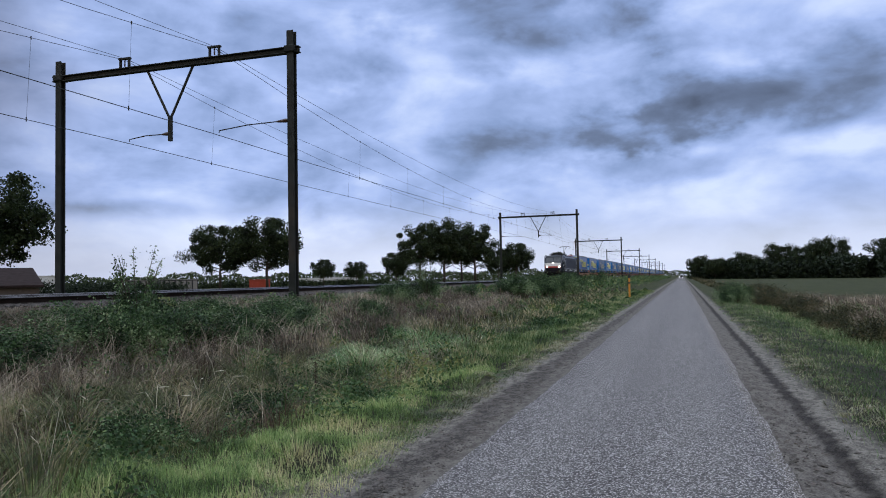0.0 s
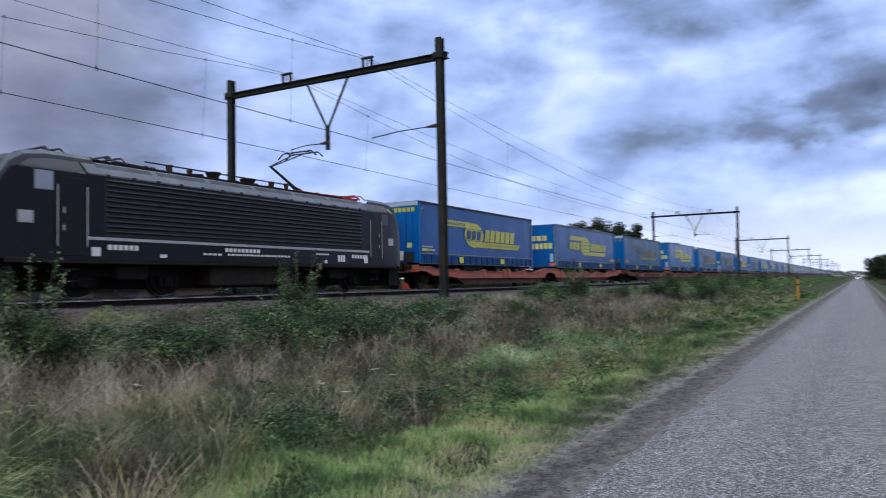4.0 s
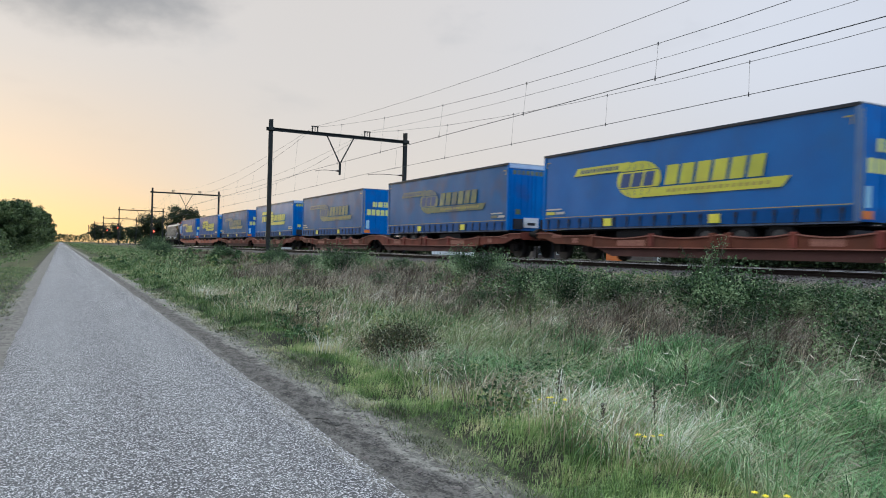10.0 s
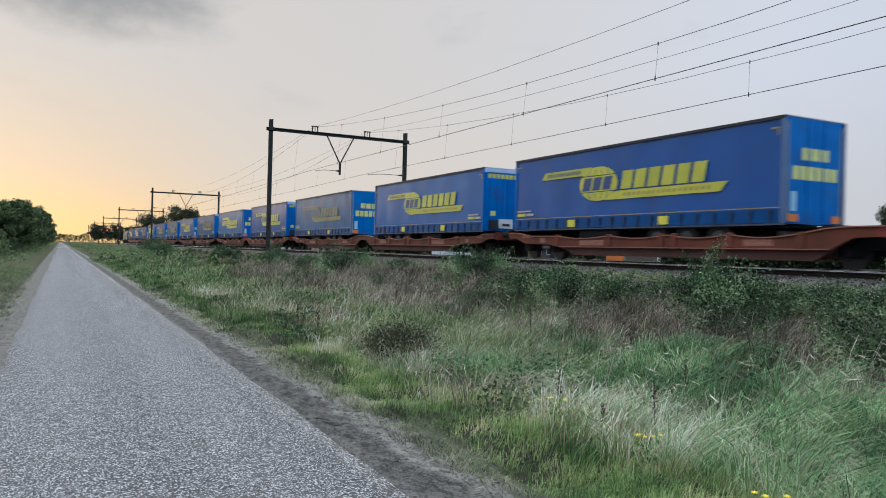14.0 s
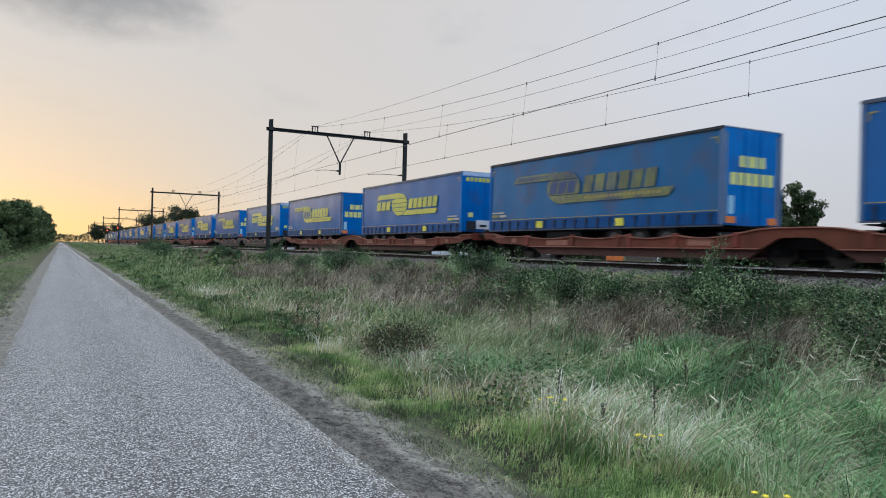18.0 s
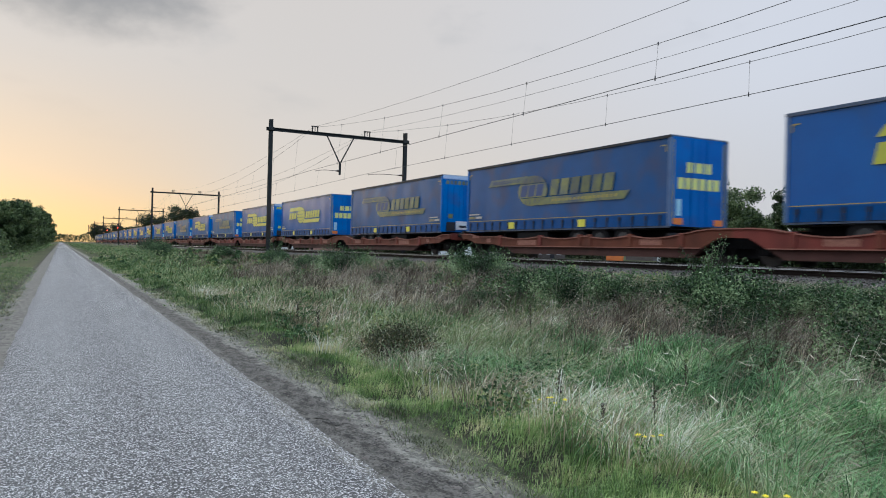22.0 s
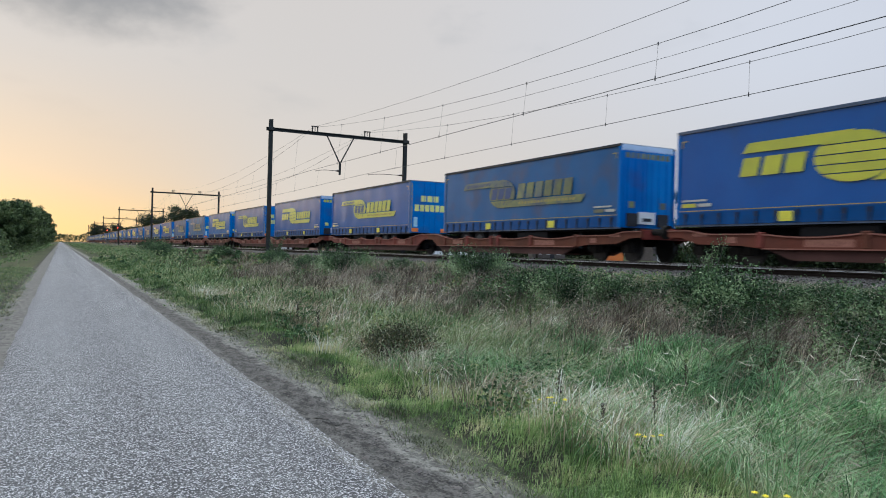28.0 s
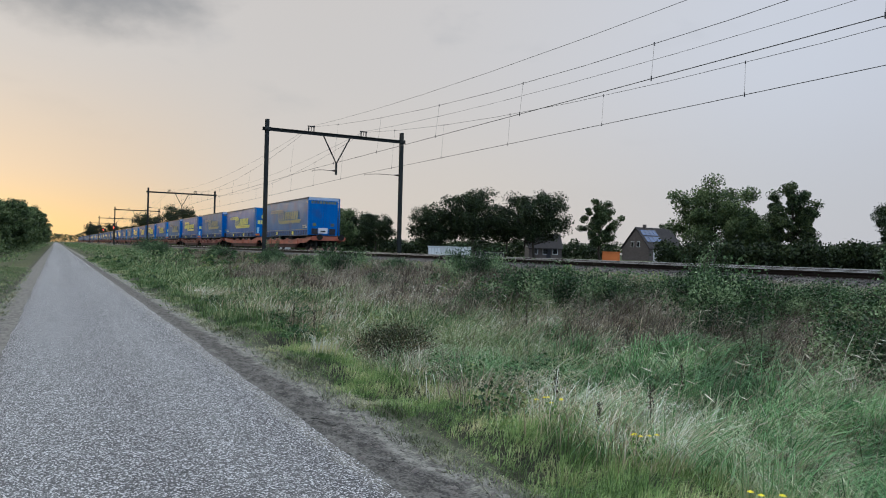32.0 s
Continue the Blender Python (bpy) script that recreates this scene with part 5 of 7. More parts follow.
        for s in (-1, 1):
            sloped("windscreen", [(s * 0.05, 0.745, 2.50), (s * 1.22, 0.745, 2.50), (s * 1.14, 1.175, 3.30), (s * 0.05, 1.175, 3.30)], M_GLASS if not e else M_SKYPANE, "windscreen pane")
            sloped("front_panel", [(s * 0.01, 0.635, 1.96), (s * 1.18, 0.635, 1.96), (s * 1.22, 0.70, 2.44), (s * 0.01, 0.70, 2.46)], M_WHITE, "white front panel")
            for x, z in ((0.95, 1.86),):
                bm = tube(bmesh.new(), [(s * x, my(0.64), z), (s * x, my(0.54), z)], 0.15, 14)
                lamp = part("headlight", bm, M_TRIM, lo)
                part("headlight_lens", tube(bmesh.new(), [(s * x, my(0.54), z), (s * x, my(0.525), z)], 0.105, 14), M_LAMP if not e else M_GLASS, lamp, "lit headlight lens" if not e else "dark lens")
        sloped("front_band", [(-1.2, 0.61, 1.72), (1.2, 0.61, 1.72), (1.21, 0.62, 1.94), (-1.21, 0.62, 1.94)], M_RED, "red band below the white panel")
        lamp = part("top_light", tube(bmesh.new(), [(0, my(0.76), 2.38), (0, my(0.62), 2.38)], 0.12, 12), M_TRIM, lo)
        part("top_light_lens", tube(bmesh.new(), [(0, my(0.62), 2.38), (0, my(0.605), 2.38)], 0.10, 12), M_LAMP if not e else M_GLASS, lamp)
        part("snow_plough", prism(bmesh.new(), [(my(0.72), 0.2), (my(1.5), 0.2), (my(1.5), 0.95), (my(0.8), 0.95)], -1.25, 1.25), M_TYRE, lo)
        part("buffer_beam", boxes((-1.3, 1.3, *sorted((my(0.5), my(0.85))), 0.84, 1.18), bevel=0.03), M_TYRE, lo)
        add_buffers(lo, my(-0.14), -1 if not e else 1)
        for s in (-1, 1):
            part("wiper", tube(bmesh.new(), [(s * 0.6, my(0.68), 2.46), (s * 0.35, my(0.92), 2.95)], 0.012, 4), M_TRIM, lo)
        for sx in (-1, 1):
            bm = bmesh.new()
            rim = [(0.62, 1.22, 1.22)] + ends
            a = [bm.verts.new((sx * (hw + 0.008), my(y - 0.005), z - 0.10)) for y, z, hw in rim]
            b = [bm.verts.new((sx * (hw + 0.012), my(y + 0.15), z - 0.20)) for y, z, hw in rim]
            c = [bm.verts.new((sx * (hw - 0.11), my(y - 0.012), z + 0.008)) for y, z, hw in rim]
            for i in range(len(rim) - 1):
                bm.faces.new((a[i], a[i + 1], b[i + 1], b[i]))
                bm.faces.new((c[i], c[i + 1], a[i + 1], a[i]))
            bmesh.ops.recalc_face_normals(bm, faces=bm.faces[:])
            part("front_edge", bm, M_ROOFGREY, lo, "pale grey edge round the cab front")
    # bogies with larger wheels
    for y in (4.85, L - 5.15):
        add_bogie(lo, y, 1.4, 0.62, M_TYRE, rim=M_RAILTOP)
        for sx in (-1.17, 1.17):
            part("sand_box", boxes((sx - 0.12, sx + 0.12, y - 0.5, y + 0.5, 0.5, 0.9), bevel=0.03), M_TYRE, lo)
    part("underframe", boxes((-0.6, 0.6, 0.95, L - 0.95, 0.24, 1.03)), M_TYRE, lo, "black underframe gear")
    part("transformer", boxes((-1.3, 1.3, 7.7, 11.6, 0.28, 1.0), bevel=0.05), M_UNDER, lo, "dark underfloor equipment box")
    # roof gear
    def pantograph(y, up, s, base=M_RED):
        z = 3.78
        p = part("pantograph", boxes((-0.75, 0.75, y - 0.55, y - 0.45, z, z + 0.08), (-0.75, 0.75, y + 0.45, y + 0.55, z, z + 0.08), (-0.6, -0.5, y - 0.5, y + 0.5, z, z + 0.08), (0.5, 0.6, y - 0.5, y + 0.5, z, z + 0.08)), base, lo, "red base frame" if base is M_RED else "dark base frame")
        for a in (-0.65, 0.65):
            for b in (-0.5, 0.5):
                part("base_insulator", tube(bmesh.new(), [(a, y + b, z - 0.12), (a, y + b, z)], 0.06, 8), M_INSUL, p)
        k = (y - s * 1.35, z + (0.92 if up else 0.16))
        hd = (y + s * (0.35 if up else 0.55), z + (1.66 if up else 0.17))
        part("lower_arm", tube(bmesh.new(), [(0, y + s * 0.35, z + 0.1), (0, k[0], k[1])], [0.06, 0.045], 6), base if not up else M_TRIM, p)
        part("pull_rod", tube(bmesh.new(), [(0.15, y - s * 0.1, z + 0.08), (0.1, k[0] + s * 0.15, k[1] - 0.1)], 0.02, 5), M_TRIM, p)
        bm = bmesh.new()
        for a in (-0.3, 0.3):
            tube(bm, [(a * 0.2, k[0], k[1]), (a, hd[0], hd[1])], 0.025, 5)
        part("upper_arm", bm, M_TRIM if up else base, p)
        bm = bmesh.new()
        for b in (-0.2, 0.2):
            tube(bm, [(-0.95, hd[0] + b, hd[1] - 0.18), (-0.7, hd[0] + b, hd[1] + 0.02), (0.7, hd[0] + b, hd[1] + 0.02), (0.95, hd[0] + b, hd[1] - 0.18)], 0.03, 5)
        for a in (-0.5, 0.5):
            tube(bm, [(a, hd[0] - 0.2, hd[1]), (a, hd[0] + 0.2, hd[1])], 0.02, 4)
        part("collector_head", bm, M_TRIM if up else base, p, "collector head with two strips")
    pantograph(13.2, True, 1)
    pantograph(15.8, False, 1)
    pantograph(5.25, False, -1, M_TRIM)
    pantograph(3.4, False, -1, M_TRIM)
    for y, r, hgt in ((6.9, 0.12, 0.35), (7.7, 0.1, 0.3), (8.7, 0.26, 0.34), (10.3, 0.3, 0.3), (11.5, 0.12, 0.34), (12.3, 0.1, 0.36), (9.5, 0.08, 0.24)):
        for x in (0.35, -0.45):
            part("roof_insulator", tube(bmesh.new(), [(x, y, 3.72), (x, y, 3.72 + hgt * 0.5), (x, y, 3.72 + hgt)], [r, r * 0.7, r], 10), M_INSUL if r < 0.2 else M_UNDER, lo)
    part("roof_bus_bar", tube(bmesh.new(), [(0.35, 6.0, 4.06), (0.35, 9.0, 4.05), (0.35, 12.6, 4.05), (0.2, 13.4, 3.95)], 0.025, 5), M_TRIM, lo)
    part("roof_walk", boxes((-0.9, 0.9, 4.2, L - 4.2, 3.73, 3.78)), M_UNDER, lo)
    return lo


loco = build_loco()
LOCO_U = -27.75
loco.matrix_basis = at_time(LOCO_U, 0)
moving.append((loco, LOCO_U))
# ---------------------------------------------------------------- trees
def spot(yaw, dist):
    return -dist * math.sin(radians(yaw)), dist * math.cos(radians(yaw))


def build_tree(name, label, h, w, clear, seed, foliage, n_leaf, leaf=0.33):
    """Tapered trunk, limbs, and a crown of leaf pieces in uneven clumps. clear: height of the bare trunk."""
    rng = np.random.default_rng(seed)
    tr = thing(name, label, "tree")
    r0 = 0.018 * h + 0.05
    bend = rng.normal(0, 0.02 * h, (4, 2))
    pts = [(0, 0, -0.2), (bend[0, 0] * 0.4, bend[0, 1] * 0.4, clear), (bend[1, 0], bend[1, 1], h * 0.55), (bend[2, 0], bend[2, 1], h * 0.86)]
    wood = tube(bmesh.new(), pts, [r0, r0 * 0.75, r0 * 0.45, r0 * 0.12], 8)
    ctr = []
    mid_z, half_z = (clear + h) * 0.5, (h - clear) * 0.5
    for k in range(19):
        up = -0.55 + 1.5 * (k + 0.5) / 19
        a = k * 2.4 + rng.uniform(-0.4, 0.4)
        out = math.sqrt(max(0.0, 1 - min(1, abs(up)) ** 2)) * rng.uniform(0.7, 1.08)
        e = np.array((w * 0.46 * out * math.cos(a), w * 0.46 * out * math.sin(a), mid_z + half_z * 0.92 * up * rng.uniform(0.9, 1.05)))
        z0 = clear * 0.9 + (h * 0.6 - clear * 0.9) * (k + 0.5) / 19
        s = np.array((0, 0, z0))
        m = s * 0.55 + e * 0.45 + np.array((0, 0, -0.06 * h * out))
        tube(wood, [s, m, e], [r0 * 0.36, r0 * 0.22, r0 * 0.06], 5)
        for f in (0.5, 0.7, 0.88, 1.0):
            ctr.append(s * (1 - f) + e * f + rng.normal(0, 0.045 * w, 3))
    part("trunk", wood, M_BARK, tr, "trunk and bare limbs", smooth=True)
    ctr = np.array(ctr)
    pick = rng.integers(0, len(ctr), n_leaf)
    size = rng.uniform(0.6, 1.3, len(ctr)) * w * 0.105
    off = rng.normal(size=(n_leaf, 3))
    off *= (rng.uniform(0, 1, n_leaf) ** 0.55 / np.linalg.norm(off, axis=1))[:, None] * size[pick][:, None] * np.array([1.25, 1.25, 0.95])
    quads("crown", leaves(rng, ctr[pick] + off, leaf), foliage, tr)
    return tr


OAK = "dark green broad-leaved tree with a bare trunk and rounded crown"
tree_kinds = {
    "oak": build_tree("oak_tree", OAK, 11.0, 11.0, 3.3, 11, M_CROWN, 25000, 0.27),
    "tall": build_tree("tall_oak_tree", "tall open-crowned dark tree with a long bare trunk", 11.0, 8.4, 3.0, 16, M_CROWN, 19000, 0.26),
    "round": build_tree("broadleaf_tree", "full dark green broad-leaved tree beyond the railway", 11.0, 11.5, 1.8, 12, M_CROWN, 27000, 0.28),
    "slim": build_tree("slender_tree", "slender mid-green tree with a narrow crown", 11.0, 6.4, 1.4, 13, M_CROWN_MID, 21000, 0.26),
    "bushy": build_tree("roadside_tree", "dense green tree leafy down to the ground beside the road", 8.0, 7.0, 0.15, 14, M_WALNUT, 17000, 0.28),
    "light": build_tree("walnut_tree", "wide mid-green tree with open branches", 11.0, 12.0, 2.0, 15, M_WALNUT, 32000, 0.28),
}
used_first = set()


def plant(kind, yaw, dist, height, turn, group):
    base = tree_kinds[kind]
    x, y = spot(yaw, dist)
    k = height / (8.0 if kind == "bushy" else 11.0)
    m = pose(x, y, float(ground_z(x, y)) - 0.05, 0, 0, turn) @ Matrix.Diagonal((k, k, k, 1))
    if kind not in used_first:
        used_first.add(kind)
        base.matrix_basis = m
        base["group"] = group
        return base
    return tagged(copy_thing(base, m), group=group)


GRP = "trees beyond the railway"
for row in (("oak", 49.9, 62, 9.4, 0), ("oak", 34.6, 100, 10.2, 40), ("oak", 31.2, 100, 11.4, 80), ("tall", 17.75, 135, 12.2, 10), ("tall", 19.6, 130, 10.0, 130),
            ("tall", 15.4, 140, 10.6, 200), ("tall", 16.4, 150, 10.0, 90), ("oak", 21.5, 150, 8.0, 300), ("oak", 12.2, 160, 10.2, 75), ("oak", 13.6, 170, 9.0, 20), ("oak", 9.0, 220, 10.0, 260),
            ("slim", 54.0, 90, 10.0, 15), ("oak", 27.0, 190, 8.0, 99), ("oak", 24.5, 200, 7.5, 190)):
    plant(*row, GRP)
for row in (("oak", 157.6, 165, 10.5, 10), ("round", 159.4, 175, 10.0, 110), ("round", 153.2, 150, 11.0, 60), ("round", 150.1, 150, 14.8, 170), ("round", 145.4, 150, 14.8, 250), ("oak", 147.5, 160, 12.0, 20),
            ("slim", 140.4, 140, 13.0, 0), ("slim", 135.6, 188, 10.5, 140), ("light", 132.2, 120, 12.2, 0), ("light", 129.3, 125, 7.0, 120), ("slim", 127.2, 108, 12.8, 60), ("oak", 120.2, 105, 11.0, 30),
            ("oak", 113.8, 100, 10.5, 210), ("light", 107.8, 105, 11.5, 300), ("slim", 86.0, 95, 8.0, 30), ("oak", 83.5, 110, 9.5, 100), ("slim", 81.5, 95, 7.5, 220), ("oak", 93.5, 130, 8.5, 320), ("oak", 98.0, 150, 7.0, 20),
            ("round", 172.0, 290, 16.5, 45), ("round", 174.0, 300, 13.5, 95), ("round", 176.5, 480, 13.0, 5), ("round", 177.6, 600, 16.0, 65), ("oak", 175.3, 520, 14.0, 165)):
    plant(*row, GRP)
for k, (x, y, hgt) in enumerate(((9.0, -105, 7.2), (8.0, -118, 8.2), (7.0, -132, 9.2), (6.6, -148, 10.0), (6.6, -165, 10.5), (6.2, -185, 11), (6.4, -210, 11.5), (6.4, -245, 12), (6.4, -290, 12), (13.5, -110, 8.5), (6.4, -350, 12), (12.5, -126, 9.5), (6.4, -430, 12))):
    plant("bushy", math.degrees(math.atan2(-x, y)), math.hypot(x, y), hgt, 77 * k, "trees beside the road")
for k, (x, y, hgt) in enumerate(((7.5, 320, 10.5), (14, 330, 9.5), (12, 300, 8.5), (22, 300, 11), (33, 285, 13.5), (46, 268, 14.5), (60, 248, 14.0), (40, 276, 12.5), (72, 243, 13.0), (83, 238, 12.0))):
    plant("round", math.degrees(math.atan2(-x, y)), math.hypot(x, y), hgt, 61 * k, "trees at the edge of the wood")


def build_wood(name, label, x0, y0, x1, y1, hgt, n, depth, seed, leaf=0.7, foliage=None):
    """A far belt of woodland: leaf masses with an uneven top, trunks in front."""
    rng = np.random.default_rng(seed)
    f = rng.uniform(0, 1, n)
    top = hgt * (0.78 + 0.12 * np.sin(f * 37 + seed) + 0.10 * np.sin(f * 91) + 0.06 * np.sin(f * 210))
    z = top * rng.uniform(0.0, 1.0, n) ** 0.7
    d = rng.uniform(0, 1, n) ** 1.6 * depth
    dx, dy = x1 - x0, y1 - y0
    ln = math.hypot(dx, dy)
    c = np.stack((x0 + dx * f + dy / ln * d, y0 + dy * f - dx / ln * d, z - 0.3 + float(ground_z(x0, y0))), axis=1) + rng.normal(0, 0.3, (n, 3))
    ob = quads(name, leaves(rng, c, leaf), foliage or M_CROWN)
    return tagged(ob, label, "woodland", kind="stuff")


build_wood("wood", "dark belt of dense woodland behind the field", 12, 330, 58, 250, 7.8, 30000, 12, 1, 1.0, M_PINE)
build_wood("wood", "dark belt of dense woodland behind the field", 58, 250, 180, 190, 8.8, 36000, 12, 2, 1.0, M_PINE)
build_wood("far_wood", "low dark line of far trees on the horizon", -420, 330, -60, 620, 9.0, 16000, 20, 3, 1.6, M_CROWN_MID)
build_wood("far_wood", "low dark line of far trees on the horizon", -420, -260, -470, 330, 10.0, 16000, 20, 4, 1.8, M_CROWN_MID)
build_wood("far_wood", "low dark line of far trees on the horizon", -60, -720, -420, -260, 10.0, 16000, 20, 5, 1.6, M_CROWN_MID)
build_wood("hedge", "tall dark hedge behind the gardens", -150, -108, -88, -36, 4.6, 24000, 3, 6, 0.42)
build_wood("hedge", "dark hedge beyond the railway", -84, 66, -70, 92, 1.9, 12000, 3, 7, 0.26, M_PINE)
build_wood("hedge", "dark scrub at the foot of the far trees", -58, -168, -122, -142, 4.6, 16000, 4, 8, 0.55)
build_wood("hedge", "dark scrub at the foot of the far trees", -30, -290, -58, -168, 4.0, 12000, 4, 9, 0.7, M_CROWN_MID)
for k, (ya, da, yb, db, hgt, n) in enumerate(((135.6, 118, 120.5, 100, 3.6, 26000), (22, 230, 50, 165, 1.7, 16000), (50, 165, 86, 100, 2.6, 15000), (86, 100, 122, 104, 3.4, 18000))):
    build_wood("hedge", "long dark hedge across the fields beyond the railway", *spot(ya, da), *spot(yb, db), hgt, n, 3, 20 + k, 0.42 if n > 20000 else 0.6)
# the lighter leaf colour stands in for haze over the treeline down the road
build_wood("far_wood", "hazy dark treeline far down the road", -420, -900, 260, -900, 15.0, 22000, 20, 14, 1.6, M_CROWN_MID)
build_wood("far_wood", "hazy dark treeline far down the road", -300, 1000, 120, 1000, 9.0, 9000, 20, 15, 1.8, M_CROWN_MID)
build_wood("hedge", "dense green scrub at the foot of the roadside trees", 4.6, -430, 6.2, -92, 3.0, 16000, 4, 16, 0.34, M_WALNUT)
build_wood("bank_scrub", "low green scrub along the railway bank", -9.4, -420, -9.4, -60, 0.6, 22000, 5.6, 10, 0.16, M_DITCH)
build_wood("bank_scrub", "low green scrub along the railway bank", -11.5, 60, -11.5, 420, 0.8, 20000, 6.0, 11, 0.2, M_HERB)
build_wood("ditch_scrub", "low brown-green scrub along the ditch", 4.2, -420, 4.2, -30, 0.45, 12000, -1.8, 12, 0.16, M_DITCH)
build_wood("ditch_scrub", "low brown-green scrub along the ditch", 4.2, 50, 4.2, 420, 0.8, 9000, 1.8, 13, 0.3, M_THICKET)


# ---------------------------------------------------------------- buildings
def gable_house(label, yaw, dist, wid, ln, eave, ridge, turn, wall_m, roof_m, solar=False):
    x, y = spot(yaw, dist)
    hs = thing("house", label, "house", "", pose(x, y, 0.5, 0, 0, turn))
    w, l = wid / 2, ln / 2
    bm = bmesh.new()
    prism(bm, [(-w, -0.2), (w, -0.2), (w, eave), (0, ridge), (-w, eave)], -l, l)
    part("wall", bm, wall_m, hs, "brick walls and gables")
    for s in (-1, 1):
        bm = bmesh.new()
        prism(bm, [(s * (w + 0.35), eave - 0.3), (0, ridge + 0.05), (0, ridge + 0.25), (s * (w + 0.35), eave - 0.08)], -l - 0.25, l + 0.25)
        roof = part("roof", bm, roof_m, hs, "tiled roof slope")
        if solar and s > 0:
            for r in range(2):
                for c in range(4):
                    f0, f1 = 0.25 + r * 0.33, 0.52 + r * 0.33
                    y0, y1 = w * (1 - f0), w * (1 - f1)
                    z0, z1 = eave + (ridge - eave) * f0 + 0.27, eave + (ridge - eave) * f1 + 0.27
                    bm = bmesh.new()
                    prism(bm, [(y0, z0), (y1, z1), (y1, z1 + 0.06), (y0, z0 + 0.06)], l - 1.75 - c * 1.25, l - 0.6 - c * 1.25)
                    part("solar_panel", bm, M_SOLAR, roof)
    part("chimney", boxes((l * 0.5 - 0.3, l * 0.5 + 0.3, -0.3, 0.3, ridge - 0.4, ridge + 0.9)), M_BRICK, hs)
    for e in (-1, 1):
        for q in (-1, 1):
            win = part("window", boxes((*sorted((e * l - e * 0.05, e * l + e * 0.03)), q * 0.9 - 0.45, q * 0.9 + 0.45, eave + 0.2, eave + 1.5)), M_WHITE, hs, "white framed window")
            part("pane", boxes((*sorted((e * l + e * 0.03, e * l + e * 0.05)), q * 0.9 - 0.36, q * 0.9 + 0.36, eave + 0.28, eave + 1.42)), M_GLASS, win)
    for s in (-1, 1):
        for q in (-0.6, 0.0, 0.6):
            win = part("window", boxes((q * l - 0.6, q * l + 0.6, *sorted((s * w - s * 0.05, s * w + s * 0.03)), 0.9, 2.2)), M_WHITE, hs, "white framed window")
            part("pane", boxes((q * l - 0.5, q * l + 0.5, *sorted((s * w + s * 0.03, s * w + s * 0.05)), 1.0, 2.1)), M_GLASS, win)
    part("door", boxes((-l * 0.2 - 0.5, -l * 0.2 + 0.5, *sorted((w - 0.03, w + 0.04)), 0.0, 2.1)), M_TRIM, hs)
    return hs


gable_house("brick house with dark roof and blue solar panels", 136.6, 178, 8.2, 11, 2.9, 7.4, 4, M_BRICK, M_ROOFTILE, True)
gable_house("dark brick house with a tiled roof among trees", 144.7, 172, 6.0, 7.5, 2.4, 5.4, -25, M_BRICK, M_ROOFTILE)



def shed(name, label, category, yaw, dist, wid, dep, hgt, turn, m, ribs=0, m2=None):
    """A low flat-roofed building or box: body, roof rim and upright panels."""
    x, y = spot(yaw, dist)
    ob = thing(name, label, category, "", pose(x, y, 0.5, 0, 0, turn))
    part("body", boxes((-wid / 2, wid / 2, -dep / 2, dep / 2, 0, hgt)), m, ob)
    part("roof", boxes((-wid / 2 - 0.08, wid / 2 + 0.08, -dep / 2 - 0.08, dep / 2 + 0.08, hgt, hgt + 0.12)), m2 or m, ob)
    for i in range(ribs):
        xx = -wid / 2 + (i + 0.5) * wid / ribs
        for s in (-1, 1):
            part("panel", boxes((xx - wid / ribs * 0.36, xx + wid / ribs * 0.36, *sorted((s * dep / 2, s * (dep / 2 + 0.05))), hgt * 0.12, hgt * 0.92)), m2 or m, ob)
    return ob


shed("storage_container", "orange steel container beside the house", "container", 139.6, 95, 2.0, 2.0, 1.45, 50, M_CONTAINER, 6)
shed("pale_shed", "long white ribbed shed beyond the railway", "shed", 151.85, 120, 6.8, 3.5, 1.75, -30, M_PALEWALL, 14, M_WHITE)
shed("low_shed", "low grey flat-roofed shed", "shed", 148.8, 122, 4.7, 3.5, 1.15, -30, M_CONCRETE, 5, M_ROOFTILE)
shed("parked_van", "white van parked beside the house", "van", 136.0, 120, 3.2, 1.9, 2.0, 40, M_WHITE, 0)
shed("shipping_container", "red-orange steel container between the trees", "container", 31.75, 112, 2.9, 2.0, 1.55, 30, M_REDBOX, 7)
shed("factory_hall", "white industrial hall in the distance", "hall", 46.3, 120, 5.5, 8, 2.6, 44, M_PALEWALL, 6)
shed("factory_hall", "long low dark industrial shed in the distance", "hall", 38.5, 150, 12, 8, 2.0, 38, M_TRIM, 12, M_CONCRETE)
shed("factory_hall", "long low white industrial hall in the distance", "hall", 27.0, 290, 26, 8, 2.6, 25, M_PALEWALL, 12, M_SILVER)
shed("low_building", "long low reddish building beyond the railway", "building", 161.8, 128, 20, 4, 2.0, 75, M_REDWALL, 5, M_REDWALL)
for row in (("light", 161.0, 150, 8.5, 15), ("light", 163.6, 160, 8.5, 215)):
    plant(*row, GRP)
shed("site_hut", "pale flat-roofed hut beyond the railway", "hut", 164.5, 190, 12, 3, 2.2, 75, M_PALEWALL, 6, M_SILVER)


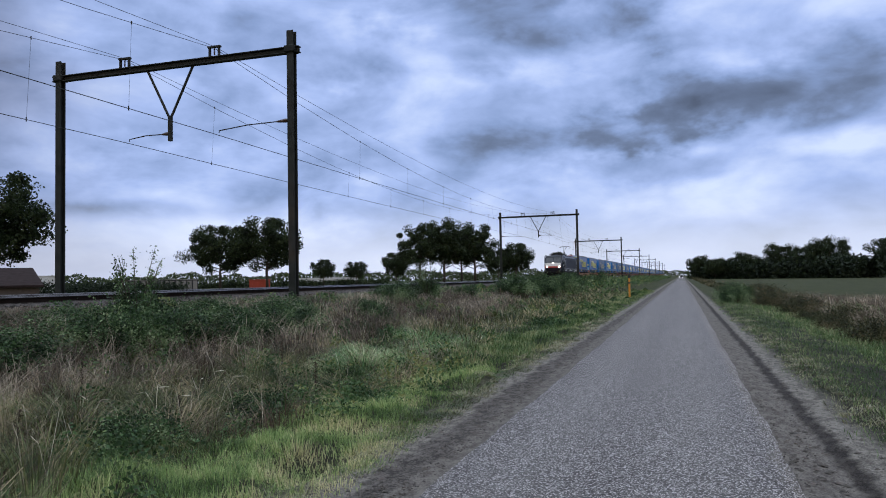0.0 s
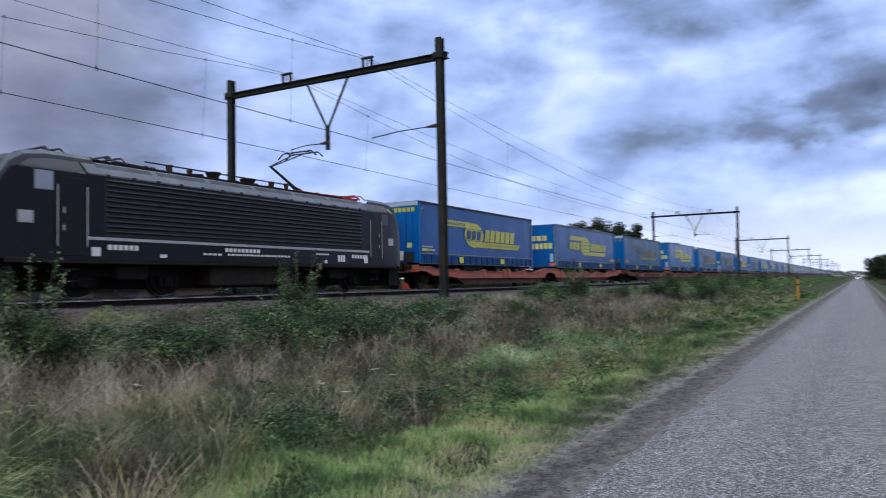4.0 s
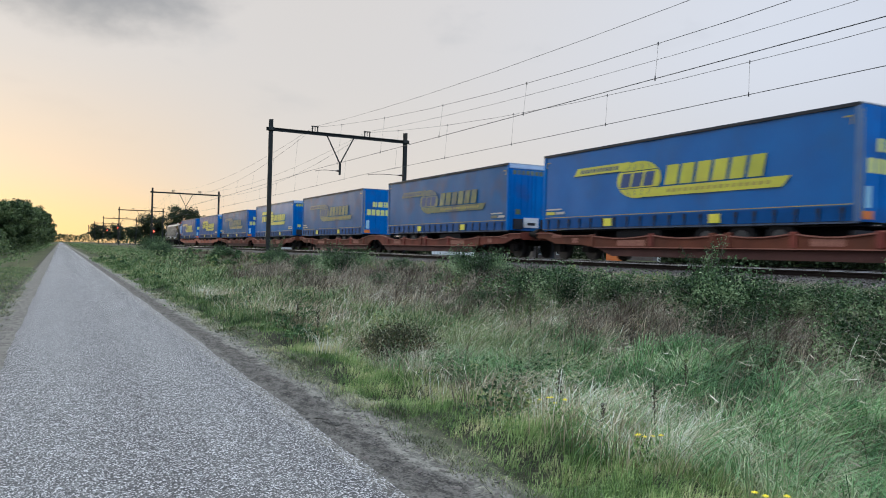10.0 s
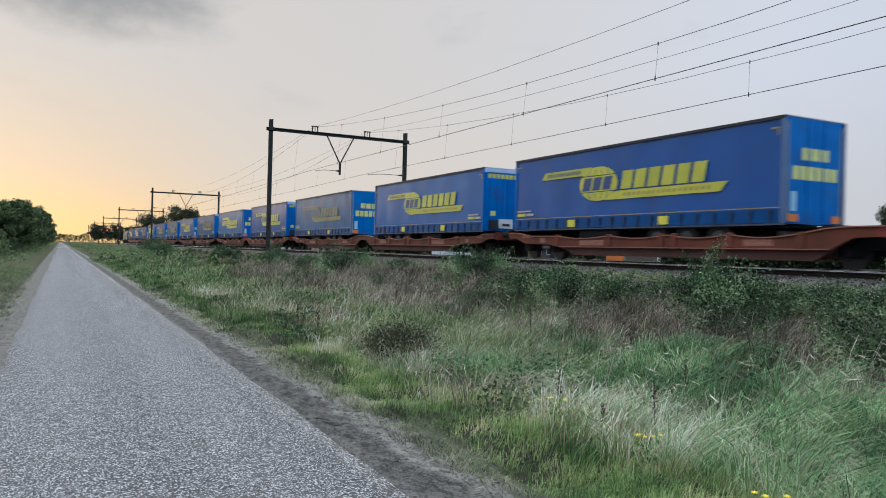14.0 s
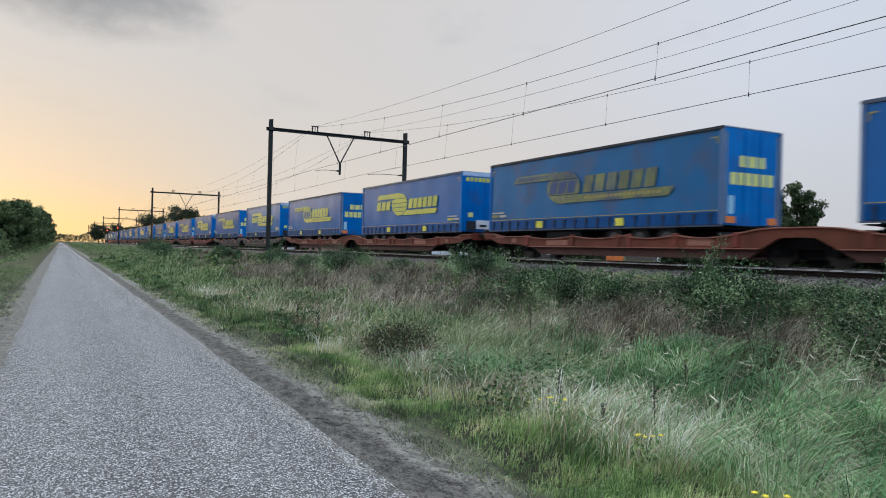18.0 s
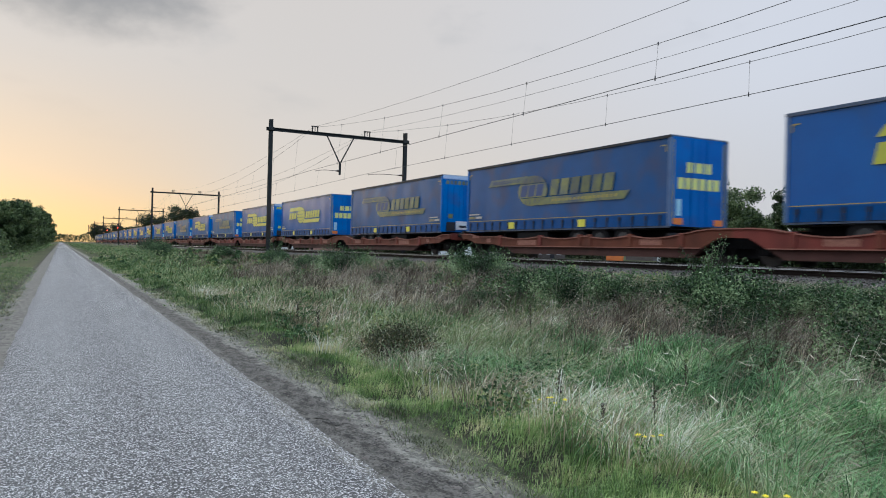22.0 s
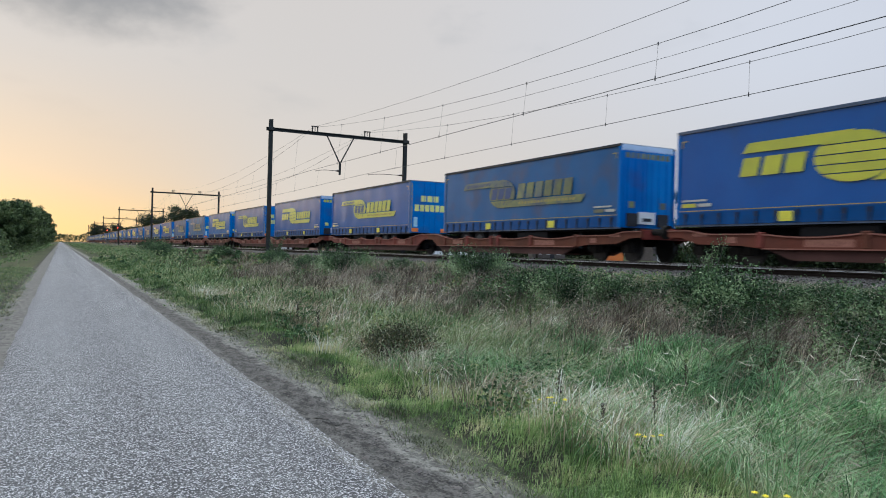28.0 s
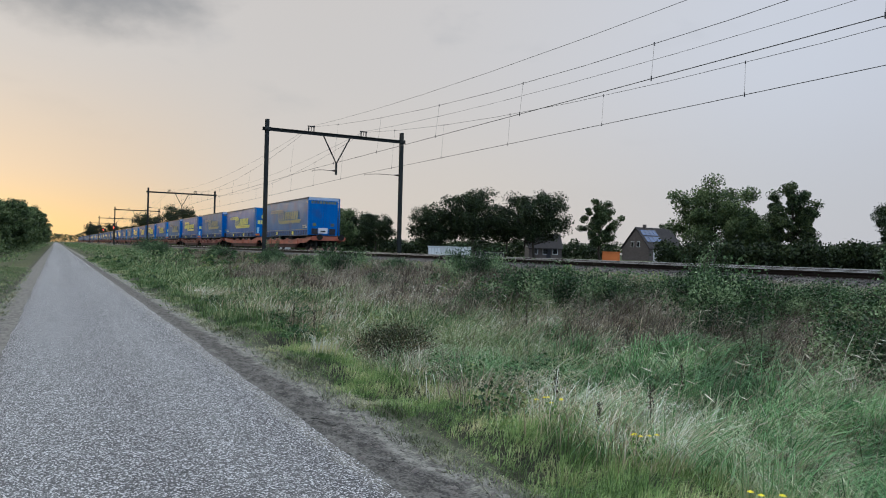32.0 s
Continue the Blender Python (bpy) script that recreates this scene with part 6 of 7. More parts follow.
def barn(yaw, dist, turn):
    x, y = spot(yaw, dist)
    b = thing("barn", "low dark red-brown barn with a sloping roof", "barn", "", pose(x, y, 0.5, 0, 0, turn))
    part("wall", prism(bmesh.new(), [(-6, -0.2), (6, -0.2), (6, 1.3), (0, 2.9), (-6, 1.3)], -10, 10), M_BRICK, b)
    for s in (-1, 1):
        part("roof", prism(bmesh.new(), [(s * 6.4, 1.15), (0, 2.92), (0, 3.1), (s * 6.4, 1.35)], -10.3, 10.3), M_BARNROOF, b, "dark red-brown roof slope")
    for q in (-5, 0, 5):
        for s in (-1, 1):
            part("door", boxes((q - 1.2, q + 1.2, *sorted((s * 5.98, s * 6.04)), 0, 1.25)), M_TRIM, b)


barn(53.8, 84, 55)
# ---------------------------------------------------------------- small fixtures
def marker_post(x, y):
    p = thing("pipeline_marker", "orange plastic marker post with dark cap on the verge", "marker post", "", pose(x, y, float(ground_z(x, y))))
    part("post", tube(bmesh.new(), [(0, 0, -0.2), (0, 0, 1.5)], 0.07, 12), M_MARKER, p)
    part("cap", tube(bmesh.new(), [(0, 0, 1.5), (0, 0, 1.68), (0, 0, 1.78)], [0.085, 0.085, 0.04], 12), M_TRIM, p, "dark cap")
    part("band", tube(bmesh.new(), [(0, 0, 1.08), (0, 0, 1.2)], 0.074, 12), M_TRIM, p)


marker_post(-3.77, 57)


def rail_signal(x, y, h):
    s = thing("railway_signal", "tall railway signal mast showing red", "signal", "railway signals", pose(x, y, 1.2))
    part("mast", tube(bmesh.new(), [(0, 0, 0), (0, 0, h)], 0.08, 8), M_MAST, s)
    head = part("signal_head", boxes((-0.25, 0.25, 0.0, 0.14, h - 1.3, h), bevel=0.04), M_TRIM, s)
    part("red_lens", tube(bmesh.new(), [(0, 0.14, h - 1.0), (0, 0.22, h - 1.0)], 0.17, 12), M_REDLAMP, head, "lit red lens")
    part("base", boxes((-0.3, 0.3, -0.3, 0.3, -0.5, 0.1)), M_CONCRETE, s)


rail_signal(-13.0, -205, 5.2)
rail_signal(-17.0, -330, 6.4)
rail_signal(-21.5, -205, 4.6)


def far_car(x, y, turn):
    c = thing("car", "small dark car far down the road with headlights on", "car", "", pose(x, y, 0.03, 0, 0, turn))
    bm = bmesh.new()
    prism(bm, [(-2.1, 0.3), (2.1, 0.3), (2.15, 0.7), (1.3, 0.9), (0.6, 1.42), (-1.2, 1.45), (-2.0, 0.95), (-2.15, 0.6)], -0.85, 0.85)
    part("body", bm, M_BLACK, c)
    for sx in (-0.62, 0.62):
        part("headlight", boxes((sx - 0.16, sx + 0.16, -2.2, -2.12, 0.55, 0.75)), M_LAMP, c, "lit headlight")
        for yy in (-1.3, 1.3):
            part("wheel", disc_x(bmesh.new(), sx * 1.3 - 0.1, sx * 1.3 + 0.1, yy, 0.32, 0.32, 16), M_TYRE, c)
    part("windscreen", boxes((-0.7, 0.7, -1.75, -1.5, 0.98, 1.3)), M_GLASS, c)


far_car(-0.5, 380, 0)
# ---------------------------------------------------------------- verge plants
def patch(x, y, a, b, s):
    """Smooth patches over the verge, about -1 to 1."""
    return (np.sin(x * a + 1.3 * np.sin(y * b + s)) + np.sin(y * a * 0.8 + s * 2 + np.sin(x * b * 1.7)) + 0.6 * np.sin((x + y) * a * 1.9 + s)) / 2.6


def blades(name, label, category, x, y, h, w, lean, material, seed, wind=0.18, per=1, spread=0.0, cap=None, fine_=False, dome=0.0):
    """Grass blades as bent tapered strips standing on the ground, singly or in tufts that open outwards."""
    if len(x) == 0:
        return None
    rng = np.random.default_rng(seed)
    if per > 1:
        x, y, h, w, lean = (np.repeat(q, per) for q in (x, y, h, w, lean))
        h = h * rng.uniform(0.55, 1.1, len(h))
    n = len(x)
    b = rng.uniform(0, math.tau, n)
    q = np.sqrt(rng.uniform(0, 1, n))
    r = spread * q * (1 + np.abs(y) / 30)
    h = h * (1 - dome * q * q)
    x, y = x + np.cos(b) * r, y + np.sin(b) * r
    z = ground_z(x, y)
    if cap is not None:
        h = np.minimum(h, np.maximum(cap - z, 0.12) * rng.uniform(0.6, 1.12, n))
    a = rng.uniform(0, math.tau, n)
    side = np.stack((np.cos(a), np.sin(a), np.zeros(n)), axis=1) * (w * 0.5)[:, None]
    lx, ly = np.cos(b) * lean * h - 0.55 * wind * h, np.sin(b) * lean * h + 0.8 * wind * h
    base = np.stack((x, y, z - 0.02), axis=1)
    drop = 0.42 * np.minimum(lean, 1.3)
    top = base + np.stack((lx, ly, h * (1.0 - drop)), axis=1)
    if fine_:
        m1 = base + np.stack((lx * 0.16, ly * 0.16, h * 0.48), axis=1)
        m2 = base + np.stack((lx * 0.52, ly * 0.52, h * (0.86 - 0.3 * drop)), axis=1)
        co = np.stack((base - side, base + side, m1 + side, m1 - side, m2 + side * 0.75, m2 - side * 0.75, top), axis=1).reshape(-1, 3)
        f = (np.array([0, 1, 2, 3, 3, 2, 4, 5, 5, 4, 6])[None] + (np.arange(n) * 7)[:, None]).ravel()
        ob = raw(name, co, f, np.tile([4, 4, 3], n), material)
    else:
        mid = base + np.stack((lx * 0.36, ly * 0.36, h * 0.66), axis=1)
        co = np.stack((base - side, base + side, mid + side * 0.85, mid - side * 0.85, top), axis=1).reshape(-1, 3)
        f = (np.array([0, 1, 2, 3, 3, 2, 4])[None] + (np.arange(n) * 5)[:, None]).ravel()
        ob = raw(name, co, f, np.tile([4, 3], n), material)
    return tagged(ob, label, category, kind="stuff")


def scatter(n, x0, x1, seed, reach=9.0, power=2.9):
    rng = np.random.default_rng(seed)
    u = rng.uniform(-1, 1, n)
    y = reach * np.sinh(u * power)
    x = rng.uniform(x0, x1, n)
    return x, y, rng


def keep(m, *arrs):
    return tuple(a[m] for a in arrs)


def grow_verge():
    # short green grass next to the road
    x, y, rng = scatter(20000, -5.4, -2.6, 21)
    edge = np.where(y > 1, -2.58 - 0.075 * np.clip(y - 5, 0, 8), -2.82) - 0.09 * np.sin(y * 1.9) - 0.08 * np.sin(y * 4.3 + 1)
    m = rng.uniform(0, 1, len(x)) < np.clip((edge - x) / 0.3, 0.02, 1) * np.clip((x + 5.6) / 1.2, 0.2, 1) * np.clip(0.85 + 0.5 * patch(x * 2.2, y * 2.2, 1.1, 0.5, 2.7), 0.45, 1)
    x, y = keep(m, x, y)
    s = 1 + np.abs(y) / 14
    hh = rng.uniform(0.07, 0.2, len(x)) * (1 + 0.4 * patch(x, y, 1.1, 0.5, 2)) * np.clip((-2.3 - x) / 1.0, 0.35, 1.2)
    w, lean = rng.uniform(0.003, 0.006, len(x)), rng.uniform(0.2, 1.0, len(x))
    close = np.abs(y) < 14
    blades("verge_grass", "short green verge grass along the road edge", "grass", *keep(close, x, y, hh, w, lean), M_GRASS, 22, per=26, spread=0.15, wind=0.35, dome=0.4)
    blades("verge_grass", "short green verge grass along the road edge", "grass", *keep(~close, x, y, hh, w * s * 1.4, lean), M_DITCH, 42, per=14, spread=0.16)
    x, y, rng = scatter(9000, -3.25, -2.6, 45, 9.0, 2.4)
    x, y = keep((y > 6) & (x < -2.62 - 0.06 * np.clip(y - 5, 0, 6)), x, y)
    blades("verge_grass", "thin low green grass creeping over the bare soil", "grass", x, y, rng.uniform(0.03, 0.09, len(x)), rng.uniform(0.003, 0.006, len(x)) * (1 + y / 12), rng.uniform(0.5, 1.6, len(x)), M_DITCH, 46, per=12, spread=0.12)
    # tall green tussocks, domed, with gaps between them
    x, y, rng = scatter(3900, -12.2, -4.2, 23)
    green = np.where(y < 4, 0.22, 0.05)
    p = patch(x, y, 0.75, 0.35, 0.7)
    ridge = np.exp(-((x + 6.3) / 1.0) ** 2) + 0.7 * np.exp(-((x + 4.0) / 0.3) ** 2)
    m = rng.uniform(0, 1, len(x)) < np.clip(0.36 + green + 0.6 * p + 0.35 * ridge - 0.55 * np.clip((-7.9 - x) / 2.0, 0, 1), 0.05, 1) * np.clip((-4.0 - x) / 0.6, 0.15, 1)
    x, y = keep(m, x, y)
    s = 1 + np.abs(y) / 14
    hh = (0.16 + 0.55 * rng.uniform(0, 1, len(x)) ** 1.5) * (1 + 0.4 * patch(x, y, 0.9, 0.4, 5)) * (1 + 0.25 * np.exp(-((x + 6.6) / 0.9) ** 2))
    w, lean = rng.uniform(0.0045, 0.0085, len(x)), rng.uniform(0.6, 1.7, len(x))
    back, close = y < 0.8 + 1.3 * np.sin(x * 1.3), np.abs(y) < 14
    south = y < -10 + 2 * np.sin(x * 1.7)
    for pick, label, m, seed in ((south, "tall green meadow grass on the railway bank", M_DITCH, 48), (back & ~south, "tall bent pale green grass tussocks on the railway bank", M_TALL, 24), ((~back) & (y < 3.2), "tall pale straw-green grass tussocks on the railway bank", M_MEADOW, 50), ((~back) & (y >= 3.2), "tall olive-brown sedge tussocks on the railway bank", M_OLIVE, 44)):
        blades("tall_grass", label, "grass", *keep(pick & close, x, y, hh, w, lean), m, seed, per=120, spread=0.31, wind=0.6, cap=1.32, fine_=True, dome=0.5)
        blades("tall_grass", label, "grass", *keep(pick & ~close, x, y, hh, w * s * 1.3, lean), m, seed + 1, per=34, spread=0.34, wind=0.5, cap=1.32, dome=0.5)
    # single large tussocks
    tx = np.array([-7.4, -7.9, -6.9, -6.6, -6.2, -7.0, -8.3, -6.0, -5.8, -6.2, -7.2, -5.9, -6.4])
    ty = np.array([-7.7, -7.3, -7.2, -5.0, -4.4, -3.9, -5.2, -3.2, 12.9, 15.6, -2.4, 14.0, 18.5])
    th = np.array([0.62, 0.58, 0.5, 0.5, 0.46, 0.5, 0.5, 0.46, 0.55, 0.6, 0.5, 0.5, 0.6])
    blades("tussock_grass", "large lush green grass tussocks with long bent blades", "grass", tx, ty, th, np.full(13, 0.0075), np.linspace(0.8, 1.5, 13), M_LUSH, 52, per=900, spread=0.62, wind=0.6, fine_=True, dome=0.45)
    blades("dead_blades", "pale dead blades lying over the large tussocks", "grass", tx + 0.2, ty - 0.1, th * 0.95, np.full(13, 0.006), np.linspace(1.9, 0.9, 13), M_DRY, 53, per=170, spread=0.8, wind=0.9, fine_=True, dome=0.3)
    # low grass filling the gaps
    x, y, rng = scatter(15000, -11.6, -4.4, 54)
    m = (np.abs(y) < 40) & (rng.uniform(0, 1, len(x)) < np.clip(0.6 - 0.5 * np.clip((-8.0 - x) / 1.5, 0, 1), 0.1, 1))
    x, y = keep(m, x, y)
    hh, w, lean = rng.uniform(0.10, 0.3, len(x)), rng.uniform(0.005, 0.009, len(x)) * (1 + np.abs(y) / 14), rng.uniform(0.5, 1.8, len(x))
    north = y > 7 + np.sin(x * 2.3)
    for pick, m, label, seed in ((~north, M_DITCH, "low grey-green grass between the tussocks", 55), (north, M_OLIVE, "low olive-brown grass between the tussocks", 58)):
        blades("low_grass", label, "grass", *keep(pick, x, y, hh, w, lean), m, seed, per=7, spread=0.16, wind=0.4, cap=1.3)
    # dry grass and stalks
    x, y, rng = scatter(4300, -12.8, -4.2, 25)
    brown = np.where(y < -1, -0.10, np.where(y < 4.5, 0.2, 0.06))
    p = patch(x, y, 0.9, 0.42, 3.9)
    m = rng.uniform(0, 1, len(x)) < np.clip(0.28 + brown + 0.6 * p + 0.34 * np.clip((-7.6 - x) / 2.0, 0, 1) - 0.3 * np.exp(-((x + 6.3) / 0.9) ** 2), 0.03, 1)
    x, y = keep(m, x, y)
    s = 1 + np.abs(y) / 14
    hh, w, lean, close = 0.22 + 0.5 * rng.uniform(0, 1, len(x)) ** 1.4, rng.uniform(0.0035, 0.007, len(x)), rng.uniform(0.3, 1.5, len(x)), np.abs(y) < 14
    pale = (y > -1.0 + 0.6 * np.sin(x * 2.1)) & (y < 3.2 + 0.8 * np.sin(x * 1.7))
    russet = ~pale & ((patch(x, y, 1.3, 0.6, 1.1) > np.where(y < -1, 0.75, -0.15)) | (y > 3.4))
    for pick, m, seed, label in ((pale, M_STRAW, 56, "dry straw-coloured grass and stalks on the bank"), (~pale & ~russet, M_DRY, 26, "dry straw-coloured grass and stalks on the bank"), (russet, M_RUSSET, 57, "dead red-brown grass and stalks on the bank")):
        blades("dry_grass", label, "grass", *keep(close & pick, x, y, hh, w, lean), m, seed, per=62, spread=0.27, wind=0.45, cap=1.32, fine_=True, dome=0.3)
    blades("dry_grass", "dead red-brown grass and stalks on the bank", "grass", *keep(~close & (x < -6.5), x, y, hh, w * s * 1.3, lean), M_RUSSET, 46, per=18, spread=0.3, cap=1.34, dome=0.3)
    # long dry stalks standing through the shrubs, some fallen over
    x, y, rng = scatter(4200, -11.9, -7.4, 37, 7.0, 2.4)
    blades("dry_stalks", "long thin pale dead stalks among the shrubs", "grass", x, y, rng.uniform(0.4, 0.95, len(x)), rng.uniform(0.003, 0.0055, len(x)) * (1 + np.abs(y) / 16), rng.uniform(0.3, 1.6, len(x)), M_STALK, 38, per=9, spread=0.22, wind=0.5, cap=1.42, fine_=True)
    # leafy weeds in low dense patches
    x, y, rng = scatter(3600, -12.2, -3.6, 27)
    p = patch(x, y, 0.95, 0.45, 6.1)
    m = rng.uniform(0, 1, len(x)) < np.clip(0.06 + 0.75 * p + np.where((y > -3) & (y < 6.5), 0.12, 0.42) * np.clip((-7.4 - x) / 1.6, 0, 1) + np.where(y > 3, 0.08, -0.12) + 0.35 * np.exp(-((x + 5.0) / 0.35) ** 2) * (y > 2), 0.01, 1) * ~((y < 0) & (y > -6) & (x > -5.2)) * np.where(np.abs(y) > 18, 0.5, 1.0)
    x, y = keep(m, x, y)
    n, per = len(x), 170
    c = np.repeat(np.stack((x, y, ground_z(x, y)), axis=1), per, axis=0)
    hh = np.repeat(rng.uniform(0.16, 0.5, n), per)
    f = rng.uniform(0.05, 1, n * per) ** 0.7
    off = rng.normal(0, 0.17, (n * per, 2))
    c += np.concatenate((off, (f * hh * np.exp(-(off ** 2).sum(axis=1) / 0.12))[:, None]), axis=1)
    c[:, 2] = np.minimum(c[:, 2], 1.36)
    ob = quads("weeds", leaves(rng, c, np.repeat(0.036 * (1 + np.abs(y) / 18), per), 0.3), M_HERB)
    tagged(ob, "dark leafy weeds and nettles among the grass", "weeds", kind="stuff")
    # seed heads on long bent stalks
    x, y, rng = scatter(9000, -9.5, -4.6, 29, 6.0, 2.3)
    p = patch(x, y, 0.7, 0.4, 1.5)
    m = rng.uniform(0, 1, len(x)) < np.clip(0.35 + 0.6 * p, 0.05, 1) * np.where(y > 3, 0.2, 0.4)
    x, y = keep(m, x, y)
    n = len(x)
    z = ground_z(x, y)
    hh = rng.uniform(0.45, 0.85, n)
    a, ln = rng.normal(2.2, 0.8, n), rng.uniform(0.2, 0.5, n)
    top = np.stack((x + np.cos(a) * ln, y + np.sin(a) * ln, z + hh), axis=1)
    d = np.stack((np.cos(a) * 0.9, np.sin(a) * 0.9, rng.uniform(-0.5, 0.1, n)), axis=1)
    s = np.stack((-np.sin(a), np.cos(a), np.full(n, 0.4)), axis=1) * rng.uniform(0.004, 0.008, n)[:, None]
    q = np.stack((top, top + d * 0.07 + s, top + d * rng.uniform(0.11, 0.2, n)[:, None], top + d * 0.07 - s), axis=1)
    base = np.stack((x, y, z), axis=1)
    st = np.stack((-np.sin(a), np.cos(a), np.zeros(n)), axis=1) * 0.0022
    bow = base * 0.35 + top * 0.65 + np.array([0, 0, 0.12])
    q2 = np.stack((base - st, base + st, bow + st, bow - st), axis=1)
    q3 = np.stack((bow - st, bow + st, top + st, top - st), axis=1)
    tagged(quads("seed_grass", np.concatenate((q, q2, q3)), M_DRY), "pale drooping seed heads on long grass stalks", "grass", kind="stuff")
    # thin pale stems standing above the green grass
    x, y, rng = scatter(5200, -8.6, -3.9, 47, 6.0, 2.2)
    x, y = keep((y < -3.8) & (rng.uniform(0, 1, len(x)) < np.clip(0.55 + 0.7 * patch(x, y, 1.2, 0.5, 3.3), 0.1, 1)), x, y)
    blades("pale_stems", "thin pale stems and dry tips standing over green grass", "grass", x, y, rng.uniform(0.3, 0.62, len(x)), rng.uniform(0.0028, 0.005, len(x)) * (1 + np.abs(y) / 14), rng.uniform(0.3, 1.3, len(x)), M_STRAW, 49, per=8, spread=0.25, wind=0.7, cap=1.3, fine_=True)
    # dry fringe where the grass meets the soil
    x, y, rng = scatter(11000, -3.2, -2.72, 39, 6.0, 2.6)
    x2, y2, _ = scatter(6000, 0.0, 0.5, 40, 6.0, 2.6)
    x, y = np.concatenate((x, x2 + np.where(y2 < -3, 1.05, 1.75))), np.concatenate((y, y2))
    m = (np.abs(y) < 30) & (rng.uniform(0, 1, len(x)) < np.clip(0.45 + 0.7 * patch(x * 2, y, 1.6, 0.7, 4.4), 0.04, 1))
    x, y = keep(m, x, y)
    blades("fringe_grass", "short pale trodden grass along the bare soil", "grass", x, y, rng.uniform(0.03, 0.11, len(x)), rng.uniform(0.003, 0.006, len(x)) * (1 + np.abs(y) / 10), rng.uniform(0.5, 2.0, len(x)), M_FRINGE, 43, per=9, spread=0.08)
    # the other side of the road
    x, y, rng = scatter(150000, 1.0, 8.5, 31, 7.0, 2.7)
    edge = np.where(y < -3, 1.05, 1.62 + 0.12 * np.sin(y * 1.3))
    m = (rng.uniform(0, 1, len(x)) < np.clip((x - edge) / 0.4, 0.0, 1))
    x, y = keep(m, x, y)
    s = 1 + np.abs(y) / 14
    tallf = np.clip((x - 3.4) / 1.2, 0, 1)
    blades("verge_grass", "short green grass beside the road ditch", "grass", x, y, rng.uniform(0.05, 0.13, len(x)) * (1 + 2.6 * tallf), rng.uniform(0.003, 0.006, len(x)) * s, rng.uniform(0.3, 1.3, len(x)), M_DITCH, 32)
    x, y, rng = scatter(110000, 5.6, 11.5, 33, 7.0, 2.7)
    m = (rng.uniform(0, 1, len(x)) < np.clip(0.45 + 0.6 * patch(x, y, 0.5, 0.3, 2.2), 0.05, 1)) 
    x, y = keep(m, x, y)
    s = 1 + np.abs(y) / 14
    blades("dry_grass", "dry pinkish-brown grass along the ditch", "grass", x, y, rng.uniform(0.35, 0.85, len(x)) * (1 + 0.3 * patch(x, y, 0.5, 0.3, 2.2)), rng.uniform(0.004, 0.007, len(x)) * s, rng.uniform(0.1, 0.9, len(x)), M_STALK, 34, wind=0.5)
    # rough grass beyond the railway
    x, y, rng = scatter(30000, -60, -22, 35, 12.0, 2.7)
    blades("field_grass", "rough meadow grass beyond the railway", "grass", x, y, rng.uniform(0.2, 0.6, len(x)), rng.uniform(0.02, 0.05, len(x)), rng.uniform(0.1, 0.6, len(x)), M_GRASS, 36)


grow_verge()


def pebbles():
    rng = np.random.default_rng(61)
    n = 5200
    side = rng.uniform(0, 1, n) < 0.6
    x = np.where(side, -2.06 - np.abs(rng.normal(0, 0.35, n)), 0.78 + np.abs(rng.normal(0, 0.4, n)))
    y = rng.normal(0, 9, n)
    c = np.stack((x, y, ground_z(x, y) + 0.004), axis=1)
    base = np.array([(0, 0, 0.7), (1, 0, 0), (0, 1, 0), (-1, 0, 0), (0, -1, 0)])
    v = base[None] * rng.uniform(0.5, 1.3, (n, 5, 3)) * rng.uniform(0.006, 0.017, (n, 1, 1)) + c[:, None]
    tri = np.array([(0, 1, 2), (0, 2, 3), (0, 3, 4), (0, 4, 1)])
    f = (tri[None] + (np.arange(n) * 5)[:, None, None]).ravel()
    tagged(raw("pebbles", v.reshape(-1, 3), f, np.full(n * 4, 3), M_BALLAST), "small loose stones and crumbs along the road edge", "pebbles", kind="stuff")


pebbles()


def soil_clods():
    """Flat crumbs and clods of dry soil on the bare strips beside the road."""
    rng = np.random.default_rng(67)
    n = 7000
    side = rng.uniform(0, 1, n) < 0.55
    x = np.where(side, rng.uniform(-2.95, -2.1, n), 0.8 + np.abs(rng.normal(0, 0.5, n)))
    y = rng.normal(0, 9, n)
    c = np.stack((x, y, ground_z(x, y) + 0.002), axis=1)
    base = np.array([(0, 0, 0.45), (1, 0, 0), (0.5, 0.87, 0), (-0.5, 0.87, 0), (-1, 0, 0), (-0.5, -0.87, 0), (0.5, -0.87, 0)])
    v = base[None] * rng.uniform(0.6, 1.3, (n, 7, 3)) * (0.008 + 0.03 * rng.uniform(0, 1, (n, 1, 1)) ** 3) + c[:, None]
    tri = np.array([(0, k, k % 6 + 1) for k in range(1, 7)])
    f = (tri[None] + (np.arange(n) * 7)[:, None, None]).ravel()
    tagged(raw("soil_clods", v.reshape(-1, 3), f, np.full(n * 6, 3), M_CLOD), "crumbs and clods of dry brown soil beside the road", "soil", kind="stuff")


soil_clods()


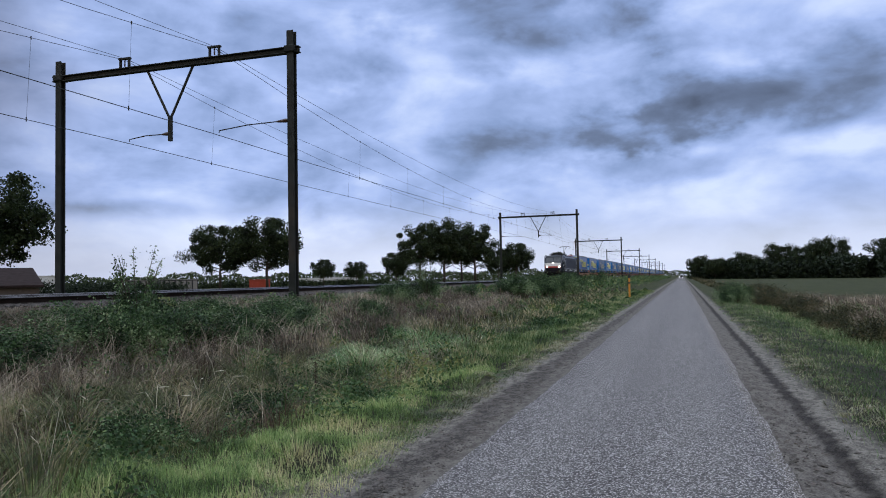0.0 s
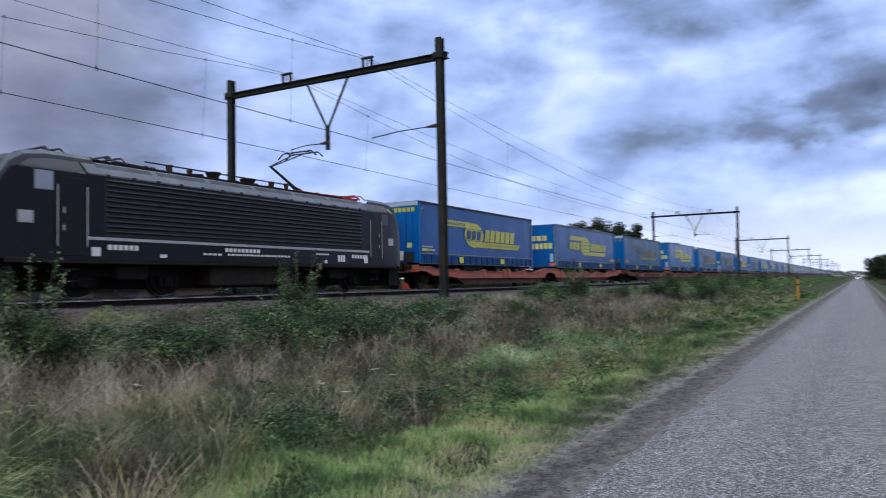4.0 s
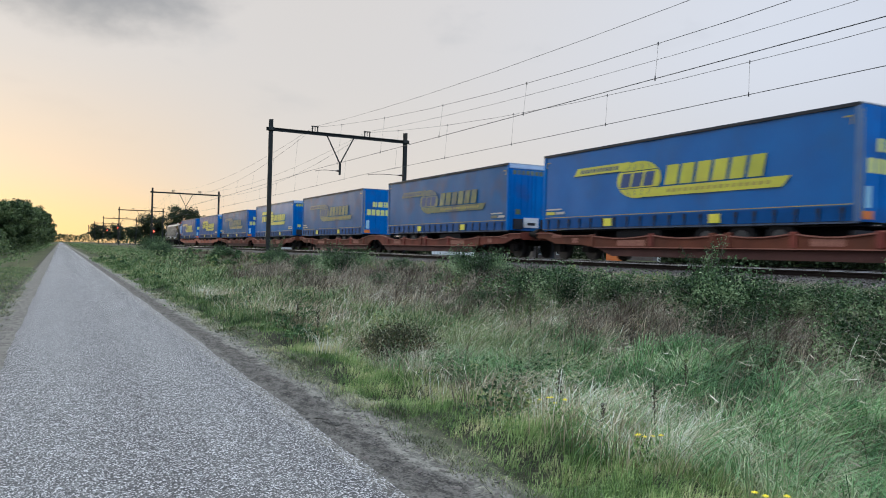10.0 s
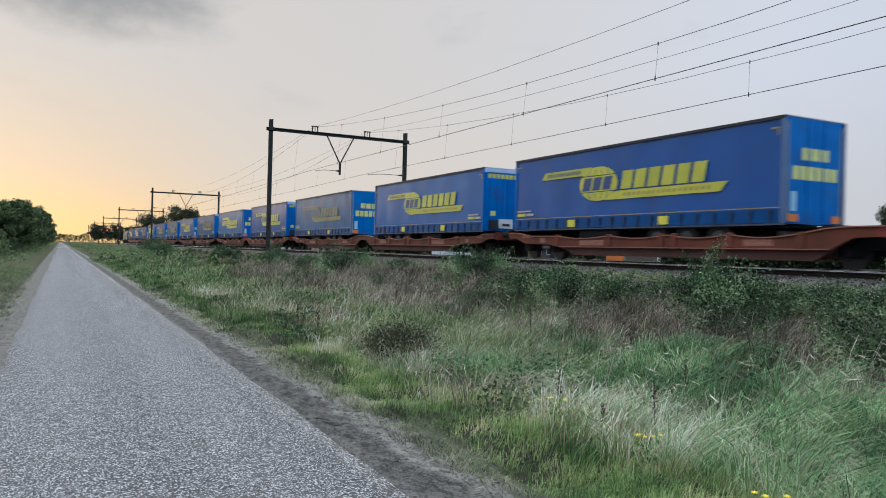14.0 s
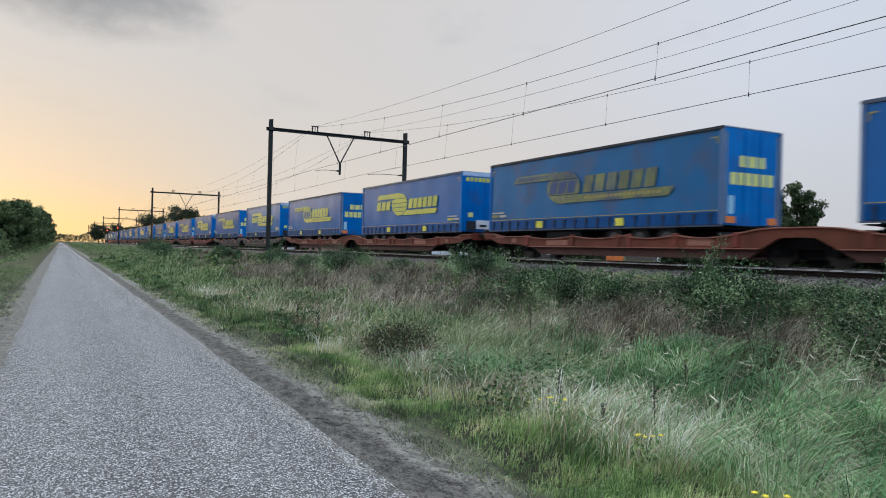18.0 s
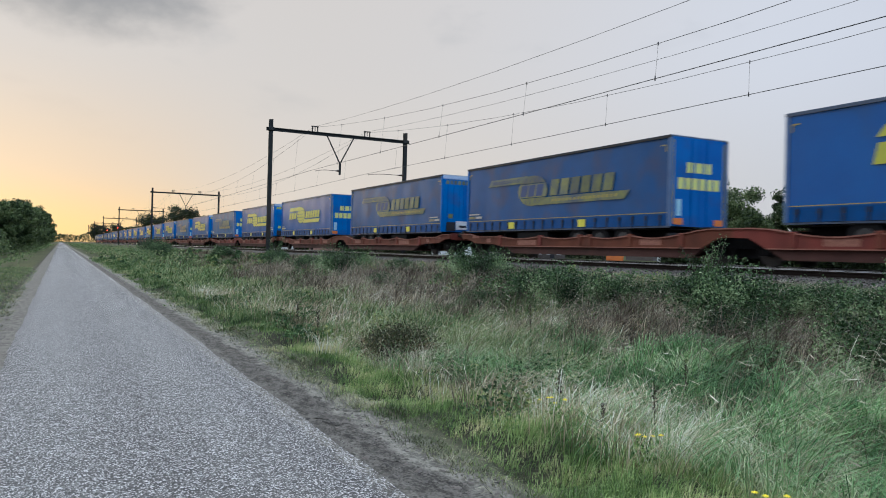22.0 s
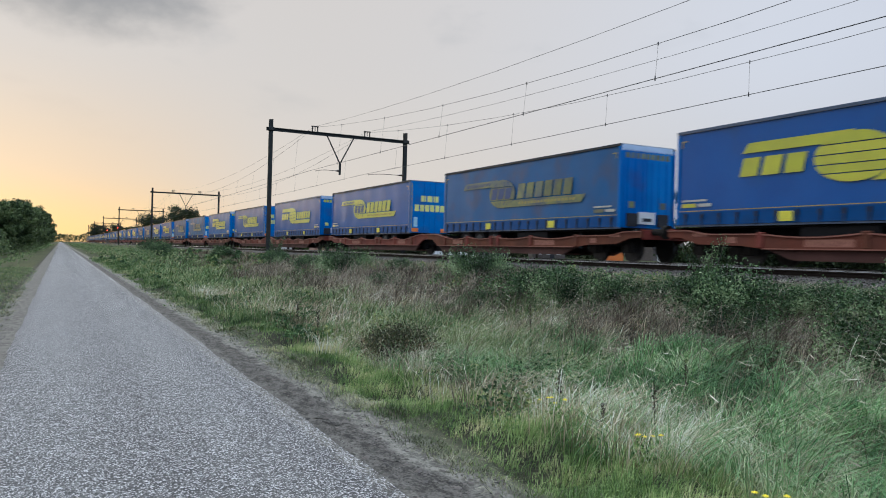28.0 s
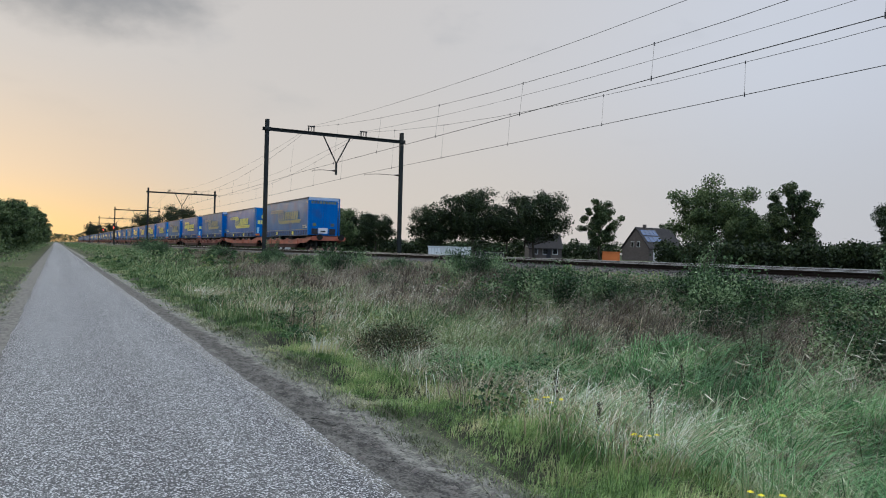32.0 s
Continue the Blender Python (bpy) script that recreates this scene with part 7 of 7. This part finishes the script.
def build_bush(name, label, h, w, seed, n_leaf, leaf, shoots=0, material=None):
    rng = np.random.default_rng(seed)
    b = thing(name, label, "bush", "bushes on the railway bank")
    stems = []
    for k in range(9 + shoots):
        a = rng.uniform(0, math.tau)
        r = rng.uniform(0.15, 0.5) * w * (1.1 if k >= 9 else 1)
        hh = h * (rng.uniform(0.6, 0.95) if k < 9 else rng.uniform(1.1, 1.9))
        e = Vector((r * math.cos(a), r * math.sin(a), hh))
        part("stem", tube(bmesh.new(), [(e.x * 0.1, e.y * 0.1, -0.05), (e.x * 0.5, e.y * 0.5, hh * 0.55), e], [0.018, 0.011, 0.004], 5), M_BARK, b)
        stems.append((e, hh, k >= 9))
    pts = []
    n_clump = 34
    cc = rng.normal(0, 1, (n_clump, 3))
    cc /= np.linalg.norm(cc, axis=1)[:, None]
    cc *= rng.uniform(0.35, 1.0, n_clump)[:, None] ** 0.6
    cc = cc * np.array([w * 0.45, w * 0.45, h * 0.42]) + np.array([0, 0, h * 0.48])
    pick = rng.integers(0, n_clump, n_leaf)
    p = cc[pick] + rng.normal(0, 0.115, (n_leaf, 3)) * w * 0.75
    p[:, 2] = np.maximum(p[:, 2], 0.03)
    pts.append(p)
    for e, hh, long_ in stems:
        if long_:
            f = rng.uniform(0.3, 1.0, 110)[:, None]
            pts.append(np.array([e.x, e.y, 0]) * (f * 0.9 + 0.1) + np.array([0, 0, hh]) * f + rng.normal(0, 0.045, (110, 3)))
    quads("foliage", leaves(rng, np.concatenate(pts), leaf), material or M_BUSH, b)
    return b


bush_kinds = [build_bush("bramble_bush", "dense dark green bramble bush in dry grass", 1.0, 1.7, 51, 8200, 0.047),
              build_bush("sapling_bush", "leafy young tree shoots standing out of the grass", 0.9, 1.4, 52, 5200, 0.047, 12),
              build_bush("low_bush", "low spreading green bush on the bank", 0.7, 2.0, 53, 8200, 0.047),
              build_bush("ditch_thicket", "brown-green bramble thicket along the ditch", 0.8, 2.2, 58, 7000, 0.052, 0, M_THICKET)]
bush_used = set()
for k, x, y, s, turn in ((1, -10.7, 12.6, 1.0, 0), (0, -10.2, 14.2, 0.95, 30), (0, -10.0, 16.6, 0.9, 99), (2, -9.6, 11.0, 1.1, 10), (0, -9.4, 21.5, 0.9, 200), 
                         (0, -10.6, 27.0, 1.2, 10), (1, -10.6, 30.6, 1.15, 70), (0, -10.0, 22.6, 0.8, 130), (0, -9.9, 54.0, 1.7, 220), (0, -10.4, 13.4, 1.1, 44), (0, -9.2, 11.6, 0.85, 4), (0, -8.9, 12.9, 0.75, 94), (0, -9.1, 14.1, 0.85, 194), (0, -9.4, 10.4, 0.9, 294), (0, -9.0, 15.6, 0.8, 34), (0, -10.0, 15.2, 1.15, 144), (0, -9.6, 14.4, 1.0, 244), (0, -10.5, 17.6, 1.0, 4), (0, -9.8, 45.0, 1.7, 45), (0, -9.2, 52.0, 1.3, 145), (2, -8.8, 60.0, 1.6, 5), (0, -10.4, 36.0, 1.0, 285), (0, -10.2, 70.0, 2.0, 15), (2, -9.0, 84, 2.0, 33),
                         (0, -9.8, 10.2, 1.15, 5), (0, -9.5, 12.6, 1.2, 205), (0, -9.3, 16.2, 1.2, 111), (0, -10.6, 18.8, 1.0, 33), (0, -11.3, 11.2, 0.9, 13), (0, -9.9, 7.0, 1.0, 55), (1, -10.4, -3.8, 1.0, 120), (2, -9.3, -2.0, 0.9, 12), (0, -9.0, -3.4, 0.8, 80), (0, -9.9, -1.0, 0.85, 190), (2, -8.9, -5.6, 0.8, 33), (0, -9.9, -8.8, 0.75, 210), (2, -8.6, -4.4, 0.6, 5), (0, -10.0, -11.6, 0.8, 5), (2, -10.0, -28.0, 1.2, 46), (0, -10.0, -38.0, 1.0, 146), (1, -10.9, -0.6, 0.8, 60), (1, -9.8, 6.0, 0.95, 10), (0, -9.4, 8.0, 1.2, 210), (0, -9.9, 2.6, 1.15, 99), (2, -9.9, -5.2, 0.9, 20), (1, -11.2, -10.4, 0.75, 40), (0, -10.8, -10.8, 0.8, 160),
                         (2, -10.2, -9.0, 1.0, 310), (0, -10.6, -7.6, 0.8, 80), (0, -11.2, -25.0, 0.9, 0), (2, -10.9, -19.0, 1.0, 50), (0, -10.2, -33.0, 0.9, 210), (1, -11.2, -43.0, 0.9, 20), (0, -8.6, -76.0, 1.9, 60),
                         (0, -10.6, -56.0, 1.2, 330), (2, -9.8, -92, 2.0, 15), (2, -4.6, -10.2, 0.62, 15), (0, -5.1, -9.9, 0.5, 115), (2, -5.2, 6.1, 0.5, 50), (2, -5.1, 8.4, 0.55, 80), (0, -4.95, 9.7, 0.42, 20), (0, -8.9, -15.2, 0.7, 20), (2, -9.5, -13.7, 0.95, 120), (2, -5.3, 11.2, 0.45, 70), (2, -9.6, -12.5, 0.9, 15), (2, -9.3, -8.0, 0.7, 200), (0, -10.4, -6.6, 0.85, 77), (0, -9.2, -22.0, 0.7, 12), (1, -10.9, -6.4, 0.7, 250),
                         (2, 5.5, 12.3, 0.5, 300), (2, 3.0, 47.0, 1.0, 20), (2, 3.4, 56.0, 1.3, 200), (2, 4.9, 14.0, 0.75, 10), (0, 5.6, 15.1, 0.5, 40), (2, 5.2, 17.6, 0.95, 70), (0, 4.7, 18.6, 0.5, 0), (2, 5.7, 20.6, 0.8, 120), (2, 4.9, 22.6, 1.0, 0), (0, 5.5, 25.4, 0.6, 10), (2, 4.7, 27.2, 0.8, 300), (2, 5.6, 30.4, 1.05, 20), (0, 4.8, 33.0, 0.7, 90), (2, 5.2, 37.6, 1.25, 0), (2, 5.8, 42.0, 0.9, 60), (2, 4.8, 45.5, 1.2, 190), (2, 5.4, 52.0, 1.4, 0), (2, 5.0, 58.0, 1.1, 100), (0, 5.8, 64.0, 1.5, 12)):
    k = 3 if x > 4 or (-5.3 < x < -4.4 and y < 0) else k     # brown thickets
    s *= 1.45 if x > 4 else 1.0
    gz = float(ground_z(x, y))
    sz = min(s, (1.40 - gz) / (1.0, 0.9, 0.7, 0.8)[k]) if 2 < y < 26 and x < 0 and k != 1 else s     # kept low before the rails
    m = pose(x, y, gz - 0.03, 0, 0, turn) @ Matrix.Diagonal((s, s, sz, 1))
    if k in bush_used:
        copy_thing(bush_kinds[k], m)
    else:
        bush_used.add(k)
        bush_kinds[k].matrix_basis = m


def ragwort(x, y, h, heads, seed):
    """A yellow-flowered weed: stem, leaves and flat flower heads."""
    rng = np.random.default_rng(seed)
    p = thing("yellow_flower", "wild plant with flat bright yellow flower heads", "flower", "yellow flowers in the verge", pose(x, y, float(ground_z(x, y))))
    part("stem", tube(bmesh.new(), [(0, 0, -0.02), (0.02, 0.01, h * 0.6), (0.0, 0.02, h)], [0.006, 0.004, 0.003], 5), M_HERB, p)
    c = np.stack((rng.normal(0, 0.05, 60), rng.normal(0, 0.05, 60), rng.uniform(0.03, h * 0.8, 60)), axis=1)
    quads("leaves", leaves(rng, c, 0.04), M_GRASS, p)
    for k in range(heads):
        a, r = k * 2.4, 0.03 + 0.028 * math.sqrt(k)
        bm = bmesh.new()
        cx, cy, cz = r * math.cos(a) * 1.5, r * math.sin(a) * 1.5, h + rng.uniform(-0.03, 0.02)
        mid = bm.verts.new((cx, cy, cz + 0.012))
        ring = [bm.verts.new((cx + (0.024 if i % 2 else 0.013) * math.cos(i * math.tau / 16), cy + (0.024 if i % 2 else 0.013) * math.sin(i * math.tau / 16), cz)) for i in range(16)]
        for i in range(16):
            bm.faces.new((mid, ring[i], ring[(i + 1) % 16]))
        part("flower_head", bm, M_PETAL, p)


for k, (x, y, h, n) in enumerate(((-4.12, -5.62, 0.27, 6), (-4.10, -4.45, 0.27, 2), (-4.02, -4.28, 0.26, 3), (-3.72, -2.95, 0.24, 4))):
    ragwort(x, y, h, n, 70 + k)


def dock(x, y, h, seed):
    """A withered dark seed stalk."""
    rng = np.random.default_rng(seed)
    p = thing("seed_stalk", "withered dark brown seed stalk standing in the grass", "plant", "dark seed stalks", pose(x, y, float(ground_z(x, y)), rng.uniform(-6, 6), rng.uniform(-6, 6)))
    part("stem", tube(bmesh.new(), [(0, 0, -0.02), (0, 0, h)], [0.006, 0.003], 5), M_SEED, p)
    n = 120
    f = rng.uniform(0.45, 1, n)
    c = np.stack((rng.normal(0, 0.016, n), rng.normal(0, 0.016, n), f * h), axis=1)
    quads("seed_head", leaves(rng, c, 0.02), M_SEED, p)["kind"] = "stuff"


for k, (x, y, h) in enumerate(((-4.75, -6.4, 0.6), (-5.0, -5.25, 0.6), (-4.4, -5.3, 0.4), (-6.2, -6.0, 0.8), (-7.0, -3.2, 0.8), (-6.6, 6.0, 0.55), (-7.2, 7.5, 0.9), (-5.5, 7.2, 0.7), (-5.0, 9.5, 0.7), (-6.4, 11, 0.8), (-7.5, -11, 0.9), (-4.2, -13.0, 0.7), (-4.4, -15, 0.7))):
    dock(x, y, h * 0.8, 90 + k)


# ---------------------------------------------------------------- what moves
def motions():
    for ob, u in moving:
        walk(ob, [(0.0, at_time(u, 0.0)), (16.0, at_time(u, 16.0)), (32.0, at_time(u, 32.0))])


motions()
